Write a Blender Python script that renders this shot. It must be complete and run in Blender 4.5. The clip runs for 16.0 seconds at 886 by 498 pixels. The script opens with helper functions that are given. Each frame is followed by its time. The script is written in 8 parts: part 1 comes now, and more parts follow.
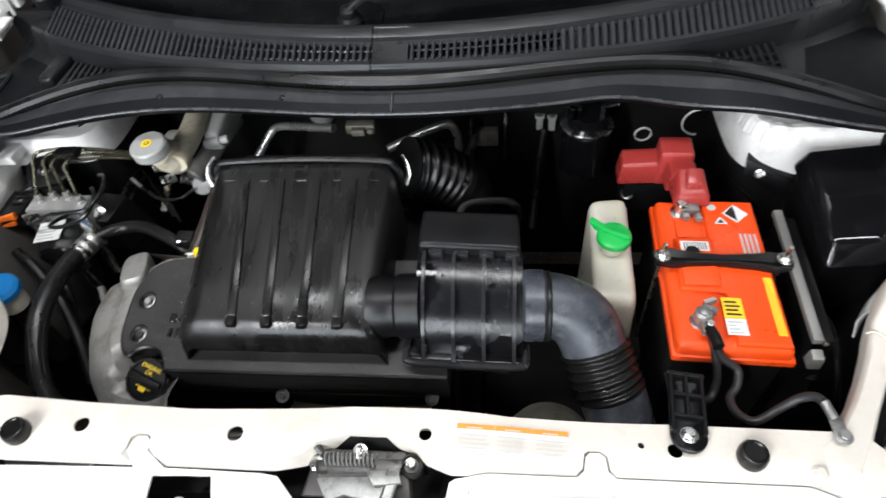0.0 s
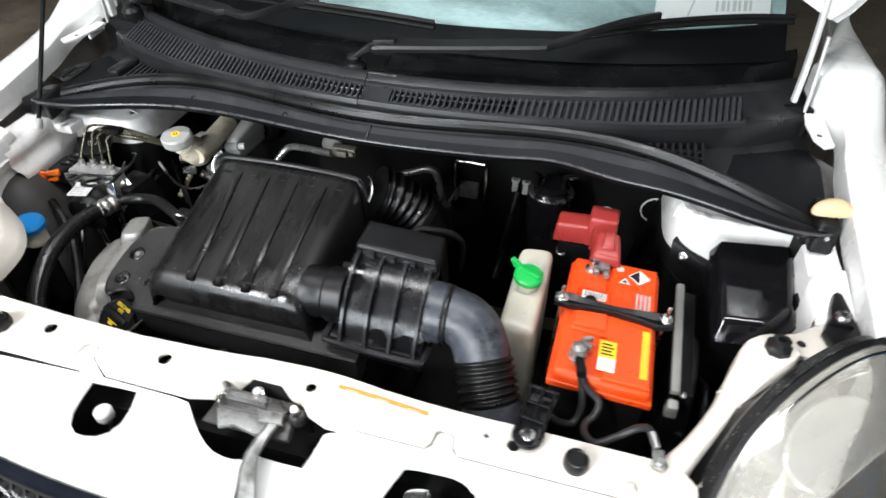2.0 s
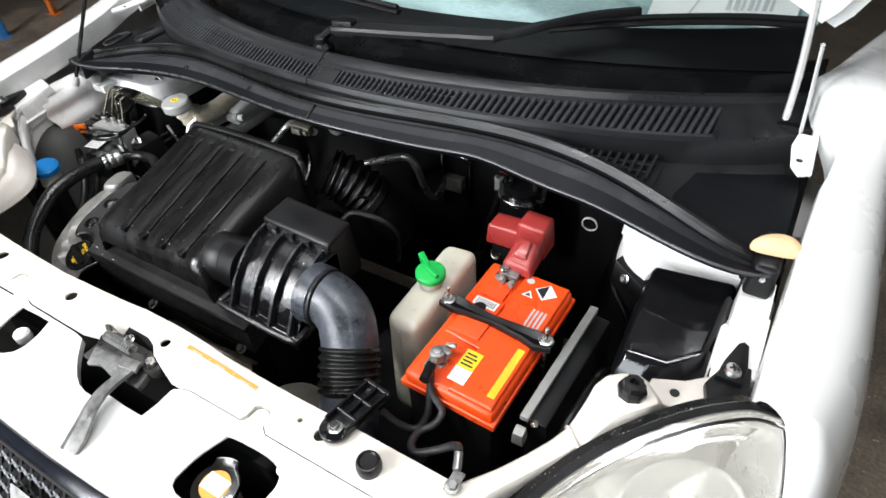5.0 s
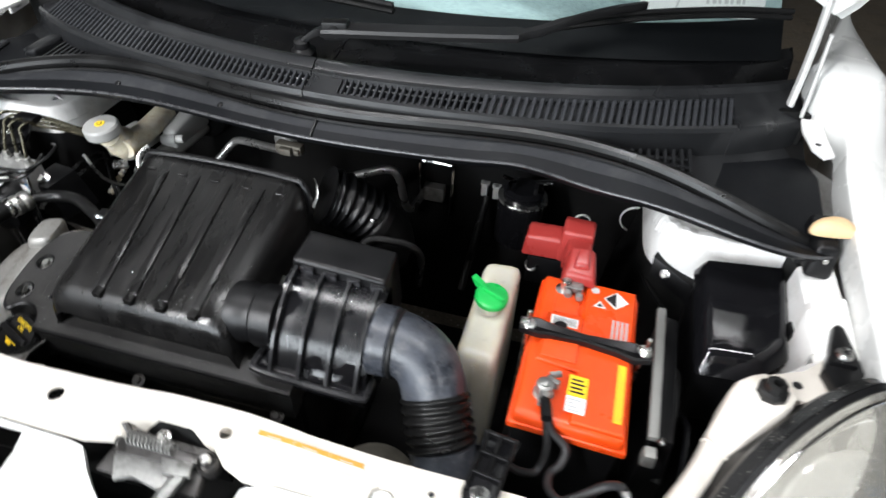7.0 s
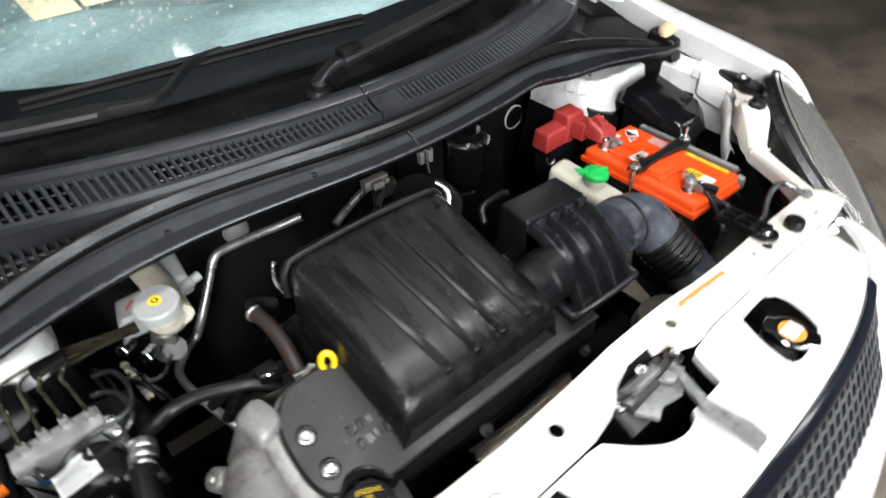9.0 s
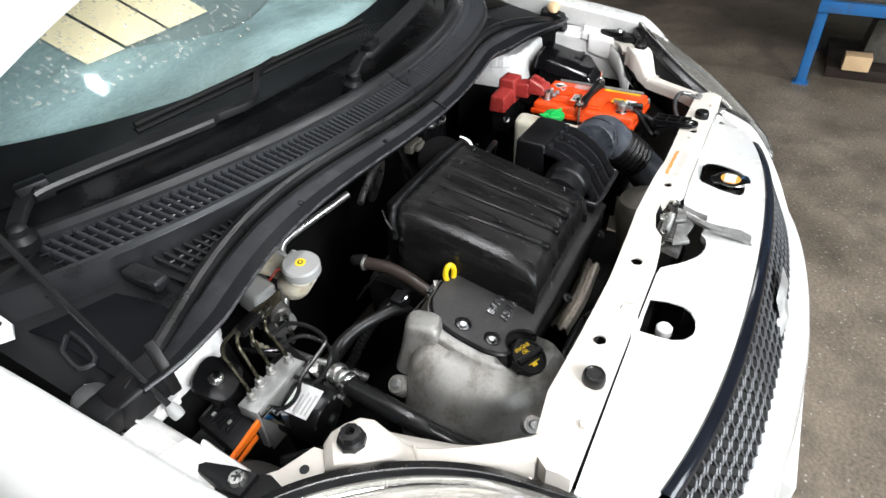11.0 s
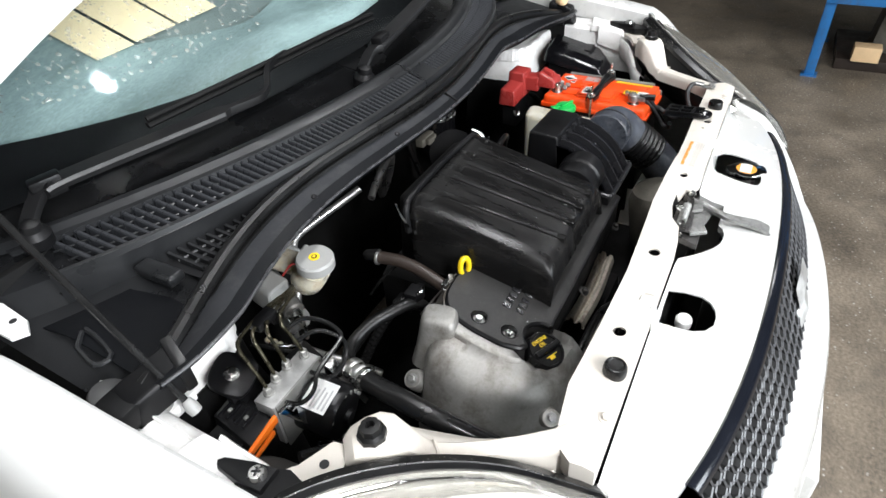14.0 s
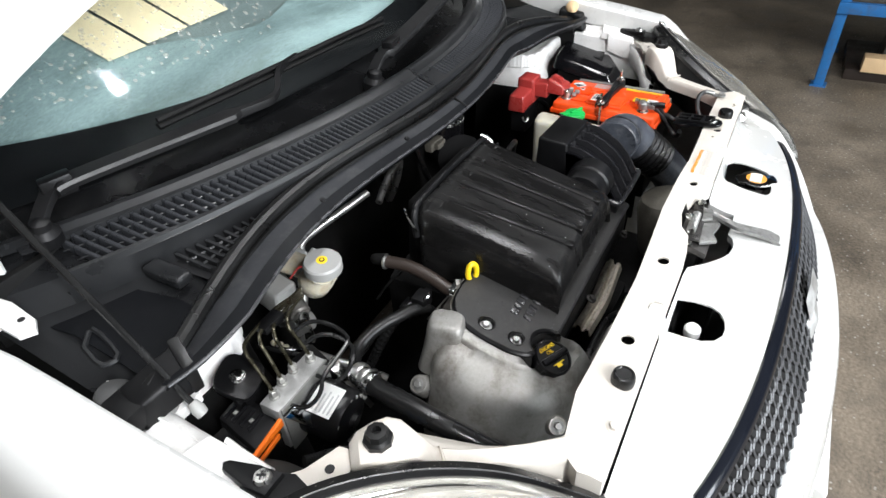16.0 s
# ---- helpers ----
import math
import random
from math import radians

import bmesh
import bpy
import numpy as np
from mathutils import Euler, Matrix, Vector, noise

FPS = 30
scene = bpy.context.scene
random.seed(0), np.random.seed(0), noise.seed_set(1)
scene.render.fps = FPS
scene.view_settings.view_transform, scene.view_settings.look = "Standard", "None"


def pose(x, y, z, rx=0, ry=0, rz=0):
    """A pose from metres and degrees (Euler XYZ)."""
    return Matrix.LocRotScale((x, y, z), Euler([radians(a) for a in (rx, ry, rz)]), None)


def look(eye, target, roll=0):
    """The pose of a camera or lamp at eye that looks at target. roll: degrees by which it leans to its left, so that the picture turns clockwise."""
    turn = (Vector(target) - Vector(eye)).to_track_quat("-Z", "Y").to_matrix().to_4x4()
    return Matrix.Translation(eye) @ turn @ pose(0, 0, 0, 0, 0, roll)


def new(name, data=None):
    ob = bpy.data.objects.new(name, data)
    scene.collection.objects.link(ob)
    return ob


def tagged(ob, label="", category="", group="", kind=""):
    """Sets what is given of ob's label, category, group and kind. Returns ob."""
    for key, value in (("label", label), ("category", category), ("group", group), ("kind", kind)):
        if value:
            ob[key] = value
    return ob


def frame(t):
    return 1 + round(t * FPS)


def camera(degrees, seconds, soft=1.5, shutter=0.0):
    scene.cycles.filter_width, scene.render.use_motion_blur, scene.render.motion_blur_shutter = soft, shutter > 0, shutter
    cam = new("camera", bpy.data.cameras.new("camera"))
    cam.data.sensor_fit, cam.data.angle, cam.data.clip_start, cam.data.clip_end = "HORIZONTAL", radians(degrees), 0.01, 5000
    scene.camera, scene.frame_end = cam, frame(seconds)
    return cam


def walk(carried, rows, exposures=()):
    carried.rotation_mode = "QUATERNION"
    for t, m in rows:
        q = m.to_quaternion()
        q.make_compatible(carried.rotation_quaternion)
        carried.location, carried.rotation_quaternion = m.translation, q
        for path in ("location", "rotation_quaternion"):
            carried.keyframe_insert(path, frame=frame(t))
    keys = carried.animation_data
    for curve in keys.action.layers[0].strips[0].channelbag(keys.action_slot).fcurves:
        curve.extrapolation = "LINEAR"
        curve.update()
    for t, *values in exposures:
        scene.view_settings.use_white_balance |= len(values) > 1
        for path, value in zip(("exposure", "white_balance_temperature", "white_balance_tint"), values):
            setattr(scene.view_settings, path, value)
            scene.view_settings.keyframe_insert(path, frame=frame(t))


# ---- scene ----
cam = camera(73.65, 16.0, shutter=0.5)
# seconds, place, turn
ROWS = [
    (0.0, 0.1547, -0.2399, 1.4521, 40.09, 4.23, 3.91),
    (0.5, 0.1652, -0.2335, 1.4451, 39.20, 5.52, 8.37),
    (1.0, 0.1933, -0.2499, 1.4421, 41.66, 4.79, 9.43),
    (1.5, 0.2569, -0.3376, 1.4630, 47.09, 3.11, 11.92),
    (2.0, 0.3413, -0.3749, 1.4780, 48.25, -0.73, 15.08),
    (2.5, 0.5010, -0.2759, 1.4673, 49.35, -0.98, 22.35),
    (3.0, 0.6288, -0.2012, 1.4560, 47.48, 0.70, 27.86),
    (3.5, 0.6628, -0.2067, 1.4585, 48.69, 1.45, 29.90),
    (4.0, 0.6772, -0.2005, 1.4553, 48.54, 2.32, 33.51),
    (6.5, 0.4945, -0.2769, 1.4518, 46.70, -1.36, 19.27),
    (7.0, 0.3537, -0.2602, 1.4269, 47.51, -2.70, 14.51),
    (7.5, 0.1741, -0.1912, 1.4032, 42.72, 0.60, 3.24),
    (8.0, -0.0669, -0.2419, 1.4083, 44.56, -1.69, -11.79),
    (8.5, -0.3003, -0.2968, 1.4418, 48.26, -3.02, -24.59),
    (9.0, -0.4707, -0.1947, 1.4129, 49.56, 1.03, -40.81),
    (9.5, -0.6635, -0.1544, 1.4072, 48.42, 4.00, -50.88),
    (10.0, -0.8806, -0.1097, 1.4401, 50.41, 3.83, -59.71),
    (12.5, -0.9115, -0.0837, 1.4300, 52.29, 3.05, -62.49),
    (13.0, -0.9106, -0.0810, 1.4264, 51.55, 3.31, -62.39),
    (13.5, -0.9115, -0.0768, 1.4282, 51.56, 3.67, -61.87),
    (14.0, -0.9107, -0.0746, 1.4257, 51.70, 3.87, -61.88),
    (14.5, -0.9115, -0.0728, 1.4297, 51.86, 3.85, -61.68),
    (15.0, -0.9144, -0.0689, 1.4307, 52.09, 3.56, -61.05),
    (15.5, -0.9134, -0.0684, 1.4273, 52.27, 3.59, -60.79),
    (16.0, -0.9112, -0.0688, 1.4246, 52.24, 3.45, -60.99),
]
walk(cam, [(t, pose(x, y, z, rx, ry, rz)) for t, x, y, z, rx, ry, rz in ROWS],
     [(0.0, -0.05, 6380, 10), (1.5, 0.18, 6380, 10), (3.5, 0.28, 6380, 10), (6.5, 0.2, 6380, 10), (8.5, 0.24, 6380, 10), (10.0, 0.18, 6380, 10), (12.5, 0.14, 6380, 10), (16.0, 0.13, 6380, 10)])

# ---- light ----
world = bpy.data.worlds.new("workshop_air")
world.use_nodes = True
world.node_tree.nodes["Background"].inputs[0].default_value = (0.75, 0.85, 1.0, 1)
world.node_tree.nodes["Background"].inputs[1].default_value = 0.03
scene.world = world


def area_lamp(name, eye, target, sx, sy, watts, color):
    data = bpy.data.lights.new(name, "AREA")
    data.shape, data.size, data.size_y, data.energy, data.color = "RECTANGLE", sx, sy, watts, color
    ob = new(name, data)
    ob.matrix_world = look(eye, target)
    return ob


# added lamps, out of view: a broad cool one ahead, three strips overhead
area_lamp("front_fill", (-1.3, -5.7, 2.3), (0.0, 0.1, 0.9), 5.0, 3.0, 450, (0.90, 0.96, 1.0))
# middle strip: the tube lamp whose glints lie on the engine
area_lamp("overhead_strip", (0.1, 0.05, 3.25), (0.1, 0.1, 0.8), 2.4, 0.25, 50, (1.0, 0.995, 1.0))
# two side strips added to brighten the left tower and the right floor
area_lamp("overhead_strip", (-1.6, -2.3, 3.1), (-0.62, 0.45, 0.85), 0.25, 2.0, 168, (1.0, 0.995, 1.0))
area_lamp("overhead_strip", (2.6, -1.3, 3.25), (1.9, -0.5, 0.8), 0.25, 2.4, 16, (1.0, 0.995, 1.0))

# the round lamp behind the bonnet that shines back from the windscreen
bulb = bpy.data.lights.new("round_lamp", "AREA")
bulb.shape, bulb.size, bulb.energy, bulb.color = "DISK", 0.11, 0.05, (1.0, 1.0, 1.0)
bulb.spread = radians(15)
new("round_lamp", bulb).matrix_world = look((0.04, 0.98, 3.2), (-0.37, 0.84, 1.09))

# ---- materials ----
def mat(name, col, rough=0.5, metal=0.0, var=0.12, big=9.0, fine=220.0, bump=0.06, rvar=0.12, coat=0.0, trans=0.0,
        dirt=None, dirt_amount=0.35, spec=0.5, speck=0.0, speck_scale=160, wet=0.0, wet_rough=0.07, stretch=None, sss=0.0, alpha=1.0, grit=0.4):
    m = bpy.data.materials.new(name)
    m.use_nodes = True
    n, l = m.node_tree.nodes, m.node_tree.links
    b = n["Principled BSDF"]
    tc = n.new("ShaderNodeTexCoord")
    place = tc.outputs["Object"]
    if stretch:
        mp = n.new("ShaderNodeMapping")
        mp.inputs["Scale"].default_value = stretch
        l.new(place, mp.inputs["Vector"])
        place = mp.outputs[0]

    def noise_tex(scale, detail, rough_):
        t = n.new("ShaderNodeTexNoise")
        t.inputs["Scale"].default_value, t.inputs["Detail"].default_value, t.inputs["Roughness"].default_value = scale, detail, rough_
        l.new(place, t.inputs["Vector"])
        return t

    def span(sock, a, z, lo, hi):
        r = n.new("ShaderNodeMapRange")
        r.inputs[1].default_value, r.inputs[2].default_value, r.inputs[3].default_value, r.inputs[4].default_value = a, z, lo, hi
        l.new(sock, r.inputs[0])
        return r.outputs[0]

    def mix(fac, a, z):
        x = n.new("ShaderNodeMix")
        x.data_type = "RGBA"
        l.new(fac, x.inputs[0])
        for k, v in ((6, a), (7, z)):
            if isinstance(v, tuple):
                x.inputs[k].default_value = (*v, 1)
            else:
                l.new(v, x.inputs[k])
        return x.outputs[2]

    wide, grain = noise_tex(big, 5, 0.6), noise_tex(fine, 3, 0.6)
    both = n.new("ShaderNodeMath")
    both.operation = "MULTIPLY_ADD"
    l.new(grain.outputs[0], both.inputs[0])
    both.inputs[1].default_value = grit
    l.new(wide.outputs[0], both.inputs[2])
    f = span(both.outputs[0], 0.25 + 0.5 * grit, 0.75 + 0.5 * grit, 0, 1)
    color = mix(f, tuple(c * (1 - var) for c in col), tuple(min(1.0, c * (1 + var)) for c in col))
    if dirt:
        smut = noise_tex(big * 2.3, 8, 0.72)
        color = mix(span(smut.outputs[0], 0.5, 0.72, 0, dirt_amount), color, dirt)
    if speck:
        v = n.new("ShaderNodeTexVoronoi")
        v.inputs["Scale"].default_value = speck_scale
        l.new(tc.outputs["Object"], v.inputs["Vector"])
        sp = span(v.outputs["Distance"], 0.06, 0.2, speck, 0)
        rare = noise_tex(speck_scale * 0.35, 2, 0.5)
        mul = n.new("ShaderNodeMath")
        mul.operation = "MULTIPLY"
        l.new(sp, mul.inputs[0])
        l.new(span(rare.outputs[0], 0.40, 0.52, 0, 1), mul.inputs[1])
        color = mix(mul.outputs[0], color, (0.5, 0.48, 0.43))
    l.new(color, b.inputs["Base Color"])
    dry = span(wide.outputs[0], 0.38, 0.62, max(0.02, rough - rvar), min(1, rough + rvar))
    if wet:
        # films of water with sharp borders
        film = noise_tex(big * 1.7, 4, 0.55)
        cover = span(film.outputs[0], 0.53 - 0.1 * wet, 0.545 - 0.1 * wet, 0, 1)
        r = n.new("ShaderNodeMix")
        l.new(cover, r.inputs[0])
        l.new(dry, r.inputs[2])
        r.inputs[3].default_value = wet_rough
        dry = r.outputs[0]
    l.new(dry, b.inputs["Roughness"])
    b.inputs["Metallic"].default_value = metal
    b.inputs["Specular IOR Level"].default_value = spec
    b.inputs["Coat Weight"].default_value = coat
    b.inputs["Coat Roughness"].default_value = 0.05
    b.inputs["Transmission Weight"].default_value = trans
    b.inputs["Alpha"].default_value = alpha
    if sss:
        b.inputs["Subsurface Weight"].default_value = sss
        b.inputs["Subsurface Radius"].default_value = (0.02, 0.018, 0.012)
        b.inputs["Subsurface Scale"].default_value = 0.5
    if bump:
        k = n.new("ShaderNodeBump")
        k.inputs["Strength"].default_value, k.inputs["Distance"].default_value = bump, 0.002
        l.new(both.outputs[0], k.inputs["Height"])
        l.new(k.outputs[0], b.inputs["Normal"])
    return m


PAINT = mat("white_car_paint", (0.66, 0.66, 0.64), 0.28, var=0.02, bump=0.0, coat=0.6, rvar=0.05)
CREAM = mat("aged_white_paint", (0.69, 0.645, 0.58), 0.38, var=0.05, bump=0.02, dirt=(0.48, 0.41, 0.32), dirt_amount=0.34, rvar=0.1)
INNER = mat("inner_white_paint", (0.86, 0.85, 0.83), 0.42, var=0.06, bump=0.05, dirt=(0.35, 0.32, 0.27), dirt_amount=0.4)
BLACK = mat("black_plastic", (0.0055, 0.0055, 0.006), 0.38, var=0.35, bump=0.10, rvar=0.10, spec=0.28, dirt=(0.016, 0.0155, 0.0145), dirt_amount=0.3)
HOUSING = mat("streaked_black_plastic", (0.0068, 0.0066, 0.0066), 0.31, var=0.35, big=14, bump=0.08, rvar=0.13, spec=0.33, stretch=(1.8, 0.28, 1.0), dirt=(0.026, 0.0245, 0.023), dirt_amount=0.6)
CAMGREY = mat("dusty_black_plastic", (0.024, 0.0235, 0.023), 0.42, var=0.3, big=16, bump=0.08, rvar=0.1, spec=0.33, dirt=(0.05, 0.048, 0.045), dirt_amount=0.5)
# black plastic lightened for ribs that catch light; also worn cast marks
RIBGREY = mat("worn_lit_gloss_plastic", (0.018, 0.018, 0.0195), 0.22, var=0.4, bump=0.1, rvar=0.1)
WET = mat("wet_black_plastic", (0.006, 0.006, 0.007), 0.24, var=0.3, bump=0.10, rvar=0.07, wet=0.2, wet_rough=0.05)
# near-black for dark parts; also stands in for deep shade between bay parts
DARK = mat("black_parts_and_shade", (0.004, 0.004, 0.004), 0.7, var=0.4, bump=0.2, dirt=(0.010, 0.0093, 0.008), dirt_amount=0.5, spec=0.22)
COWL = mat("cowl_black_plastic", (0.0135, 0.0141, 0.0152), 0.36, var=0.25, bump=0.08, rvar=0.10, spec=0.4, dirt=(0.018, 0.018, 0.018), dirt_amount=0.25)
RUBBER = mat("black_rubber", (0.0075, 0.0075, 0.0075), 0.34, var=0.25, bump=0.06, rvar=0.1, spec=0.36)
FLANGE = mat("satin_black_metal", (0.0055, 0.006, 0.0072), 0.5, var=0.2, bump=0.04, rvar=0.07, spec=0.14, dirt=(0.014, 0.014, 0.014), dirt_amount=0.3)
# flange metal made paler where it reflects light, with dust on it
BAND = mat("dusty_lit_satin_metal", (0.025, 0.026, 0.0285), 0.6, var=0.2, bump=0.04, rvar=0.06, spec=0.16, dirt=(0.075, 0.075, 0.074), dirt_amount=0.4)
# lip colour is raised to paint its highlight line
LIP = mat("highlight_metal_lip", (0.055, 0.055, 0.058), 0.28, metal=0.2, var=0.3, big=30, bump=0.04)
HOSE = mat("grey_rubber_hose", (0.044, 0.049, 0.060), 0.36, var=0.6, big=22, bump=0.05, rvar=0.1, dirt=(0.16, 0.16, 0.165), dirt_amount=0.6)
CAST = mat("cast_aluminium", (0.26, 0.254, 0.239), 0.42, metal=0.55, var=0.25, big=7, bump=0.12, rvar=0.1, dirt=(0.085, 0.068, 0.050), dirt_amount=0.85)
ZINC = mat("zinc_plated_steel", (0.62, 0.62, 0.60), 0.28, metal=1.0, var=0.15, big=40, bump=0.05, dirt=(0.3, 0.25, 0.18), dirt_amount=0.3)
ALUPIPE = mat("drawn_aluminium", (0.42, 0.42, 0.41), 0.34, metal=0.8, var=0.2, big=30, bump=0.04, dirt=(0.3, 0.28, 0.25), dirt_amount=0.4)
CHROME = mat("bright_steel", (0.8, 0.8, 0.8), 0.12, metal=1.0, var=0.08, bump=0.0, rvar=0.06)
GREASY = mat("greasy_steel", (0.065, 0.062, 0.06), 0.36, metal=0.6, var=0.35, big=40, bump=0.1, dirt=(0.03, 0.026, 0.022), dirt_amount=0.7)
# white inner paint darkened as bay shade; also the rubber plug's own grey
SHADE_PLUG_GREY = mat("bay_shade_and_plug_grey", (0.062, 0.062, 0.062), 0.5, var=0.2, bump=0.1, dirt=(0.03, 0.028, 0.025), dirt_amount=0.5)
GOLD = mat("yellow_passivated_steel", (0.052, 0.047, 0.030), 0.32, metal=0.7, var=0.3, big=60, bump=0.05)
ORANGE = mat("orange_battery_plastic", (0.80, 0.068, 0.005), 0.36, var=0.08, bump=0.05, dirt=(0.62, 0.14, 0.05), dirt_amount=0.25)
RED = mat("red_terminal_plastic", (0.30, 0.030, 0.026), 0.38, var=0.12, bump=0.08, dirt=(0.38, 0.10, 0.08), dirt_amount=0.3)
TANK = mat("milky_plastic", (0.60, 0.58, 0.49), 0.38, var=0.05, big=14, bump=0.03, sss=0.4, dirt=(0.50, 0.45, 0.34), dirt_amount=0.2)
AMBER = mat("aged_milky_plastic", (0.60, 0.56, 0.45), 0.35, var=0.15, big=25, bump=0.05, sss=0.4, dirt=(0.40, 0.25, 0.12), dirt_amount=0.7)
GREEN = mat("green_cap_plastic", (0.012, 0.42, 0.075), 0.38, var=0.08, bump=0.05)
BLUE = mat("blue_cap_plastic", (0.01, 0.22, 0.60), 0.35, var=0.06, bump=0.04)
YELLOW = mat("yellow_plastic", (0.80, 0.55, 0.01), 0.4, var=0.05, bump=0.04)
GREYCAP = mat("light_grey_plastic", (0.33, 0.33, 0.318), 0.45, var=0.06, bump=0.05)
LABEL = mat("white_label", (0.78, 0.78, 0.76), 0.45, var=0.03, bump=0.0)
ORANGE_INK = mat("orange_ink", (0.80, 0.34, 0.05), 0.45, var=0.03, bump=0.0)
# black for print, and for shade in slots and holes
INK_SHADE_BLACK = mat("black_ink_and_shade", (0.012, 0.012, 0.013), 0.5, var=0.1, bump=0.0)
GREY_INK = mat("grey_ink", (0.48, 0.48, 0.48), 0.5, var=0.1, bump=0.0)
# dark print made pale, as glare washes it out
PALE_INK = mat("glare_washed_ink", (0.62, 0.60, 0.57), 0.5, var=0.1, bump=0.0)
YELLOW_INK = mat("yellow_ink", (0.85, 0.58, 0.02), 0.45, var=0.04, bump=0.0)
HOT_ORANGE = mat("orange_connector", (0.80, 0.16, 0.01), 0.4, var=0.05, bump=0.04)
BROWN = mat("brown_rubber", (0.026, 0.018, 0.014), 0.5, var=0.3, bump=0.08)
LINER = mat("dusty_grey_liner", (0.048, 0.046, 0.043), 0.6, var=0.2, big=12, bump=0.1, spec=0.25)
RUSTY = mat("dull_heat_shield", (0.13, 0.12, 0.10), 0.55, metal=0.5, var=0.35, big=30, bump=0.15)
FOAM = mat("cream_foam", (0.72, 0.50, 0.28), 0.7, var=0.1, bump=0.2)
FLOOR = mat("oily_concrete", (0.195, 0.160, 0.120), 0.55, var=0.55, big=2.6, fine=95, bump=0.4, rvar=0.2, grit=0.75, dirt=(0.065, 0.056, 0.046), dirt_amount=0.65, speck=0.9, speck_scale=46)
WALL = mat("workshop_wall", (0.20, 0.19, 0.17), 0.8, var=0.2, big=1.5, fine=30, bump=0.1, dirt=(0.08, 0.07, 0.06))
BLUESTEEL = mat("blue_painted_steel", (0.025, 0.16, 0.42), 0.4, var=0.15, big=6, bump=0.1, dirt=(0.10, 0.07, 0.05), dirt_amount=0.6)
ORANGESTEEL = mat("orange_painted_steel", (0.62, 0.15, 0.02), 0.45, var=0.15, big=6, bump=0.1, dirt=(0.10, 0.07, 0.05), dirt_amount=0.5)
# the board's uneven tone also paints streaky reflections on the glass
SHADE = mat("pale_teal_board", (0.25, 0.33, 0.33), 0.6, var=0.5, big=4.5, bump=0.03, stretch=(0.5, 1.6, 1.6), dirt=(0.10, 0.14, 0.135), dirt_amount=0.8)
ARM = mat("satin_black_arm", (0.007, 0.007, 0.0075), 0.48, var=0.2, bump=0.05, rvar=0.08)
CARD = mat("cream_card", (0.95, 0.80, 0.54), 0.6, var=0.06, big=25, bump=0.03)
LAMPSILVER = mat("lamp_reflector_silver", (0.72, 0.715, 0.69), 0.24, metal=0.75, var=0.06, big=8, bump=0.02, dirt=(0.50, 0.48, 0.42), dirt_amount=0.3)
CEILING = mat("dark_ceiling", (0.035, 0.034, 0.032), 0.85, var=0.2, big=1.5, bump=0.1)
SHIELD = mat("stained_pale_metal", (0.40, 0.36, 0.30), 0.5, metal=0.3, var=0.3, big=30, bump=0.1, dirt=(0.10, 0.075, 0.05), dirt_amount=0.7)
GRILLE = mat("grey_gloss_plastic", (0.075, 0.076, 0.08), 0.28, var=0.2, bump=0.03)
LEAD = mat("dull_lead", (0.30, 0.30, 0.29), 0.42, metal=0.7, var=0.3, big=50, bump=0.15, dirt=(0.10, 0.10, 0.09), dirt_amount=0.7)
CABLE = mat("dusty_black_cable", (0.022, 0.022, 0.023), 0.45, var=0.2, bump=0.05)
DASH = mat("dim_interior_green", (0.20, 0.245, 0.24), 0.7, var=0.35, big=4, bump=0.05)
BARE = mat("bare_metal_edge", (0.30, 0.30, 0.285), 0.5, metal=0.6, var=0.12, big=30, bump=0.05, dirt=(0.22, 0.21, 0.19), dirt_amount=0.3)
CAST_BRIGHT = mat("machined_aluminium", (0.50, 0.50, 0.49), 0.42, metal=0.6, var=0.15, big=30, bump=0.06, dirt=(0.25, 0.24, 0.22), dirt_amount=0.4)
# cowl plastic made paler where the slats catch light
SLAT = mat("lit_slat_plastic", (0.028, 0.0295, 0.033), 0.36, var=0.25, bump=0.06, rvar=0.1, spec=0.4)
FRIT = mat("black_printed_band", (0.006, 0.0063, 0.007), 0.45, var=0.1, bump=0.0, spec=0.1)
TROUGH = mat("trough_black_plastic", (0.006, 0.0062, 0.0067), 0.24, var=0.35, bump=0.08, rvar=0.12, spec=0.42, dirt=(0.014, 0.0135, 0.013), dirt_amount=0.3)
PIPE = mat("black_coated_pipe", (0.012, 0.012, 0.012), 0.25, var=0.2, bump=0.03)
# pale specks paint the glints of water drops
GASKET = mat("wet_glint_specked_rubber", (0.010, 0.010, 0.010), 0.3, var=0.3, bump=0.1, speck=0.8, speck_scale=190)
TRIMGLOSS = mat("gloss_grille_trim", (0.008, 0.0095, 0.014), 0.16, var=0.2, bump=0.02, rvar=0.06, coat=0.5)


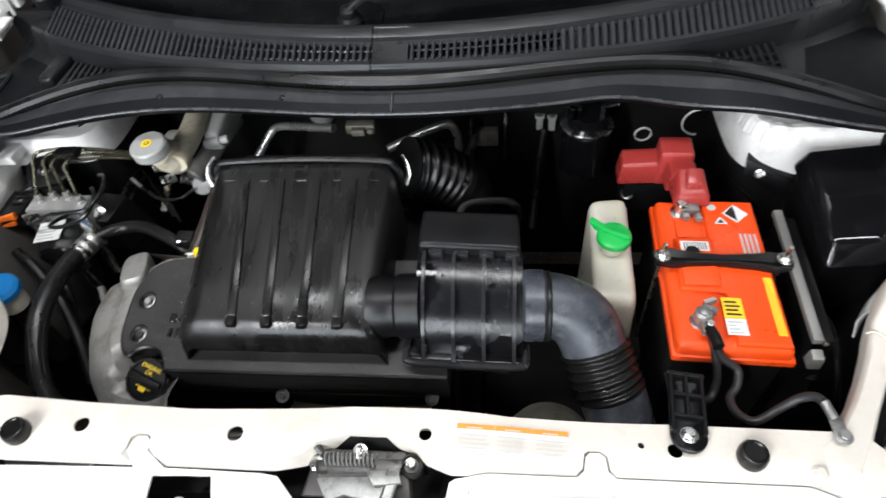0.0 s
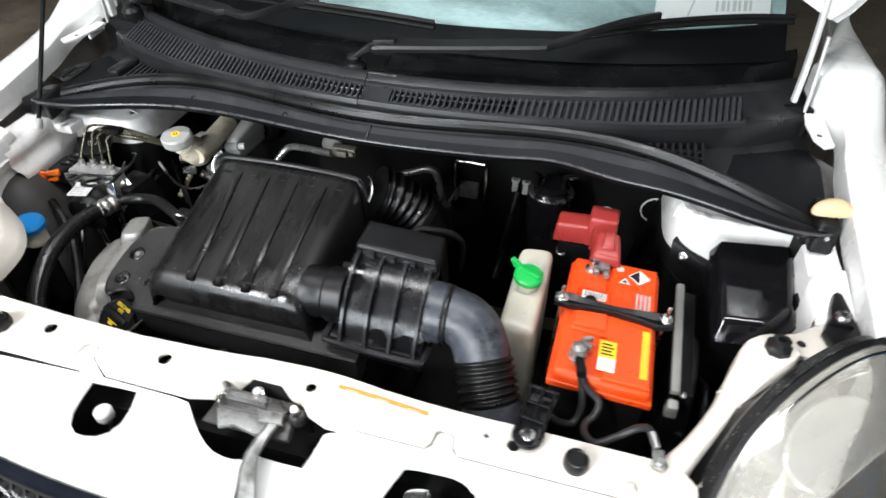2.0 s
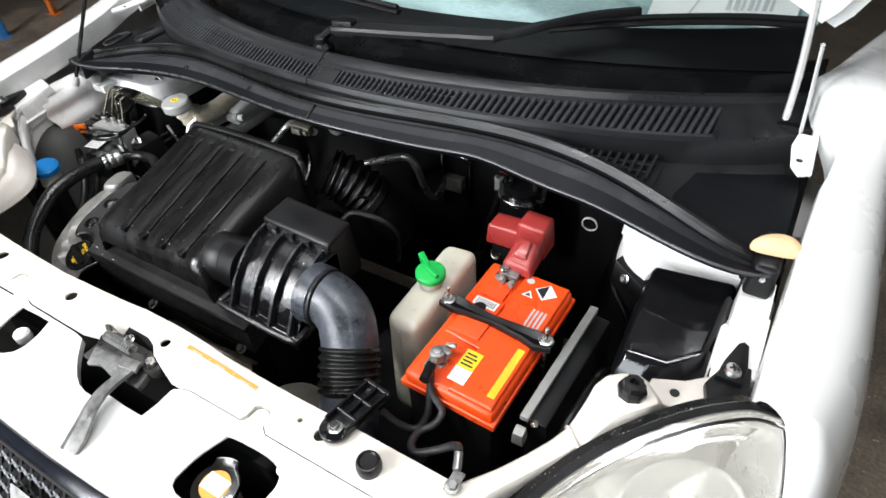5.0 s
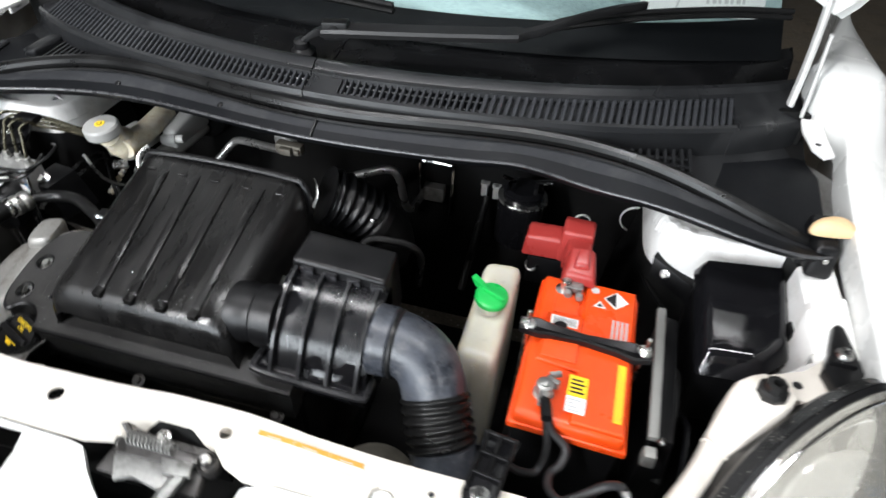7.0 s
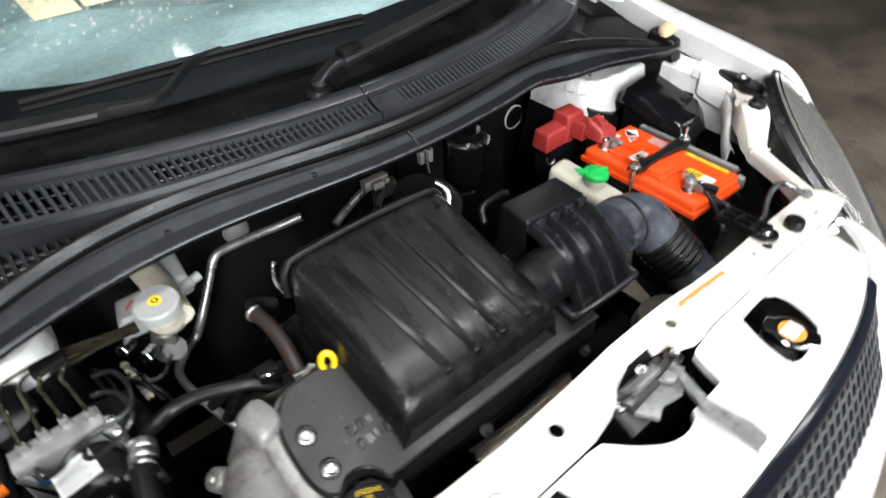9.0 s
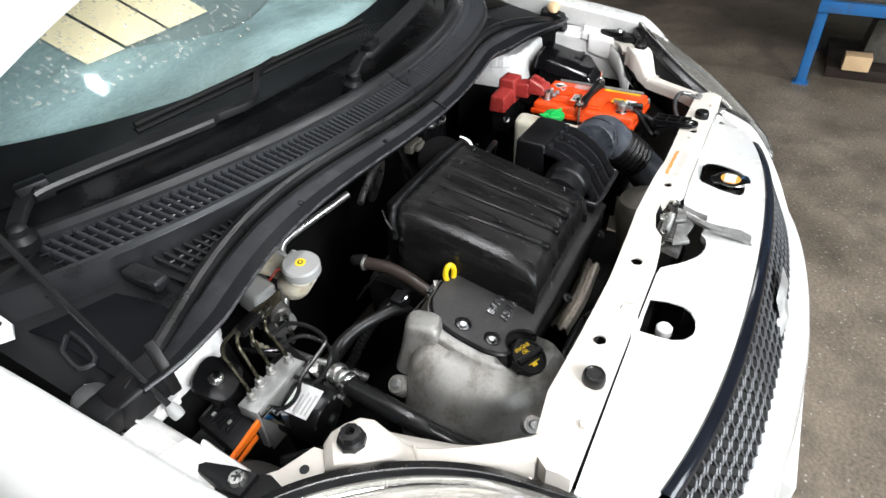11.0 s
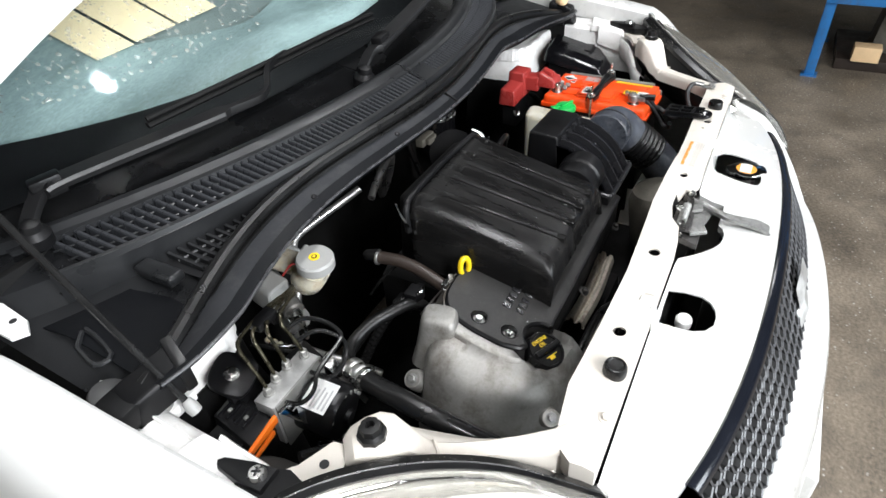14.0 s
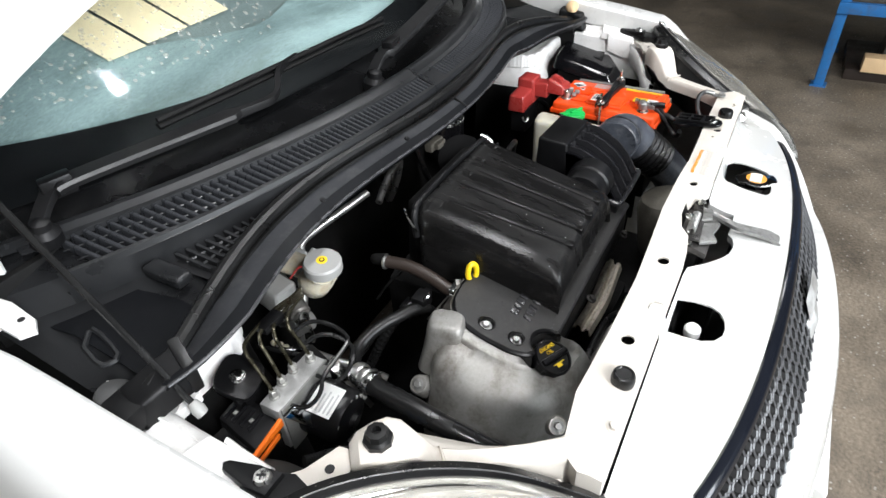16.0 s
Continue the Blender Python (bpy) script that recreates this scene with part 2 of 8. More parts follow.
def glass(name, color, rough=0.02, haze=0.0, ior=1.5):
    m = bpy.data.materials.new(name)
    m.use_nodes = True
    n, l = m.node_tree.nodes, m.node_tree.links
    n.clear()
    out, mix, fr = n.new("ShaderNodeOutputMaterial"), n.new("ShaderNodeMixShader"), n.new("ShaderNodeFresnel")
    clear, gloss = n.new("ShaderNodeBsdfTransparent"), n.new("ShaderNodeBsdfGlossy")
    clear.inputs[0].default_value = (*color, 1)
    gloss.inputs["Roughness"].default_value = rough
    fr.inputs[0].default_value = ior
    l.new(fr.outputs[0], mix.inputs[0])
    base = clear
    if haze:
        base, veil = n.new("ShaderNodeMixShader"), n.new("ShaderNodeBsdfDiffuse")
        veil.inputs[0].default_value = (0.75, 0.72, 0.64, 1)
        base.inputs[0].default_value = haze
        l.new(clear.outputs[0], base.inputs[1])
        l.new(veil.outputs[0], base.inputs[2])
    l.new(base.outputs[0], mix.inputs[1])
    l.new(gloss.outputs[0], mix.inputs[2])
    l.new(mix.outputs[0], out.inputs[0])
    return m


GLASS = glass("windscreen_glass", (0.88, 0.94, 0.93), 0.05, ior=1.24)
# drops carry diffuse white to paint the lamp glints in them
GLINT_DROPS = glass("glint_whitened_drops", (0.95, 0.96, 0.96), haze=0.3)
LENS = glass("headlamp_lens", (0.95, 0.95, 0.93), 0.07, haze=0.09)
# white veil stands in for the grazing reflection on the brow
BROW_LENS = glass("reflection_whitened_lens", (0.95, 0.95, 0.93), 0.10, haze=0.17)
WATER = glass("water_drops", (0.97, 0.98, 0.98))


# ---- mesh helpers ----
def V3(p):
    return Vector(p)


def add_faces(bm, verts, faces):
    vs = [bm.verts.new(v) for v in verts]
    for f in faces:
        try:
            bm.faces.new([vs[i] for i in f])
        except ValueError:
            pass
    return vs


def hexa(c, bev=0.003, seg=2):
    """A block from eight corners: four below, four above, each ring counter-clockwise."""
    bm = bmesh.new()
    add_faces(bm, c, [(3, 2, 1, 0), (4, 5, 6, 7), (0, 1, 5, 4), (1, 2, 6, 5), (2, 3, 7, 6), (3, 0, 4, 7)])
    if bev:
        bmesh.ops.bevel(bm, geom=bm.edges[:], offset=bev, segments=seg, profile=0.6, affect="EDGES", clamp_overlap=True)
    return bm


def box(x0, x1, y0, y1, z0, z1, bev=0.003, seg=2, tx=0.0, ty=0.0):
    """An upright block; tx and ty draw its top in on every side."""
    return hexa([(x0, y0, z0), (x1, y0, z0), (x1, y1, z0), (x0, y1, z0),
                 (x0 + tx, y0 + ty, z1), (x1 - tx, y0 + ty, z1), (x1 - tx, y1 - ty, z1), (x0 + tx, y1 - ty, z1)], bev, seg)


def prism(poly, z0, z1, bev=0.002, seg=2):
    bm = bmesh.new()
    k = len(poly)
    vs = add_faces(bm, [(*p, z0) for p in poly] + [(*p, z1) for p in poly],
                   [tuple(range(k))[::-1], tuple(range(k, 2 * k))] + [(i, (i + 1) % k, (i + 1) % k + k, i + k) for i in range(k)])
    bmesh.ops.recalc_face_normals(bm, faces=bm.faces)
    if bev:
        rim = [e for e in bm.edges if abs(e.verts[0].co.z - e.verts[1].co.z) < 1e-6]
        bmesh.ops.bevel(bm, geom=rim, offset=bev, segments=seg, profile=0.6, affect="EDGES", clamp_overlap=True)
    return bm


def frame_of(axis):
    a = V3(axis).normalized()
    h = V3((0, 0, 1)) if abs(a.z) < 0.9 else V3((1, 0, 0))
    u = a.cross(h).normalized()
    return a, u, a.cross(u)


def lathe(base, axis, profile, n=24):
    """Turns a profile of (radius, height) round an axis."""
    bm = bmesh.new()
    a, u, w = frame_of(axis)
    rings = []
    for r, h in profile:
        rings.append([bm.verts.new(V3(base) + a * h + (u * math.cos(t) + w * math.sin(t)) * max(r, 1e-5)) for t in (2 * math.pi * i / n for i in range(n))])
    for p, q in zip(rings, rings[1:]):
        for i in range(n):
            bm.faces.new((p[i], p[(i + 1) % n], q[(i + 1) % n], q[i]))
    bm.faces.new(rings[0][::-1])
    bm.faces.new(rings[-1])
    bmesh.ops.recalc_face_normals(bm, faces=bm.faces)
    return bm


def rod(p, q, r, n=12, ch=0.15):
    d = (V3(q) - V3(p)).length
    c = min(r * ch, d * 0.2)
    return lathe(p, V3(q) - V3(p), [(r - c, 0), (r, c), (r, d - c), (r - c, d)], n)


def hexnut(p, axis, r, h, flange=0.0):
    bm = lathe(p, axis, [(r, 0), (r, h * 0.85), (r * 0.86, h)], 6)
    if flange:
        merge(bm, lathe(p, axis, [(flange, 0), (flange, h * 0.18), (flange * 0.9, h * 0.25)], 20))
    return bm


def smooth(points, steps=8):
    """A curve through the points."""
    p = [V3(q) for q in points]
    p = [2 * p[0] - p[1], *p, 2 * p[-1] - p[-2]]
    out = []
    for i in range(1, len(p) - 2):
        for k in range(steps):
            t = k / steps
            out.append(0.5 * (2 * p[i] + (p[i + 1] - p[i - 1]) * t + (2 * p[i - 1] - 5 * p[i] + 4 * p[i + 1] - p[i + 2]) * t * t
                              + (3 * p[i] - p[i - 1] - 3 * p[i + 1] + p[i + 2]) * t ** 3))
    out.append(p[-2])
    return out


def sweep(points, r, n=12, steps=8, flat=1.0, raw=False):
    """A tube along a curve; r is a radius or a function of the way along it, 0 to 1."""
    path = [V3(q) for q in points] if raw else smooth(points, steps)
    bm, rings, up = bmesh.new(), [], None
    for i, p in enumerate(path):
        d = (path[min(i + 1, len(path) - 1)] - path[max(i - 1, 0)]).normalized()
        if up is None:
            _, up, _ = frame_of(d)
        up = (up - d * up.dot(d)).normalized()
        w = d.cross(up)
        rad = r(i / (len(path) - 1)) if callable(r) else r
        rings.append([bm.verts.new(p + up * math.cos(t) * rad + w * math.sin(t) * rad * flat) for t in (2 * math.pi * k / n for k in range(n))])
    for p, q in zip(rings, rings[1:]):
        for i in range(n):
            bm.faces.new((p[i], p[(i + 1) % n], q[(i + 1) % n], q[i]))
    bm.faces.new(rings[0][::-1])
    bm.faces.new(rings[-1])
    bmesh.ops.recalc_face_normals(bm, faces=bm.faces)
    return bm


def loft(rows, thick=0.0, closed=False):
    """A skin over rows of points, thickened downwards along its normals."""
    bm = bmesh.new()
    g = [[bm.verts.new(p) for p in row] for row in rows]
    for a, b in zip(g, g[1:]):
        for i in range(len(a) - (0 if closed else 1)):
            j = (i + 1) % len(a)
            bm.faces.new((a[i], a[j], b[j], b[i]))
    bmesh.ops.recalc_face_normals(bm, faces=bm.faces)
    if thick:
        bmesh.ops.solidify(bm, geom=bm.faces[:], thickness=thick)
    return bm


def inside(p, poly):
    hit = False
    for (ax, ay), (bx, by) in zip(poly, poly[1:] + poly[:1]):
        if (ay > p[1]) != (by > p[1]) and p[0] < (bx - ax) * (p[1] - ay) / (by - ay) + ax:
            hit = not hit
    return hit


def rounded(poly, cut=0.2, times=2):
    """An outline with its corners worn round."""
    for _ in range(times):
        out = []
        for a, b in zip(poly, poly[1:] + poly[:1]):
            out += [(lerp(a[0], b[0], cut), lerp(a[1], b[1], cut)), (lerp(b[0], a[0], cut), lerp(b[1], a[1], cut))]
        poly = out
    return poly


def drops(name, spots, label, seed, sizes=(0.0008, 0.0012, 0.0018)):
    """Standing water drops at (point, normal) spots, as one heap."""
    bm, rnd = bmesh.new(), random.Random(seed)
    for c, nrm in spots:
        a, u, w = frame_of(nrm)
        r, sx = rnd.choice(sizes) * rnd.uniform(0.7, 1.4), rnd.uniform(0.8, 1.5)
        rings = []
        for rr, h in ((1, 0.0), (0.8, 0.32), (0.45, 0.5)):
            rings.append([bm.verts.new(V3(c) + a * (h * r + 0.0002) + (u * math.cos(k * 0.785) * sx + w * math.sin(k * 0.785)) * rr * r) for k in range(8)])
        for p, q in zip(rings, rings[1:]):
            for i in range(8):
                bm.faces.new((p[i], p[(i + 1) % 8], q[(i + 1) % 8], q[i]))
        bm.faces.new(rings[-1])
    ob = single(name, bm, WATER, label, "drops", kind="stuff", angle=80)
    ob.visible_shadow = False
    return ob


def sheet(outer, holes, height, thick, step=0.02):
    """A pressed panel: an outline with holes, raised by height(x, y), with turned-down edges of the given depth."""
    from mathutils.geometry import delaunay_2d_cdt
    pts, edges = [], []
    for loop in [outer, *holes]:
        dense = []
        for a, b in zip(loop, loop[1:] + loop[:1]):
            k = max(1, int(math.dist(a, b) / step))
            dense += [(a[0] + (b[0] - a[0]) * i / k, a[1] + (b[1] - a[1]) * i / k) for i in range(k)]
        s = len(pts)
        pts += dense
        edges += [(s + i, s + (i + 1) % len(dense)) for i in range(len(dense))]
    xs, ys = [p[0] for p in outer], [p[1] for p in outer]
    x = min(xs) + step / 2
    while x < max(xs):
        y = min(ys) + step / 2
        while y < max(ys):
            if inside((x, y), outer) and not any(inside((x, y), h) for h in holes) and min(math.dist((x, y), p) for p in pts[:len(edges)]) > step * 0.4:
                pts.append((x, y))
            y += step
        x += step
    v, _, tris, *_ = delaunay_2d_cdt([Vector(p) for p in pts], edges, [], 0, 1e-5)
    bm = bmesh.new()
    vs = [bm.verts.new((p.x, p.y, height(p.x, p.y))) for p in v]
    for t in tris:
        c = sum((v[i] for i in t), Vector((0, 0))) / len(t)
        if inside(c, outer) and not any(inside(c, h) for h in holes):
            f = bm.faces.new([vs[i] for i in t])
            if f.normal.z < 0 or (f.normal_update() or f.normal.z < 0):
                f.normal_flip()
    for q in [q for q in bm.verts if not q.link_faces]:
        bm.verts.remove(q)
    rim = [e for e in bm.edges if len(e.link_faces) == 1]
    ret = bmesh.ops.extrude_edge_only(bm, edges=rim)
    for q in [g for g in ret["geom"] if isinstance(g, bmesh.types.BMVert)]:
        q.co.z -= min(thick, 0.003) if any(inside((q.co.x + dx, q.co.y + dy), h) for h in holes for dx, dy in ((0.001, 0), (-0.001, 0), (0, 0.001), (0, -0.001))) else thick
    bmesh.ops.recalc_face_normals(bm, faces=bm.faces)
    return bm


def merge(bm, *others):
    for o in others:
        me = bpy.data.meshes.new("tmp")
        o.to_mesh(me)
        o.free()
        bm.from_mesh(me)
        bpy.data.meshes.remove(me)
    return bm


def moved(bm, m):
    bm.transform(m)
    return bm


ROOT = {}


def thing(name, at, label, category, group="", kind=""):
    ob = new(name)
    ob.location = at
    ob.empty_display_size = 0.05
    ROOT[ob.name] = V3(at)
    return tagged(ob, label, category, group, kind)


def shade(me, angle=35):
    me.polygons.foreach_set("use_smooth", [True] * len(me.polygons))
    bm = bmesh.new()
    bm.from_mesh(me)
    lim = radians(angle)
    for e in bm.edges:
        e.smooth = len(e.link_faces) == 2 and e.calc_face_angle(0) < lim
    bm.to_mesh(me)
    bm.free()


def part(name, bm, material, parent, label="", angle=35):
    """Links a mesh, given in world places, as one part under a thing or under a part."""
    top = parent
    while top.parent:
        top = top.parent
    me = bpy.data.meshes.new(name)
    bmesh.ops.translate(bm, verts=bm.verts, vec=-ROOT[top.name])
    bm.to_mesh(me)
    bm.free()
    shade(me, angle)
    me.materials.append(material)
    ob = new(name, me)
    ob.parent = parent
    return tagged(ob, label)


def single(name, bm, material, label, category, group="", kind="", angle=35):
    """A thing of one mesh, its origin at its lowest point."""
    lo = V3([min(v.co[k] for v in bm.verts) for k in range(3)])
    hi = V3([max(v.co[k] for v in bm.verts) for k in range(3)])
    at = V3(((lo.x + hi.x) / 2, (lo.y + hi.y) / 2, lo.z))
    me = bpy.data.meshes.new(name)
    bmesh.ops.translate(bm, verts=bm.verts, vec=-at)
    bm.to_mesh(me)
    bm.free()
    shade(me, angle)
    me.materials.append(material)
    ob = new(name, me)
    ob.location = at
    ROOT[ob.name] = at
    return tagged(ob, label, category, group, kind)


def letters(text, size, at, rz, material, parent, name="lettering", rx=0.0):
    """Raised characters in the built-in font, as a mesh under a thing."""
    cu = bpy.data.curves.new(name, "FONT")
    cu.body, cu.size, cu.extrude, cu.align_x, cu.align_y = text, size, 0.0003, "CENTER", "CENTER"
    tmp = bpy.data.objects.new("tmp", cu)
    scene.collection.objects.link(tmp)
    bpy.context.view_layer.update()
    me = bpy.data.meshes.new_from_object(tmp.evaluated_get(bpy.context.evaluated_depsgraph_get()))
    bpy.data.objects.remove(tmp)
    bm = bmesh.new()
    bm.from_mesh(me)
    bpy.data.meshes.remove(me)
    bm.transform(pose(*at, rx, 0, rz))
    return part(name, bm, material, parent)


def lerp(a, b, t):
    return a + (b - a) * t


def table(rows, x):
    """A value read between rows of (x, value)."""
    x = min(max(x, rows[0][0]), rows[-1][0])
    for (a, u), (b, v) in zip(rows, rows[1:]):
        if x <= b:
            return lerp(u, v, (x - a) / (b - a))
    return rows[-1][1]


# ---- the workshop ----
def workshop():
    t = thing("floor", (0, 0, 0), "dark oily concrete workshop floor with specks and stains", "floor", kind="structure")
    part("slab", box(-9, 9, -9, 9, -0.2, 0, 0), FLOOR, t)
    for name, b, label in (("wall_north", (-9, 9, 9, 9.2, 0, 3.6), "plain grey workshop wall behind the car"),
                           ("wall_east", (9, 9.2, -9, 9, 0, 3.6), "plain grey workshop side wall"),
                           ("wall_west", (-9.2, -9, -9, 9, 0, 3.6), "plain grey workshop side wall")):
        single(name, box(*b, 0), WALL, label, "wall", kind="structure")
    # out-of-view wall; its wide opening is added
    w = thing("wall_south", (0, -9, 0), "grey workshop wall with a wide opening, out of view", "wall", kind="structure")
    for b in ((-9, -4, -9.2, -9, 0, 3.6), (4, 9, -9.2, -9, 0, 3.6), (-4, 4, -9.2, -9, 3.2, 3.6)):
        part("wall_piece", box(*b, 0), WALL, w)
    single("ceiling", box(-9, 9, -9, 9, 3.6, 3.8, 0), CEILING, "dim grey workshop ceiling", "ceiling", kind="structure")


def rack(x, y, turn, colour, label, group):
    t = thing("storage_rack", (0, 0, 0), label, "rack", group)
    legs = [(0, 0), (1.6, 0), (0, 0.6), (1.6, 0.6)]
    for a, b in legs:
        g = part("leg", merge(box(a, a + 0.05, b, b + 0.006, 0.006, 2.2, 0.001), box(a, a + 0.006, b, b + 0.05, 0.006, 2.2, 0.001)), colour[0], t)
        part("foot_plate", box(a - 0.015, a + 0.065, b - 0.015, b + 0.065, 0, 0.006, 0.001), colour[0], g)
    for z in (0.42, 1.15, 1.9):
        for yy in (0.0, 0.64):
            part("beam", box(0, 1.67, yy - 0.02, yy + 0.02, z - 0.025, z + 0.03, 0.004), colour[1], t)
        part("shelf", box(0.01, 1.66, 0.03, 0.61, z + 0.03, z + 0.05, 0.003), RUSTY, t)
    t.matrix_world = pose(x, y, 0, 0, 0, turn)
    return t


def scrap(name, bm, m, label):
    return single(name, bm, m, label, "engine part", "parts on the rack")


# ---- curves of the cowl and front, across the car ----
def bead(x):
    u = x / 0.7
    return 0.456 + 0.34 * u ** 2 - 0.65 * u ** 4 + 0.32 * u ** 6, 0.985 - 0.09 * (abs(x) / 0.743) ** 3


def flange_low(x):
    u = x / 0.7
    step = 0.006 * math.exp(-((x - 0.30) / 0.055) ** 2) - 0.006 * math.exp(-((x - 0.42) / 0.06) ** 2)
    return 0.17 * min(0.13, max(0.0, -x - 0.58)) + 0.4184 + 0.3228 * u ** 2 - 0.7568 * u ** 4 + 0.4316 * u ** 6, 0.9545 - 0.0789 * u ** 2 + 0.1062 * u ** 4 - 0.0659 * u ** 6 + step


def slot_low(x):
    u = abs(x / 0.7)
    return 0.4645 + 0.16 * u ** 2 + 0.065 * u ** 4, 1.0 - 0.04 * u ** 2.5


def slot_top(x):
    u = abs(x / 0.7)
    return 0.507 + 0.24 * u ** 2 + 0.03 * u ** 4, 1.015 - 0.04 * u ** 2.5


def ridge(x):
    y, z = slot_top(x)
    return y + 0.014, z + 0.010


def glass_base(x):
    u = abs(x / 0.7)
    return 0.655 + 0.20 * u ** 2, 1.02 - 0.02 * u ** 2


def nose(x):
    """The front edge of the white top cover."""
    return -0.1635 + 0.14 * x * x + 0.45 * x ** 4


def cover_z(x, y):
    low = 0.797 + 0.08 * (y + 0.021) - 0.12 * x * x
    near = min(1.0, max(0.0, (x - 0.09) / 0.05)) * min(1.0, max(0.0, (0.54 - x) / 0.08))
    low += near * max(0.0, 0.8255 - low) * max(0.0, 1.0 - max(0.0, -0.0225 - y) / 0.010) ** 1.2
    return lerp(low, 0.829, min(1.0, max(0.0, (y + 0.0215) / 0.007)))


def support_z(x, y):
    return 0.832 + 0.018 * math.exp(-((x - 0.1) / 0.11) ** 2) - 0.5 * max(0.0, -0.008 - y)


def span(a, b, n):
    return [lerp(a, b, i / n) for i in range(n + 1)]


def circle(x, y, r, n=20, sx=1.0):
    return [(x + r * sx * math.cos(2 * math.pi * i / n), y + r * math.sin(2 * math.pi * i / n)) for i in range(n)]


# ---- the car's body ----
def car_body():
    car = thing("hatchback_car", (0, 0.3, 0.12), "white hatchback body with open engine bay, worn white paint", "car")
    # radiator support: cream-white pressed panel with round holes
    outer = [(-0.525, 0.034), (-0.543, 0.010), (-0.540, -0.018), (-0.270, -0.018), (-0.264, -0.012), (-0.262, 0.000), (-0.256, 0.005), (-0.244, 0.005), (-0.238, 0.000), (-0.236, -0.012), (-0.230, -0.018), (-0.10, -0.018),
             (-0.062, -0.012), (-0.045, 0.002), (-0.01, 0.010), (0.03, 0.010), (0.06, 0.000), (0.075, -0.012), (0.10, -0.020), (0.232, -0.020), (0.238, -0.014), (0.240, 0.000), (0.246, 0.005), (0.258, 0.005), (0.264, 0.000), (0.266, -0.014), (0.272, -0.020), (0.545, -0.020), (0.545, 0.012), (0.525, 0.034), (0.34, 0.036), (0.16, 0.033),
             (-0.01, 0.042), (-0.20, 0.036), (-0.33, 0.040), (-0.44, 0.046)]
    holes = [circle(-0.328, 0.013, 0.009), circle(-0.142, 0.009, 0.009), circle(0.074, 0.009, 0.007), circle(0.334, 0.008, 0.0078),
             circle(0.300, 0.012, 0.0035, 10), circle(0.552 - 0.05, 0.022, 0.004, 10)]
    part("radiator_support", sheet(outer, holes, support_z, 0.034, 0.014), CREAM, car, "cream-white pressed cross panel with round holes")
    # white top cover in front of it, with its three openings
    xs = span(-0.53, 0.53, 40)
    outer = [(x, nose(x)) for x in xs] + [(0.545, -0.03), (0.525, -0.0215)]
    outer += [(0.30, -0.0215), (0.272, -0.0215), (0.2645, -0.016), (0.2625, -0.001), (0.257, 0.0035), (0.247, 0.0035), (0.2415, -0.001), (0.2395, -0.016), (0.232, -0.0215), (0.105, -0.0215)] + [(0.098, -0.024), (0.094, -0.045), (0.089, -0.068), (0.060, -0.069), (0.024, -0.068), (0.016, -0.076), (0.002, -0.080), (-0.012, -0.080), (-0.028, -0.077), (-0.043, -0.070), (-0.060, -0.058), (-0.073, -0.047), (-0.088, -0.032), (-0.096, -0.024)] + [(-0.115, -0.0215)] + [(-0.230, -0.0205), (-0.2375, -0.014), (-0.2395, -0.001), (-0.245, 0.0035), (-0.255, 0.0035), (-0.2605, -0.001), (-0.2625, -0.014), (-0.270, -0.0205), (-0.30, -0.0205), (-0.525, -0.0205)] + [(-0.545, -0.03)]
    hole_l = [(-0.246, -0.027), (-0.210, -0.026), (-0.174, -0.026), (-0.167, -0.050), (-0.166, -0.073), (-0.173, -0.087), (-0.187, -0.096), (-0.202, -0.099), (-0.217, -0.098), (-0.232, -0.089), (-0.241, -0.073), (-0.2445, -0.050)]
    hole_r = [(0.208, -0.038), (0.211, -0.032), (0.282, -0.030), (0.300, -0.038), (0.306, -0.055), (0.300, -0.084), (0.284, -0.113), (0.19, -0.12), (0.194, -0.074)]
    part("top_cover", sheet(outer, [hole_l[::-1], rounded(hole_r)], cover_z, 0.012, 0.016), PAINT, car, "bright white bumper top cover with three openings")
    for x in (-0.47, 0.47, 0.115, 0.30):
        part("cover_bolt", hexnut((x, -0.010 if abs(x) > 0.4 else -0.032, support_z(x, -0.010) if abs(x) > 0.4 else cover_z(x, -0.032)), (0, 0, 1), 0.006, 0.006, 0.009), CREAM, car)
    for s in (-1, 1):
        body_side(car, s)
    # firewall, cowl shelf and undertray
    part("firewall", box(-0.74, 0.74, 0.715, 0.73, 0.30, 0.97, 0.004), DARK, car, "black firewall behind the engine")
    xs = span(-0.700, 0.745, 60)
    def crease(x):
        (ya, za), (yb, zb) = bead(x), flange_low(x)
        k = 0.70 - 0.10 * min(1.0, max(0.0, (x - 0.25) / 0.2))
        return lerp(ya, yb, k), lerp(za - 0.010, zb, k) + 0.003
    rows = [[(x, bead(x)[0] - 0.004, bead(x)[1] - 0.012) for x in xs], [(x, lerp(bead(x)[0], crease(x)[0], 0.3), lerp(bead(x)[1] - 0.010, crease(x)[1], 0.5)) for x in xs], [(x, crease(x)[0] + 0.002, crease(x)[1] + 0.0003) for x in xs], [(x, crease(x)[0], crease(x)[1] - 0.001) for x in xs]]
    part("flange_top", loft(rows, 0.002), BAND, car, "dusty upper band of the flange, paler where it reflects light")
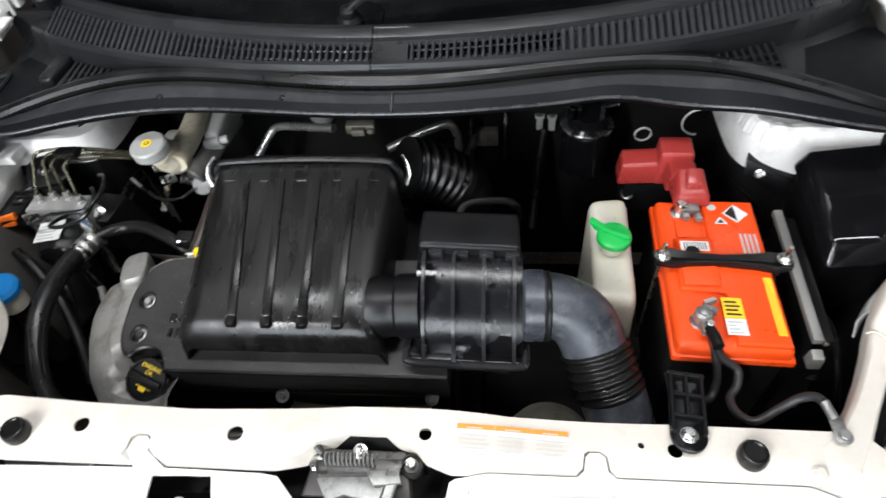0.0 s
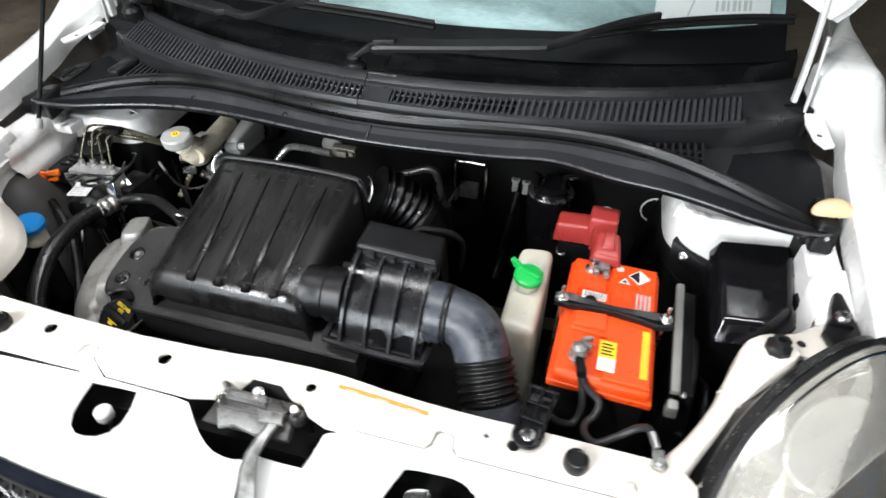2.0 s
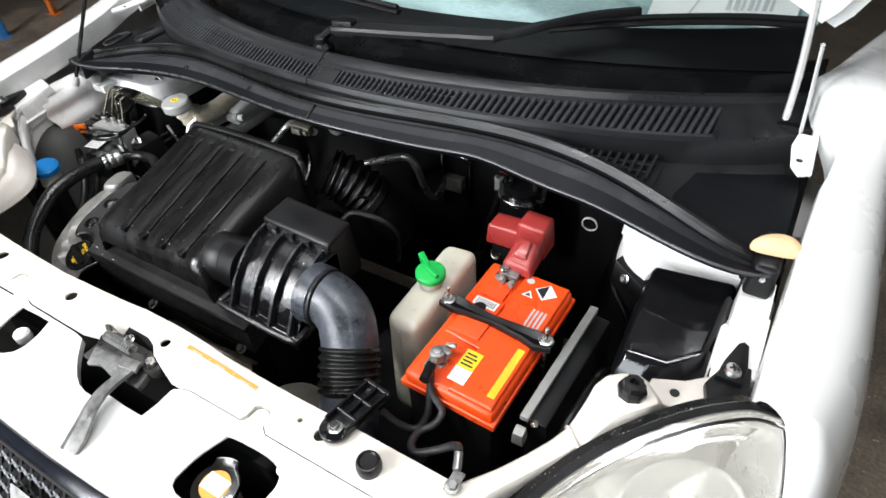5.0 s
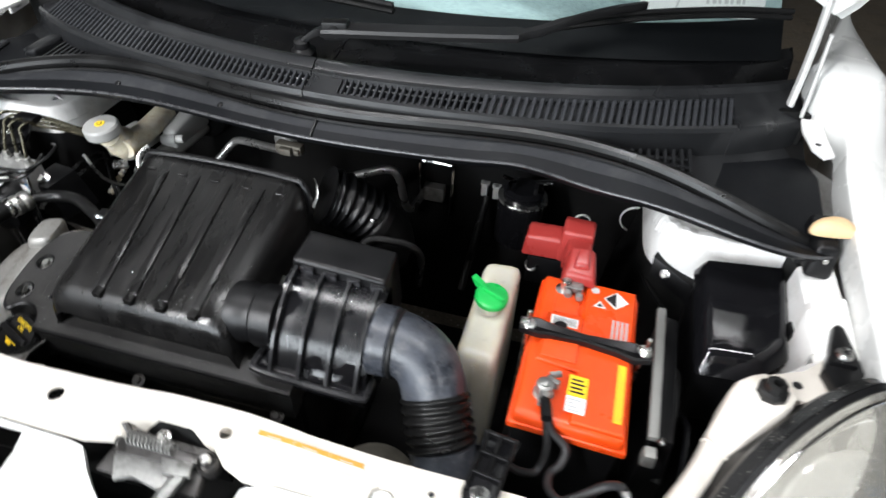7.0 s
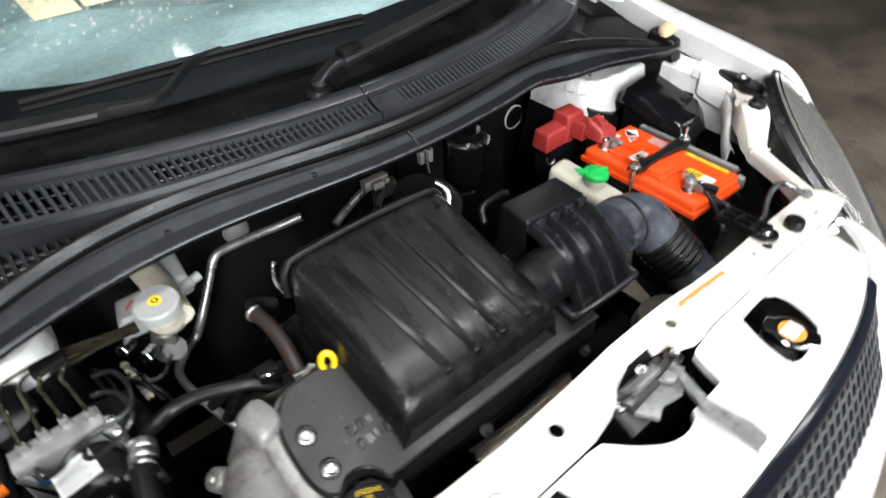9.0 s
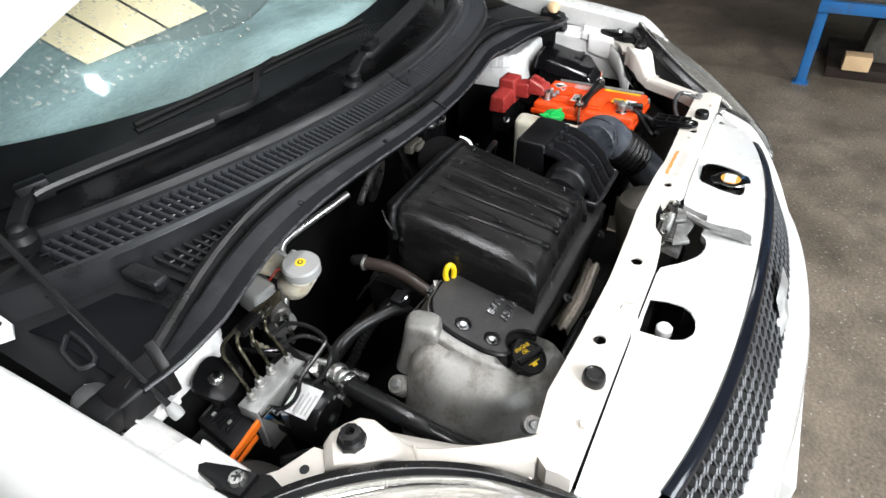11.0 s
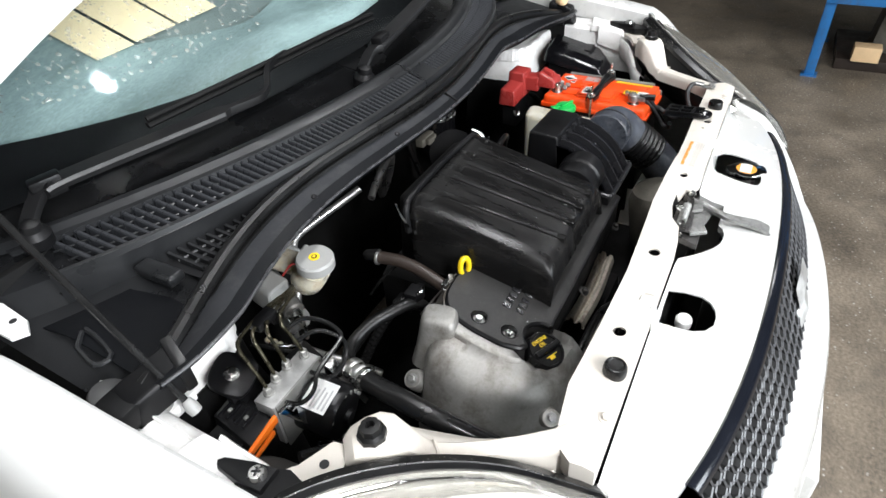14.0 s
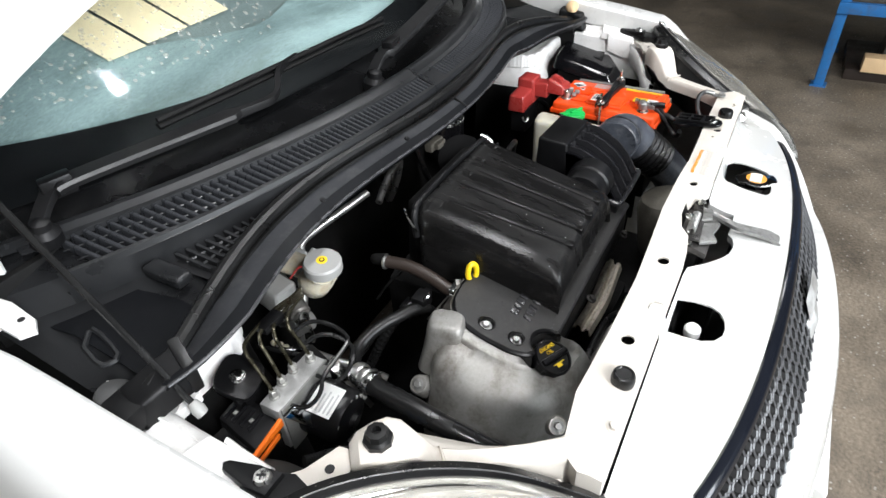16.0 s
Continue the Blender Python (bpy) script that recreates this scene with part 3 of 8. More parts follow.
    rows = [[(x, crease(x)[0] + 0.001, crease(x)[1] - 0.0012) for x in xs], [(x, lerp(crease(x)[0], flange_low(x)[0], 0.6), lerp(crease(x)[1], flange_low(x)[1], 0.75)) for x in xs], [(x, flange_low(x)[0] + 0.001, flange_low(x)[1] - 0.001) for x in xs],
            [(x, flange_low(x)[0] + 0.01, flange_low(x)[1] - 0.012) for x in xs], [(x, 0.60, 0.925) for x in xs], [(x, 0.718, 0.90) for x in xs]]
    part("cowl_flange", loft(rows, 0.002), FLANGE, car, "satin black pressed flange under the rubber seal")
    part("flange_lip", sweep([(x, flange_low(x)[0] - 0.0005, flange_low(x)[1] + 0.0005) for x in xs], 0.0024, 8, 1), LIP, car, "rolled flange edge, paler for its highlight")
    part("flange_joint", hexa([(-0.001, 0.420, 0.955), (0.003, 0.420, 0.955), (0.003, 0.455, 0.970), (-0.001, 0.455, 0.970),
                               (-0.001, 0.416, 0.959), (0.003, 0.416, 0.959), (0.003, 0.452, 0.978), (-0.001, 0.452, 0.978)], 0.001), RUBBER, car)
    for x in (-0.36, -0.16):
        y, z = flange_low(x)
        part("clip", lathe((x, y + 0.017, z + 0.011), (0, -0.45, 0.88), [(0.0045, 0), (0.0045, 0.002), (0.002, 0.003)], 12), BLACK, car)
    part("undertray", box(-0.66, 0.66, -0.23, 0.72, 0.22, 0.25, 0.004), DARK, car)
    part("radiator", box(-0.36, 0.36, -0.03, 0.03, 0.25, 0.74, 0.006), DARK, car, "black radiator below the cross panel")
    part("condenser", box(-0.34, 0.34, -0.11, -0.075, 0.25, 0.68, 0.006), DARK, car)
    bumper(car)
    return car


def body_side(car, s):
    """Lamp arm, apron, strut tower and wing of one side; s is -1 or 1."""
    def m(x, y, z):
        return (s * x, y, z)

    def flip(bm):
        if s < 0:
            bmesh.ops.reverse_faces(bm, faces=bm.faces)
        return bm

    # arm from the cross panel to the lamp post
    mid = [(0.495, 0.004, 0.832, 0.026), (0.519, 0.030, 0.833, 0.017), (0.542, 0.064, 0.832, 0.0135), (0.563, 0.097, 0.830, 0.0135), (0.581, 0.127, 0.829, 0.0145), (0.593, 0.150, 0.830, 0.016), (0.598, 0.159, 0.838, 0.018), (0.607, 0.171, 0.862, 0.021), (0.614, 0.182, 0.880, 0.025), (0.624, 0.193, 0.886, 0.028), (0.637, 0.204, 0.887, 0.027), (0.650, 0.216, 0.884, 0.023), (0.657, 0.224, 0.872, 0.018)]
    rows = []
    for x, y, z, w in mid:
        dx, dy = 0.75 * w, -0.66 * w
        rows.append([m(x - dx * 1.02, y - dy * 1.02, z - (0.026 if z < 0.86 else 0.045)), m(x - dx, y - dy, z - 0.010), m(x - dx * 0.9, y - dy * 0.9, z - 0.003), m(x - dx * 0.7, y - dy * 0.7, z), m(x + dx * 0.7, y + dy * 0.7, z), m(x + dx * 0.9, y + dy * 0.9, z - 0.003), m(x + dx, y + dy, z - 0.010), m(x + dx * 1.04, y + dy * 1.04, z - 0.045)])
    part("lamp_arm", loft(rows, 0.003), CREAM, car, "white pressed lamp mounting arm")
    part("arm_seam", sweep([m(0.580, 0.162, 0.822), m(0.583, 0.158, 0.832), m(0.593, 0.148, 0.8325), m(0.604, 0.137, 0.831), m(0.607, 0.134, 0.822)], 0.0016, 6, 4), CREAM, car)
    strip = [(0.556, 0.020), (0.573, 0.050), (0.590, 0.082), (0.606, 0.110), (0.622, 0.135)]
    part("arm_strip", loft([[m(x - 0.006, y + 0.005, 0.800), m(x - 0.005, y + 0.004, 0.818), m(x + 0.003, y - 0.002, 0.819), m(x + 0.005, y - 0.004, 0.806)] for x, y in strip], 0.002), CREAM, car, "narrow white flange beside the lamp")
    web = [(p.x, p.y, p.z) for p in smooth([(0.608, 0.208, 0.800), (0.625, 0.232, 0.815), (0.650, 0.250, 0.838), (0.685, 0.272, 0.851), (0.718, 0.298, 0.853)], 5)]
    part("front_web", loft([[m(x, y - 0.010, z - 0.006) for x, y, z in web], [m(x, y - 0.002, z) for x, y, z in web], [m(x, y + 0.002, z - 0.004) for x, y, z in web], [m(x, y + 0.003, z - 0.030) for x, y, z in web], [m(x + 0.004, y - 0.004, z - 0.055) for x, y, z in web]], 0.002), INNER, car, "white folded panel behind the lamp", 80)
    # flat black disc paints the shade inside a hole
    part("shelf_hole_disc", lathe(m(0.678, 0.236, 0.8662), (0, 0, 1), [(0.0055, 0), (0.0055, 0.0006), (0.001, 0.0008)], 14), INK_SHADE_BLACK, car)
    post = part("rubber_post", lathe(m(0.636, 0.199, 0.884), (0, 0, 1), [(0.0165, 0), (0.0165, 0.009), (0.0125, 0.012), (0.0115, 0.020), (0.0055, 0.021), (0.0045, 0.013)], 8), RUBBER, car)
    # rail on top of the apron
    rail = [(0.745, 0.225, 0.855), (0.745, 0.27, 0.862), (0.745, 0.36, 0.868), (0.745, 0.45, 0.872), (0.745, 0.60, 0.89), (0.745, 0.74, 0.92)]
    rows = [[m(x - 0.034, y, z - 0.10), m(x - 0.032, y, z - 0.004), m(x - 0.028, y, z), m(x + 0.004, y, z), m(x + 0.014, y, z - 0.02)] for x, y, z in rail]
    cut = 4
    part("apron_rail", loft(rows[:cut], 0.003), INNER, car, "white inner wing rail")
    # rear of the rail is blackened to stand for the shaded gap
    part("rear_rail_shade", loft([[(x, y, z - (0.0 if s > 0 else 0.03)) for x, y, z in r] for r in rows[cut - 1:]], 0.003), DARK, car, "inner rail beside the cowl, blackened as the dark gap")
    # apron and arch colours carry the shade low in the bay
    part("apron", box(min(s * 0.722, s * 0.735), max(s * 0.722, s * 0.735), 0.22, 0.74, 0.30, 0.80, 0.003), SHADE_PLUG_GREY if s < 0 else DARK, car, "inner wing panel, darkened for the shade in the bay")
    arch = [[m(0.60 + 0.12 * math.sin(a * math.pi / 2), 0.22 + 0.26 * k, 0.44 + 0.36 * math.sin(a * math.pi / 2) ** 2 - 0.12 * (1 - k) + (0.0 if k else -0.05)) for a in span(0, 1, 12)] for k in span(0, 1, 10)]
    part("wheel_arch", loft(arch, 0.003), DARK, car, "inner wheel arch, blackened for the shade in the bay")
    part("lamp_shelf", prism([m(*p, 0)[:2] for p in ((0.645, 0.215), (0.70, 0.215), (0.745, 0.235), (0.747, 0.285), (0.715, 0.285), (0.69, 0.262), (0.65, 0.245))][::s], 0.855, 0.866, 0.003), CREAM, car)
    wb = [m(0.706, 0.284, 0.856), m(0.754, 0.284, 0.856), m(0.754, 0.386, 0.864), m(0.708, 0.378, 0.864), m(0.709, 0.288, 0.872), m(0.754, 0.288, 0.876), m(0.754, 0.382, 0.889), m(0.712, 0.372, 0.884)]
    part("wing_bracket", hexa(wb if s > 0 else [wb[k] for k in (1, 0, 3, 2, 5, 4, 7, 6)], 0.004, 3), INNER, car, "white folded wing bracket")
    part("bracket_wall", loft([[m(0.706, y, z - 0.05), m(0.703, y, z - 0.006), m(0.706, y, z), m(0.711, y, z - 0.003)] for y, z in ((0.292, 0.868), (0.33, 0.876), (0.352, 0.884))], 0.002), INNER, car)
    part("clip_tongue", prism([m(*p, 0)[:2] for p in ((0.712, 0.264), (0.740, 0.264), (0.742, 0.292), (0.738, 0.325), (0.732, 0.330), (0.726, 0.325), (0.716, 0.292))][::s], 0.874, 0.889, 0.003), BLACK, car, "black clip tongue on the lamp bracket")
    plan = smooth([(0.534, 0.66, 0), (0.534, 0.585, 0), (0.5355, 0.550, 0), (0.541, 0.526, 0), (0.553, 0.509, 0), (0.572, 0.5005, 0), (0.60, 0.498, 0), (0.66, 0.496, 0), (0.725, 0.495, 0)], 9)
    normals = []
    for k in range(len(plan)):
        d = (plan[min(k + 1, len(plan) - 1)] - plan[max(k - 1, 0)]).normalized()
        normals.append(V3((d.y, -d.x, 0)))
    def ring_at(z, o, rough=0.0):
        rough *= 1.0 if s > 0 else 0.25
        return [(s * (p.x + n.x * (o + rough * (math.sin(k * 1.9) + 0.7 * math.sin(k * 0.83 + 1)))), p.y + n.y * (o + rough * (math.sin(k * 1.9) + 0.7 * math.sin(k * 0.83 + 1))), z + rough * 1.6 * math.sin(k * 0.61 + z * 300)) for k, (p, n) in enumerate(zip(plan, normals))]
    part("strut_tower", loft([ring_at(0.770, 0.0093), ring_at(0.785, 0.008), ring_at(0.805, 0.006)][0 if s > 0 else 2:] + [ ring_at(0.822, 0.004), ring_at(0.832, 0.002), ring_at(0.850, 0.0), ring_at(0.8535, -0.004), ring_at(0.854, -0.03), ring_at(0.854, -0.10)], 0.003), INNER, car, "white pressed strut tower with rounded corner")
    part("seam_sealer", loft([ring_at(0.824, 0.0045, 0.0004), ring_at(0.827, 0.0085, 0.0007), ring_at(0.840, 0.0065, 0.0007), ring_at(0.851, 0.0040, 0.0006), ring_at(0.856, -0.001, 0.0005), ring_at(0.8565, -0.010, 0.0006), ring_at(0.8545, -0.013, 0.0006)], 0.002), INNER, car, "brushed white seam sealer")
    # tower is near-black below its white upper part
    part("tower_base", loft([ring_at(0.45, 0.050), ring_at(0.66, 0.032), ring_at(0.702, 0.022), ring_at(0.735, 0.015), ring_at(0.772, 0.0100)] + ([] if s > 0 else [ring_at(0.806, 0.0066)]), 0.003), DARK, car, "near-black lower part of the strut tower")
    if s > 0:
        part("tower_bracket", hexa([(0.536, 0.484, 0.772), (0.606, 0.466, 0.736), (0.612, 0.492, 0.738), (0.550, 0.512, 0.774), (0.535, 0.496, 0.799), (0.612, 0.468, 0.768), (0.618, 0.494, 0.770), (0.548, 0.524, 0.801)], 0.003), BLACK, car, "black bracket bolted to the tower")
        part("bracket_bolt", hexnut((0.558, 0.481, 0.779), (-0.4, -0.85, 0.4), 0.005, 0.006, 0.008), ZINC, car)
        part("tower_lead", sweep([(0.530, 0.520, 0.745), (0.545, 0.490, 0.738), (0.565, 0.475, 0.722), (0.580, 0.468, 0.700), (0.585, 0.465, 0.66)], 0.0045, 8, 8), RUBBER, car)
    else:
        part("tower_shelf", box(min(s * 0.66, s * 0.735), max(s * 0.66, s * 0.735), 0.455, 0.62, 0.835, 0.8525, 0.004), INNER, car)
    for x, y in ((0.732, 0.372), (0.728, 0.325)):
        part("rail_bolt", hexnut(m(x, y, 0.868), (0, 0, 1), 0.008, 0.006, 0.012), INNER, car)
    # the wing
    def top(y):
        return table([(0.20, 0.905), (0.30, 0.918), (0.45, 0.938), (0.60, 0.965), (0.66, 0.981), (0.70, 1.003), (0.757, 1.038), (0.95, 1.050), (1.2, 1.058)], y)
    rows = []
    for y in (0.236, 0.25, 0.27, 0.30, 0.36, 0.44, 0.52, 0.58, 0.62, 0.65, 0.67, 0.69, 0.715, 0.74, 0.757, 0.775, 0.80, 0.87, 0.95, 1.05, 1.2):
        z, b = top(y), table([(0.236, 0.016), (0.33, 0.024), (0.45, 0.022), (0.60, 0.018), (0.75, 0.014), (0.95, 0.0)], y)
        c = table([(0.236, 0.0), (0.35, 0.004), (0.51, 0.010), (0.58, 0.014), (0.62, 0.020), (0.655, 0.024), (0.68, 0.012), (0.72, -0.014), (0.757, -0.031), (0.80, -0.010), (0.87, 0.015), (0.95, 0.045), (1.05, 0.070), (1.2, 0.080)], y)
        edge = [(0.752 + c, z - 0.05), (0.750 + c, z - 0.010), (0.751 + c, z - 0.004), (0.755 + c, z)]
        w = table([(0.236, 0.0), (0.30, 0.6), (0.40, 1.0)], y)
        crown = smooth([(0.757 + c, 0, z + 0.001), (max(0.785 + b, 0.765 + c), 0, z + 0.003), (0.812 + b + 0.006 * w, 0, z - 0.017 + 0.008 * w), (0.836 + b + 0.004 * w, 0, z - 0.065 + 0.018 * w), (0.856 + b + 0.010 * w, 0, z - 0.16 + 0.02 * w), (0.872 + b + 0.018 * w, 0, z - 0.30), (0.868 + b + 0.012 * w, 0, z - 0.55)], 4)
        rows.append([m(a, y, c) for a, c in edge] + [m(p.x, y, p.z) for p in crown])
    wing = part("wing", loft(rows, 0.004), PAINT, car, "white front wing")
    lead = rows[0][4:22]
    nose_rows = []
    for j, p in enumerate(lead):
        k = j / (len(lead) - 1)
        e = V3(m(0.783, 0.237, 0.899)).lerp(V3(m(0.8015, 0.089, 0.7465)), k) + V3((s * 0.5, -0.6, 0.6)).normalized() * 0.027 * math.sin(math.pi * k) ** 0.8
        out = V3((s, 0, 0.2)) * 0.012 * math.sin(math.pi * k)
        nose_rows.append([V3(p).lerp(e, f) + out * math.sin(math.pi * f) for f in span(0, 1, 6)])
    part("wing_nose", loft(nose_rows, 0.004), PAINT, car)
    # black block fills in the shade inside the wing edge
    part("wing_gap_shade", box(min(s * 0.7225, s * 0.7485), max(s * 0.7225, s * 0.7485), 0.30, 1.2, 0.80, 0.835, 0.003), DARK, car)
    if s > 0:
        part("rail_lip", loft([[m(0.744, y, z - 0.001), m(0.7505, y, z + 0.004), m(0.7515, y, z + 0.012)] for y, z in ((0.30, 0.866), (0.36, 0.869), (0.45, 0.873))], 0.0015), INNER, car)
    if s < 0:
        part("apron_fold", loft([smooth([m(0.722, y, 0.866 + 0.03 * k), m(0.703, y + 0.006, 0.846 + 0.03 * k), m(0.706, y + 0.004, 0.822 + 0.03 * k), m(0.692, y + 0.012, 0.80 + 0.03 * k), m(0.697, y + 0.012, 0.775 + 0.03 * k), m(0.705, y + 0.01, 0.74)], 5) for y, k in [(lerp(0.33, 0.53, f), f * f) for f in span(0, 1, 12)]], 0.003), INNER, car, "folded white panel beside the strut tower", 80)
        part("apron_skirt", loft([[m(lerp(0.700, 0.766, k), y, 0.838 + 0.03 * (y - 0.3) + 0.006 * math.sin(k * 9 + y * 20)) for k in span(0, 1, 10)] for y in span(0.285, 0.50, 8)], 0.002), INNER, car, "folded white panel under the wing edge")
        part("rubber_knob", lathe(m(0.697, 0.468, 0.852), (0, 0, 1), [(0.009, 0), (0.0125, 0.005), (0.0135, 0.012), (0.0115, 0.019), (0.006, 0.0235), (0.001, 0.0245)], 20), GREYCAP, car, "pale grey rubber knob")
        # rounded liner of the wheel arch
        part("arch_liner_dome", loft([[m(0.722 - 0.115 * math.cos(e) * math.sin(a) ** 0.8, 0.345 + 0.125 * math.cos(e) * math.cos(a), 0.58 + 0.225 * math.sin(e)) for a in span(0.02, math.pi - 0.02, 18)] for e in span(0, math.pi / 2 - 0.05, 10)], 0.003), LINER, car, "dusty dark grey rounded arch liner")
        edge = [(0.532, 0.073, 0.822), (0.553, 0.106, 0.820), (0.570, 0.137, 0.819), (0.581, 0.161, 0.822), (0.591, 0.185, 0.846), (0.606, 0.204, 0.862)]
        foot = [(0.526, 0.074, 0.786), (0.531, 0.116, 0.782), (0.541, 0.160, 0.783), (0.552, 0.188, 0.790), (0.572, 0.212, 0.806), (0.600, 0.226, 0.822)]
        web = [[V3(m(*a)).lerp(V3(m(*b)), k) + V3((0.003 * math.sin(math.pi * k), 0.003 * math.sin(math.pi * k), 0.004 * math.sin(math.pi * k) + 0.002 * math.sin(k * 9))) for a, b in zip(edge, foot)] for k in span(0, 1, 6)]
        part("arm_web", loft([smooth(r, 4) for r in web], 0.002), CREAM, car, "white inner web of the lamp arm")
    part("hinge_plate", hexa([m(0.741, 0.67, 0.940), m(0.748, 0.67, 0.940), m(0.748, 0.75, 0.96), m(0.741, 0.75, 0.95), m(0.741, 0.67, 0.970), m(0.748, 0.67, 0.970), m(0.748, 0.75, 0.985), m(0.741, 0.75, 0.985)][::1] if s > 0 else
                             [m(0.748, 0.67, 0.940), m(0.741, 0.67, 0.940), m(0.741, 0.75, 0.95), m(0.748, 0.75, 0.96), m(0.748, 0.67, 0.970), m(0.741, 0.67, 0.970), m(0.741, 0.75, 0.985), m(0.748, 0.75, 0.985)], 0.002), INNER, car)
    part("hinge_leaf", prism([m(*p, 0)[:2] for p in ((0.750, 0.705), (0.722, 0.705), (0.717, 0.668), (0.722, 0.612), (0.734, 0.590), (0.750, 0.600))][::s], 0.962, 0.968, 0.002), INNER, car, "white pressed bonnet hinge leaf")
    # hole drawn as a black disc for its inner shade
    part("hinge_hole_disc", lathe(m(0.731, 0.625, 0.9682), (0, 0, 1), [(0.0045, 0), (0.0045, 0.0005), (0.001, 0.0006)], 12), INK_SHADE_BLACK, car)
    for y, z in ((0.690, 0.957), (0.728, 0.965)):
        part("hinge_bolt", hexnut(m(0.742, y, z), (-s, 0, 0), 0.007, 0.006, 0.010), ZINC, car)
    # lamp top bracket: black plastic with a cross-head screw
    part("lamp_bracket", prism([m(*p, 0)[:2] for p in ((0.712, 0.226), (0.735, 0.232), (0.750, 0.262), (0.747, 0.298), (0.730, 0.300), (0.716, 0.286), (0.704, 0.256))][::s], 0.868, 0.882, 0.003), BLACK, car, "black lamp bracket")
    scr = part("lamp_screw", lathe(m(0.727, 0.278, 0.888), (0, 0, 1), [(0.010, 0), (0.010, 0.002), (0.009, 0.004), (0.008, 0.007), (0.001, 0.008)], 18), ZINC, car)
    # black bars paint the shade in the cross slot
    for a in (0.4, 0.4 + math.pi / 2):
        part("slot", moved(box(-0.005, 0.005, -0.0009, 0.0009, 0, 0.0012, 0), pose(s * 0.727, 0.278, 0.8953, 0, 0, math.degrees(a))), INK_SHADE_BLACK, scr)


def bumper(car):
    xs = span(-0.47, 0.47, 48)
    zt = lambda x: cover_z(x, nose(x)) + 0.002
    rows = [[(x, nose(x) + 0.004, zt(x) - 0.004) for x in xs], [(x, nose(x) - 0.001, zt(x)) for x in xs], [(x, nose(x) - 0.008, zt(x) - 0.002) for x in xs],
            [(x, nose(x) - 0.015, zt(x) - 0.007) for x in xs], [(x, nose(x) - 0.018, zt(x) - 0.014) for x in xs]]
    part("grille_trim", loft(rows, 0.004), TRIMGLOSS, car, "gloss dark blue-black grille trim strip")
    back = [[(x, nose(x) - 0.020, zt(x) - 0.030) for x in xs], [(x, nose(x) - 0.070, zt(x) - 0.150) for x in xs]]
    part("grille_backing", loft(back, 0.003), DARK, car)
    # honeycomb
    bm, deep = bmesh.new(), bmesh.new()
    r, wall = 0.0150, 0.0024

    def on(s, v, d):
        x = s
        return V3((x, nose(x) - 0.0175 - 0.48 * v + d * 0.9, zt(x) - 0.017 - 0.88 * v + d * 0.42))
    dv, ds = r * 1.65, r * math.sqrt(3) * 0.86
    for j in range(5):
        v = 0.006 + j * dv
        lim = 0.455 - 0.35 * v
        s = -lim + (ds / 2 if j % 2 else 0)
        while s <= lim:
            ring = []
            for k in range(6):
                a = math.pi / 3 * k + math.pi / 6
                c, q = math.cos(a), math.sin(a)
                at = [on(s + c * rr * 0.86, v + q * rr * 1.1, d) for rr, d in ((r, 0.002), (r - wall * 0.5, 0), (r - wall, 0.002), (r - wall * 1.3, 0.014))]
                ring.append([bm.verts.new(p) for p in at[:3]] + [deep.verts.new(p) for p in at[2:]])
            for k in range(6):
                a, b = ring[k], ring[(k + 1) % 6]
                bm.faces.new((a[0], b[0], b[1], a[1]))
                bm.faces.new((a[1], b[1], b[2], a[2]))
                deep.faces.new((a[3], b[3], b[4], a[4]))
            s += ds
    # walls and rims are one plastic; walls are blackened as cell shade
    part("grille_wall_shade", deep, DARK, car, "grille cell walls, blackened for the shade inside", 20)
    part("grille_mesh", bm, GRILLE, car, "black honeycomb grille", 20)
    part("emblem", merge(hexa([(-0.035, -0.2225, 0.700), (0.010, -0.2265, 0.700), (0.045, -0.2225, 0.725), (0.0, -0.2225, 0.725), (-0.030, -0.205, 0.738), (0.015, -0.209, 0.738), (0.045, -0.205, 0.757), (0.0, -0.205, 0.757)], 0.003),
                          hexa([(-0.045, -0.2325, 0.672), (0.0, -0.2325, 0.672), (0.035, -0.2325, 0.690), (-0.01, -0.2365, 0.690), (-0.045, -0.216, 0.700), (0.0, -0.216, 0.700), (0.035, -0.216, 0.715), (-0.01, -0.220, 0.715)], 0.003)), CAST_BRIGHT, car, "bright metal badge, plain slanted shapes")
    plan = [(0.0, -0.285), (0.2, -0.273), (0.38, -0.237), (0.53, -0.171), (0.65, -0.080), (0.745, 0.045), (0.805, 0.165), (0.838, 0.30), (0.85, 0.42)]
    pts = [(-x, y) for x, y in plan[:0:-1]] + plan
    curve = smooth([(x, y, 0) for x, y in pts], 5)
    rows = []
    for k, (d, z) in enumerate(((0.052, 0.636), (0.045, 0.643), (0.006, 0.641), (0.0, 0.625), (-0.012, 0.56), (-0.012, 0.45), (0.01, 0.30), (0.06, 0.22))):
        row = []
        for p in curve:
            q = V3((p.x, p.y - 0.5, 0)).normalized()
            lift = 0.09 * max(0.0, min(1.0, (abs(p.x) - 0.42) / 0.2)) if k < 5 else 0
            row.append((p.x - q.x * d, p.y - q.y * d, z + lift * (1 if k < 4 else 0.5)))
        rows.append(row)
    part("plate_holder", hexa([(-0.225, -0.308, 0.40), (0.225, -0.308, 0.40), (0.225, -0.265, 0.40), (-0.225, -0.265, 0.40), (-0.22, -0.306, 0.530), (0.22, -0.306, 0.530), (0.22, -0.265, 0.545), (-0.22, -0.265, 0.545)], 0.006, 3), PAINT, car, "white plate holder on the bumper")
    part("bumper_skin", loft(rows, 0.004), PAINT, car, "white front bumper")


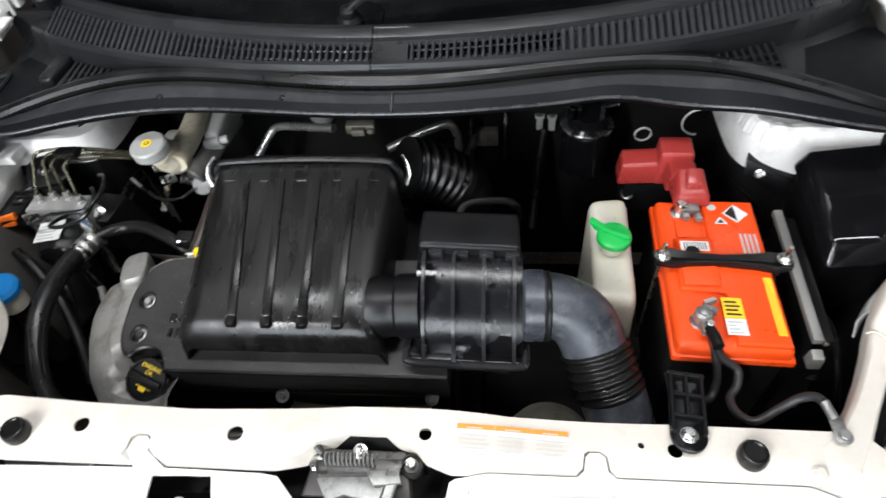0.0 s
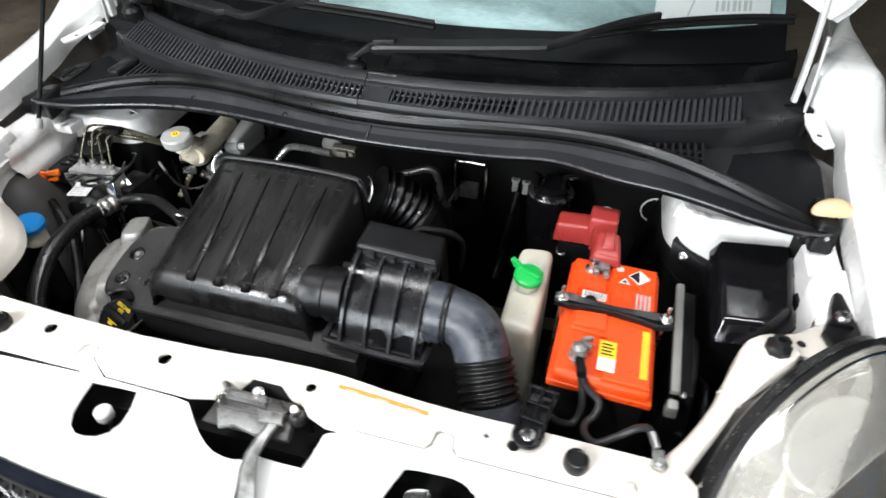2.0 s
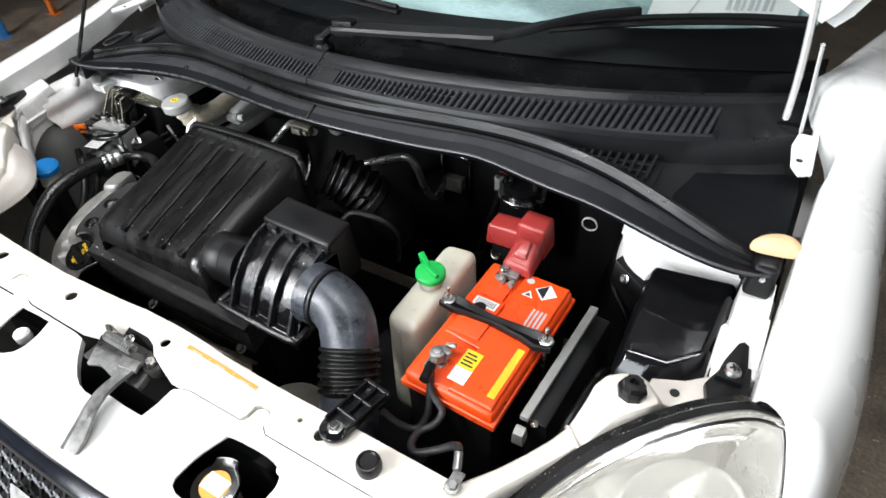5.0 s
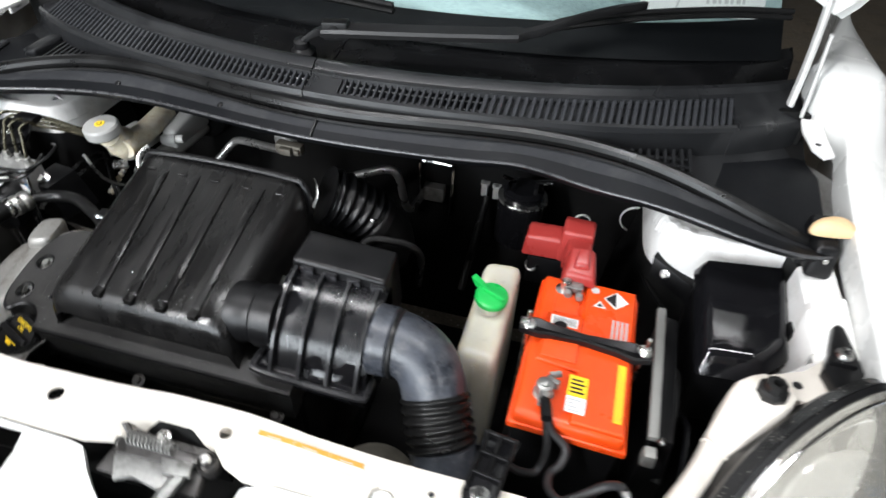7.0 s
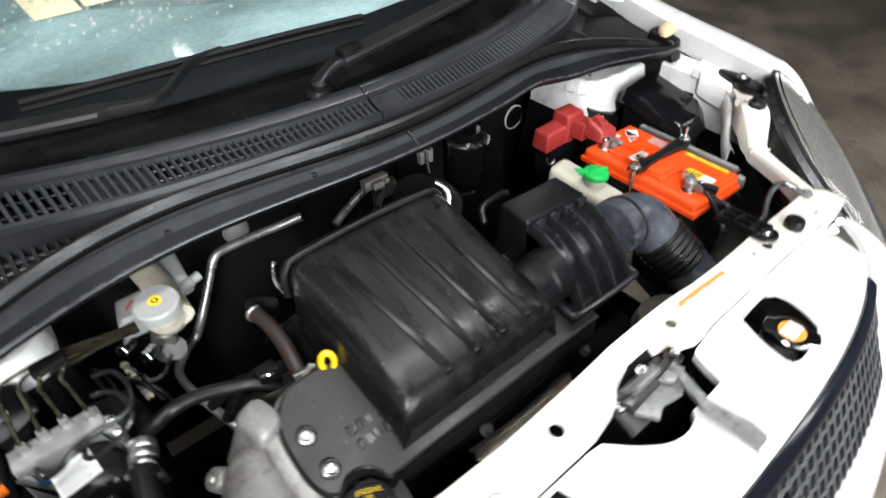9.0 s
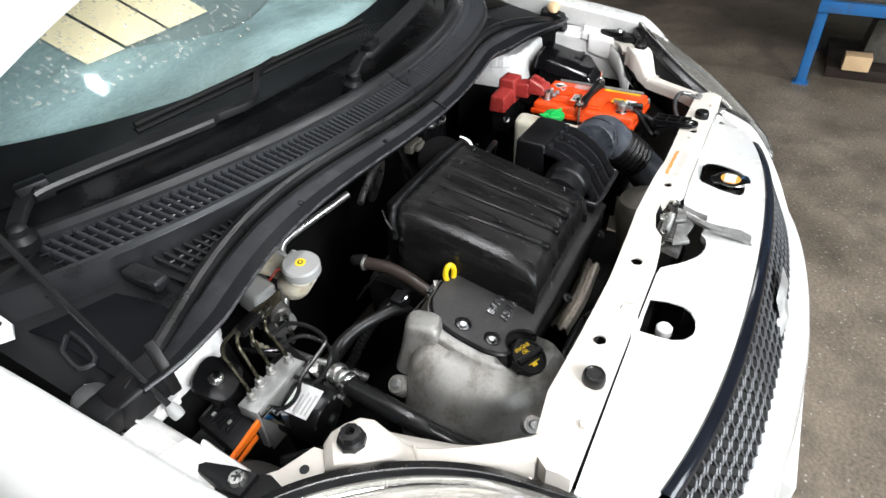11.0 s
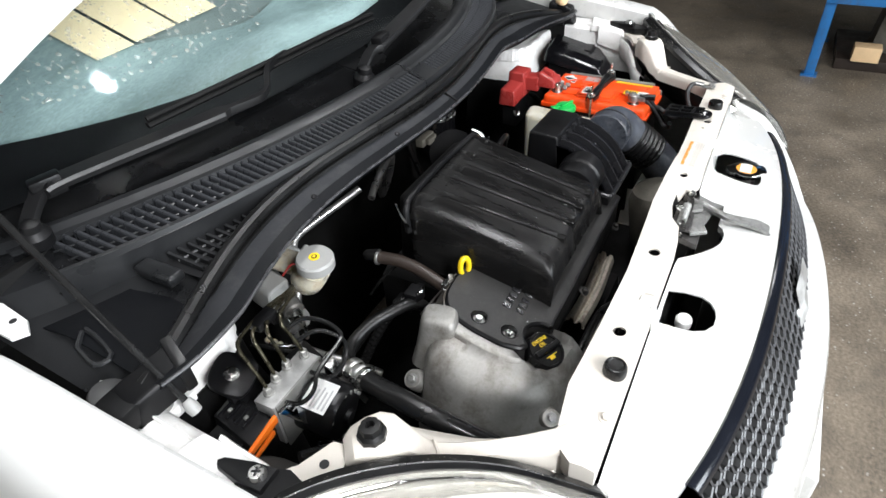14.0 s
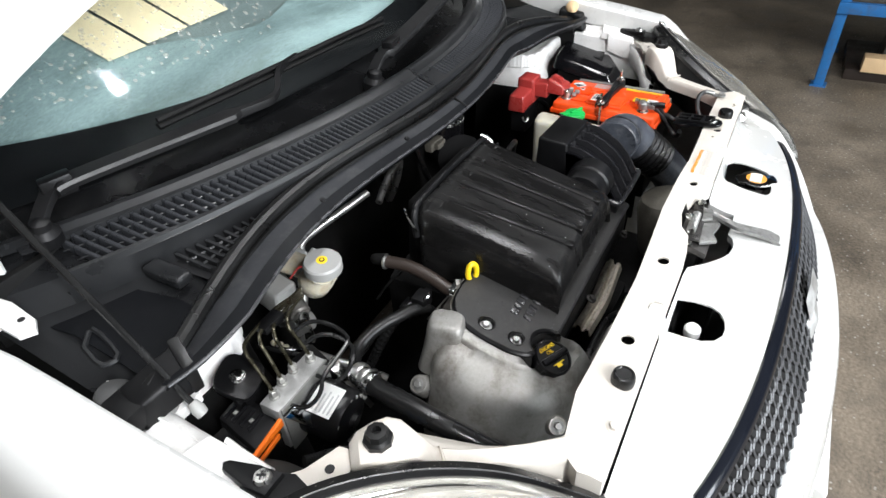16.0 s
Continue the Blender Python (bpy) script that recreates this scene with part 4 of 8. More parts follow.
def headlamp(s):
    def m(p):
        return V3((s * p[0], p[1], p[2]))
    t = thing("headlamp", (s * 0.68, 0.10, 0.62), "clear headlamp with chrome reflector bowl and black surround", "headlamp", "headlamps")
    up = [m(p) for p in ((0.548, -0.035, 0.800), (0.585, 0.055, 0.842), (0.632, 0.125, 0.872), (0.69, 0.185, 0.893), (0.745, 0.225, 0.902), (0.782, 0.236, 0.897))]
    lo = [m(p) for p in ((0.535, -0.165, 0.695), (0.605, -0.130, 0.690), (0.675, -0.075, 0.690), (0.735, -0.010, 0.697), (0.775, 0.040, 0.715), (0.800, 0.090, 0.748))]
    U, L = smooth(up, 6), smooth(lo, 6)
    rows = []
    for k in span(0, 1, 10):
        rows.append([a.lerp(b, k) + V3((s * 0.5, -0.6, 0.6)).normalized() * (0.027 + 0.016 * math.sin(math.pi * i / (len(U) - 1))) * math.sin(math.pi * k) ** 0.8 for i, (a, b) in enumerate(zip(U, L))])
    lens = part("lens", loft(rows[4:], 0.003), LENS, t, "clear slightly hazed lens")
    brow = part("lens_brow", loft(rows[:5], 0.003), BROW_LENS, t, "upper edge of the lens, whitened for its grazing reflection")
    lens.visible_shadow = brow.visible_shadow = False
    inner = []
    for k, deep in ((0.0, 0.004), (0.05, 0.006), (0.055, 0.018), (0.13, 0.022), (0.135, 0.036), (0.20, 0.038), (0.206, 0.058), (0.35, 0.070), (0.5, 0.074), (0.7, 0.066), (0.85, 0.045), (1.0, 0.004)):
        inner.append([a.lerp(b, k) - V3((s * 0.5, -0.6, 0.35)).normalized() * deep for a, b in zip(U, L)])
    part("end_wall", loft([[rows[k][-1], U[-1].lerp(L[-1], k / 10) - V3((s * 0.5, -0.6, 0.35)).normalized() * 0.06 * math.sin(math.pi * k / 10)] for k in range(11)], 0.002), LAMPSILVER, t)
    for k in (0.10, 0.19):
        part("chrome_band", sweep([a.lerp(b, k) - V3((s * 0.5, -0.6, 0.35)).normalized() * (0.004 + 0.12 * k) for a, b in zip(U[3:-2], L[3:-2])], 0.0042, 8, 1), CHROME, t, "bright trim band inside the lamp")
    part("housing", loft(inner, 0.003), LAMPSILVER, t, "bright reflector housing")
    shell = []
    for k in span(0, 1, 8):
        shell.append([a.lerp(b, k) + V3((-s * 0.004, 0.006, -0.006)) - V3((s * 0.5, -0.6, 0.35)).normalized() * (0.008 + 0.090 * math.sin(math.pi * k) ** 0.6) for a, b in zip(U, L)])
    part("back_shell", loft(shell, 0.002), BLACK, t, "black plastic lamp back")
    c = m((0.726, 0.128, 0.806))
    ax = m((0.30, -0.72, 0.42)).normalized()
    part("reflector_bowl", lathe(c - ax * 0.045, ax, [(0.012, 0.0), (0.036, 0.006), (0.054, 0.020), (0.064, 0.042), (0.068, 0.045), (0.070, 0.041)], 36), LAMPSILVER, t)
    part("bulb_shield", lathe(c - ax * 0.04, ax, [(0.013, 0), (0.013, 0.024), (0.009, 0.030), (0.001, 0.032)], 20), ZINC, t)
    part("bright_line", sweep([p + V3((s * 0.007, -0.010, -0.004)) for p in up], 0.0022, 6, 6), CHROME, t)
    part("rim", loft([[p + V3((-s * 0.003, 0.004, 0.001)) for p in U], [p + V3((s * 0.001, -0.002, 0.001)) for p in U], [p + V3((s * 0.002, -0.003, -0.003)) for p in U]], 0.002), BLACK, t, "black lamp rim")
    part("lamp_gasket", loft([[p + V3((-s * 0.015, 0.015, -0.012)) for p in U], [p + V3((-s * 0.013, 0.013, -0.004)) for p in U], [p + V3((-s * 0.005, 0.005, 0.001)) for p in U], [p + V3((-s * 0.002, 0.002, -0.002)) for p in U]], 0.002), GASKET, t, "wet black rubber edge strip, drop glints painted as specks")
    return t


# ---- cowl, seal, windscreen, bonnet ----
def cowl():
    t = thing("cowl_cover", (0, 0.55, 0.93), "black plastic cowl cover with ventilation slots", "cowl")
    for a, b in ((-0.66, -0.0285), (-0.0265, 0.612)):
        xs = span(a, b, 40)
        part("slot_border", loft([[(x, slot_low(x)[0] - 0.001, slot_low(x)[1] - 0.004) for x in xs], [(x, slot_low(x)[0] + 0.001, slot_low(x)[1] + 0.0026) for x in xs], [(x, slot_low(x)[0] + 0.0065, slot_low(x)[1] + 0.0045) for x in xs], [(x, slot_low(x)[0] + 0.0075, slot_low(x)[1] - 0.004) for x in xs]], 0.001), COWL, t)
        part("slot_border", loft([[(x, slot_top(x)[0] - 0.0075, slot_top(x)[1] - 0.006) for x in xs], [(x, slot_top(x)[0] - 0.0065, slot_top(x)[1] + 0.0012) for x in xs], [(x, slot_top(x)[0] + 0.001, slot_top(x)[1] + 0.0030) for x in xs]], 0.001), COWL, t)
        lip = [[(x, slot_low(x)[0], slot_low(x)[1] + dz) for x in xs] for dz in (-0.055, -0.006)]
        part("cowl_edge", loft(lip + [[(x, slot_low(x)[0] + 0.006, slot_low(x)[1] + 0.001) for x in xs]], 0.002), COWL, t)
        xs = span(a if b > 0 else -0.735, b if b < 0 else 0.735, 46)
        rows = [[(x, slot_top(x)[0] - 0.002, slot_top(x)[1]) for x in xs], [(x, ridge(x)[0] - 0.004, ridge(x)[1]) for x in xs], [(x, ridge(x)[0] + 0.006, ridge(x)[1] + 0.001) for x in xs],
                [(x, ridge(x)[0] + 0.020, ridge(x)[1] - 0.006) for x in xs], [(x, ridge(x)[0] + 0.034, ridge(x)[1] - 0.024) for x in xs],
                [(x, ridge(x)[0] + 0.06, ridge(x)[1] - 0.030) for x in xs], [(x, max(glass_base(x)[0], ridge(x)[0] + 0.08), glass_base(x)[1] - 0.012) for x in xs], [(x, max(glass_base(x)[0], ridge(x)[0] + 0.08) + 0.03, glass_base(x)[1] - 0.004) for x in xs]]
        part("cowl_ridge", loft(rows[:5], 0.003), COWL, t, "smooth black cowl ridge")
        part("wiper_trough", loft([[(x, y - 0.0005, z - 0.0008) for x, y, z in rows[4]]] + rows[5:], 0.003), TROUGH, t, "black wiper trough")
        xs = span(a, b, 40)
        rows = [[(x, slot_low(x)[0] + 0.004, slot_low(x)[1] - 0.030) for x in xs], [(x, slot_top(x)[0], slot_top(x)[1] - 0.030) for x in xs]]
        # black sheet paints the shade under the open slats
        part("slot_shade", loft(rows, 0.002), DARK, t)
    # side panels beyond the seal
    for s in (-1, 1):
        xs = span(0.24, 0.735, 24)
        rows = [[(s * x, bead(x)[0] + 0.004, bead(x)[1] - 0.02) for x in xs], [(s * x, lerp(bead(x)[0], slot_low(x)[0], 0.4), lerp(bead(x)[1], slot_low(x)[1], 0.5) - 0.035) for x in xs],
                [(s * x, slot_low(x)[0], slot_low(x)[1] - 0.045) for x in xs]]
        if s > 0:
            rows = [r[::-1] for r in rows]
        part("side_shelf", loft(rows, 0.003), COWL, t, "flat black cowl end panel")
        xs = span(0.62, 0.735, 6)
        if s > 0:
            xs = span(0.610, 0.735, 8)
            rows = [[(x, slot_low(x)[0] - 0.002, slot_low(x)[1] - 0.048) for x in xs], [(x, slot_low(x)[0] - 0.001, slot_low(x)[1] - 0.004) for x in xs], [(x, slot_low(x)[0] + 0.004, slot_low(x)[1] + 0.0018) for x in xs], [(x, slot_top(x)[0], slot_top(x)[1] + 0.0022) for x in xs], [(x, ridge(x)[0] + 0.004, ridge(x)[1] - 0.004) for x in xs]]
        else:
            rows = [[(s * x, slot_low(x)[0], slot_low(x)[1] - 0.045) for x in xs], [(s * x, slot_low(x)[0] + 0.02, slot_low(x)[1] - 0.01) for x in xs], [(s * x, slot_top(x)[0] + 0.05, slot_top(x)[1] - 0.01) for x in xs]]
        part("end_cover", loft(rows, 0.003), COWL, t, "smooth black end cover")
        # lower slots between seal and main slots
        for f in (0.3, 0.65):
            part("lower_bar", sweep([(s * x, lerp(lerp(bead(x)[0], slot_low(x)[0], 0.25), slot_low(x)[0] - 0.004, f), slot_low(x)[1] - 0.035) for x in span(0.40, 0.55, 8)], 0.0020, 6, 2), COWL, t)
        # black sheet paints the shade inside the lower slots
        part("lower_slot_shade", loft([[(s * x, lerp(bead(x)[0], slot_low(x)[0], 0.2), slot_low(x)[1] - 0.0395) for x in span(0.38, 0.56, 10)], [(s * x, slot_low(x)[0], slot_low(x)[1] - 0.0435) for x in span(0.38, 0.56, 10)]], 0.001), INK_SHADE_BLACK, t)
        if s < 0:
            part("hump", box(min(s * 0.566, s * 0.592), max(s * 0.566, s * 0.592), 0.53, 0.60, 0.935, 0.952, 0.006, 3), COWL, t)
        if s < 0:
            part("recess_frame", sweep([(s * 0.708, 0.570, 0.925), (s * 0.714, 0.533, 0.918), (s * 0.694, 0.530, 0.918), (s * 0.684, 0.586, 0.927), (s * 0.708, 0.570, 0.925)], 0.0035, 6, 3), COWL, t)
        for i in range(16):
            x = 0.36 + i * 0.0125
            y0, z0 = lerp(bead(x)[0], slot_low(x)[0], 0.25), slot_low(x)[1] - 0.035
            y1 = slot_low(x)[0] - 0.004
            if y1 - y0 > 0.012:
                part("lower_slat", hexa([(s * x - 0.0022, y0, z0 - 0.006), (s * x + 0.0022, y0, z0 - 0.006), (s * x + 0.0022, y1, z0 - 0.002), (s * x - 0.0022, y1, z0 - 0.002),
                                         (s * x - 0.0022, y0, z0 + 0.002), (s * x + 0.0022, y0, z0 + 0.002), (s * x + 0.0022, y1, z0 + 0.006), (s * x - 0.0022, y1, z0 + 0.006)], 0), COWL, t)
    # slats: narrow ones beside the middle, broad ones farther out
    shared = {}
    places, x, gap = [], -0.033, 0.0098
    while x > -0.625:
        places.append((x, 0.0024 if x > -0.34 else 0.0031 if x > -0.435 else 0.0030))
        gap = 0.0098 + 0.0030 * min(1.0, max(0.0, (-x - 0.25) / 0.3))
        x -= gap
    places += [(0.0285 + 0.0098 * i, 0.0024) for i in range(21)] + [(0.2355 + 0.0114 * i, 0.0036) for i in range(33)]
    for x, half in places:
        (y0, z0), (y1, z1) = slot_low(x), slot_top(x)
        lean = x / 0.7 * 0.10
        d = V3((lean * (y1 - y0), y1 - y0, z1 - z0))
        if half not in shared:
            bm = hexa([(-half, 0, -0.012), (half, 0, -0.012), (half, 1, -0.012), (-half, 1, -0.012), (-half, 0, -0.001), (half, 0, -0.001), (half, 1, -0.001), (-half, 1, -0.001)], 0)
            add_faces(bm, [(-half, 0, -0.001), (half, 0, -0.001), (half, 1, -0.001), (-half, 1, -0.001), (-half * 0.6, 0.03, 0.0012), (half * 0.6, 0.03, 0.0012), (half * 0.6, 0.97, 0.0012), (-half * 0.6, 0.97, 0.0012)],
                      [(4, 5, 6, 7), (0, 1, 5, 4), (1, 2, 6, 5), (2, 3, 7, 6), (3, 0, 4, 7)])
            shared[half] = bpy.data.meshes.new("slat")
            bm.to_mesh(shared[half])
            bm.free()
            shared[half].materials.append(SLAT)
        ob = new("slat", shared[half])
        ob.parent = t
        xv = V3((1, -lean, 0)).normalized()
        zv = xv.cross(d.normalized())
        ob.matrix_local = Matrix.Translation(V3((x, y0, z0)) + d * 0.07 - ROOT[t.name]) @ Matrix(((xv.x, d.x * 0.9, zv.x, 0), (xv.y, d.y * 0.9, zv.y, 0), (xv.z, d.z * 0.9, zv.z, 0), (0, 0, 0, 1)))
    for a, b in ((-0.63, -0.435), (-0.345, -0.028), (0.028, 0.235)):
        for f in (0.34, 0.66):
            part("cross_bar", sweep([(x, lerp(slot_low(x)[0], slot_top(x)[0], f), lerp(slot_low(x)[1], slot_top(x)[1], f) - 0.0042) for x in span(a, b, 10)], 0.0016, 6, 2), COWL, t)
    for a, b in ((-0.435, -0.345), (0.235, 0.612)):
        xs = span(a, b, 20)
        rows = [[(x, slot_low(x)[0] + 0.004, slot_low(x)[1] - 0.008) for x in xs], [(x, slot_top(x)[0], slot_top(x)[1] - 0.008) for x in xs]]
        part("blind_panel", loft(rows, 0.002), COWL, t)
    # middle bridge between the two halves
    for a, b in ((-0.0262, 0.0235),):
        part("bridge", loft([[(x, slot_low(x)[0] - 0.001, slot_low(x)[1] - 0.03) for x in span(a, b, 4)], [(x, slot_low(x)[0], slot_low(x)[1]) for x in span(a, b, 4)], [(x, slot_top(x)[0], slot_top(x)[1] + 0.001) for x in span(a, b, 4)], [(x, ridge(x)[0], ridge(x)[1] + 0.0015) for x in span(a, b, 4)]], 0.003), COWL, t)
    # the rubber seal on the flange
    xs = span(-0.705, 0.75, 80)
    sl = thing("bonnet_seal", (0, 0.47, 0.94), "black rubber bonnet seal along the cowl edge", "seal")
    part("bead", sweep([(x, bead(x)[0], bead(x)[1] - 0.003) for x in xs], 0.0105, 10, 1), RUBBER, sl)
    part("base_strip", loft([[(x, bead(x)[0] - 0.013, bead(x)[1] - 0.010) for x in xs], [(x, bead(x)[0] + 0.010, bead(x)[1] - 0.014) for x in xs]], 0.004), RUBBER, sl)
    for s in (-1, 1):
        e = thing("seal_end", (s * 0.735, 0.475, 0.85), "black plastic seal end block with a screw", "bracket", "seal ends")
        part("block", box(min(s * 0.705, s * 0.75), max(s * 0.705, s * 0.75), 0.452, 0.50, 0.872, 0.905, 0.006), BLACK, e)
        if s > 0:
            part("screw", hexnut((s * 0.735, 0.470, 0.904), (0, -0.3, 1), 0.006, 0.005, 0.009), ZINC, e)
        else:
            part("clamp_block", hexa([(-0.738, 0.452, 0.866), (-0.668, 0.432, 0.880), (-0.655, 0.468, 0.895), (-0.726, 0.503, 0.868), (-0.737, 0.456, 0.903), (-0.668, 0.435, 0.918), (-0.656, 0.466, 0.936), (-0.725, 0.498, 0.908)], 0.006, 3), BLACK, e, "black plastic block clamping the seal end")
            part("clamp_band", hexa([(-0.678, 0.434, 0.878), (-0.664, 0.430, 0.880), (-0.650, 0.468, 0.896), (-0.664, 0.474, 0.894), (-0.678, 0.435, 0.921), (-0.664, 0.431, 0.923), (-0.651, 0.466, 0.941), (-0.664, 0.472, 0.939)], 0.003), RUBBER, e)


def windscreen():
    def at(x, d, off=0.0):
        y, z = glass_base(x)
        return (x, y + d * 0.86 + 0.5 * off, z + d * 0.51 - 0.86 * off)
    t = thing("windscreen", (0, 0.7, 1.0), "sloping tinted windscreen, wet with drops, pale board behind it", "windscreen")
    xs = span(-0.70, 0.70, 30)
    g = part("glass", loft([[at(x, d) for x in xs] for d in span(0, 0.75, 10)], 0.0), GLASS, t, "green-tinted wet glass")
    g.visible_shadow = False
    part("frit_band", loft([[at(x, d * (0.062 + 0.09 * abs(x / 0.7) ** 3 if x < 0 else 0.062 + 0.03 * (x / 0.7) ** 2), 0.004) for x in xs] for d in (0, 0.5, 1.0)], 0.002), FRIT, t, "black printed edge band")
    part("dashboard", loft([[at(x, d, 0.20) for x in xs] for d in (0.0, 0.4, 0.8)], 0.003), DARK, t)
    single("sun_shade", loft([[at(x, lerp(0.045, 0.225 - 0.05 * math.exp(-((x + 0.09) / 0.13) ** 2) + 0.30 * min(1, max(0, (-x - 0.30) / 0.25)), d), 0.020 + 0.003 * math.sin(x * 18)) for x in xs] for d in span(0.0, 1.0, 6)], 0.004), SHADE, "pale teal sun shade board behind the windscreen", "sun shade")
    # added dark sheet stands in for the dim interior
    single("dim_interior_sheet", loft([[at(x, d, 0.028 + 0.002 * math.sin(x * 14)) for x in xs] for d in span(0.10, 0.72, 10)], 0.004), DASH, "dark grey-green sheet for the dim interior behind the glass", "mat")
    for x0, x1, d0, d1, sl in ((-0.352, -0.286, 0.205, 0.37, 0.03), (-0.280, -0.200, 0.215, 0.39, 0.03), (-0.194, -0.105, 0.222, 0.40, 0.03)):
        single("card", loft([[at(lerp(x0, x1, f) - sl * (d - d0) / 0.15, d + 0.006 * f, 0.012) for f in span(0, 1, 4)] for d in span(d0, d1, 4)], 0.001), CARD, "cream cardboard sheet behind the wet windscreen", "card", "cards")
    p = thing("paper_sheet", at(0.58, 0.15, 0.016), "white printed paper lying behind the windscreen", "paper")
    part("sheet", loft([[at(lerp(0.44, 0.665, f), d - 0.02 * f, 0.012) for f in span(0, 1, 6)] for d in span(0.11, 0.32, 4)], 0.0008), LABEL, p)
    for k in range(7):
        part("code_bar", loft([[at(0.555 + 0.011 * k, d, 0.0105) for d in (0.125, 0.150)], [at(0.560 + 0.011 * k + 0.002 * (k % 2), d, 0.0105) for d in (0.125, 0.150)]], 0.0003), GREY_INK, p)
    part("fold_line", loft([[at(0.50 + 0.05 * f, lerp(0.11, 0.30, f), 0.0108) for f in span(0, 1, 3)], [at(0.503 + 0.05 * f, lerp(0.11, 0.30, f), 0.0108) for f in span(0, 1, 3)]], 0.0003), GREY_INK, p)
    # standing drops on the glass
    bm, rnd = bmesh.new(), random.Random(5)
    for _ in range(900):
        x, d = rnd.uniform(-0.66, -0.05), rnd.uniform(0.14, 0.42)
        r = rnd.choice((0.0012, 0.0018, 0.0024, 0.0034)) * rnd.uniform(0.7, 1.3)
        c, nrm = V3(at(x, d)), V3((0, -0.51, 0.86))
        u, w = V3((1, 0, 0)), V3((0, 0.86, 0.51))
        rings = []
        for rr, h in ((1, 0.0), (0.75, 0.3), (0.4, 0.45)):
            rings.append([bm.verts.new(c + nrm * (h * r + 0.0003) + (u * math.cos(a) + w * math.sin(a) * 1.2) * rr * r) for a in span(0, 2 * math.pi, 7)[:-1]])
        for p, q in zip(rings, rings[1:]):
            for i in range(7):
                bm.faces.new((p[i], p[(i + 1) % 7], q[(i + 1) % 7], q[i]))
        bm.faces.new(rings[-1])
    drops_ = single("water_drops", bm, GLINT_DROPS, "standing water drops on the windscreen", "drops", kind="stuff")
    drops_.visible_shadow = False
    return t


def bonnet():
    def rear(x):
        return 1.315 - 0.195 * (abs(x) / 0.70) ** 1.9
    t = thing("bonnet", (0, 0.72, 1.16), "white bonnet propped wide open, seen from below", "bonnet")
    xs = span(-0.70, 0.70, 24)
    def wide(k):
        return 1.02 + 0.10 * min(1.0, k * 6) ** 0.7
    part("skin", loft([[(x * wide(k), 0.725 - 0.10 * k ** 1.5, rear(x) + 0.92 * k) for x in xs] for k in (0, 0.02, 0.05, 0.1, 0.17, 0.3, 0.5, 0.75, 1)], 0.004), PAINT, t)
    part("frame", loft([[(x * wide(k) * 0.975, 0.705 - 0.10 * k - (0.010 if 0.1 < k < 0.9 else 0), rear(x) + 0.010 + 0.90 * k) for x in xs] for k in (0, 0.02, 0.05, 0.1, 0.17, 0.3, 0.5, 0.75, 1)], 0.003), PAINT, t)
    # added black panel, out of view, dims what glossy parts reflect
    part("reflection_dimmer", loft([[(x * 0.78, 0.686 - 0.10 * k, rear(x * 0.78) + 0.012 + 0.90 * k) for x in xs] for k in (0.10, 0.15, 0.3, 0.5, 0.7, 0.88)], 0.004), DARK, t, "unseen black panel that dims reflections of the bonnet")
    for s in (-1, 1):
        part("hinge_arm", sweep([(s * 0.698, 0.712, 0.985), (s * 0.694, 0.710, 1.05), (s * 0.686, 0.706, 1.12), (s * 0.674, 0.700, 1.20)], 0.011, 8, 3, 0.5), PAINT, t)
        part("hinge_link", sweep([(s * 0.724, 0.716, 0.965), (s * 0.718, 0.714, 1.02), (s * 0.708, 0.710, 1.10)], 0.006, 6, 3, 0.5), PAINT, t)
    return t


def prop_rod():
    t = thing("bonnet_prop", (-0.690, 0.420, 0.86), "thin black bonnet prop rod in a white rubber socket", "prop rod")
    d = V3((-0.034, 0.568, 0.822)).normalized()
    base = V3((-0.690, 0.420, 0.878))
    part("rod", rod(base, base + d * 0.64, 0.0042, 10), PIPE, t)
    part("socket", lathe(base - d * 0.012, d, [(0.0075, 0), (0.0085, 0.008), (0.0065, 0.018), (0.0045, 0.020)], 14), GREYCAP, t)


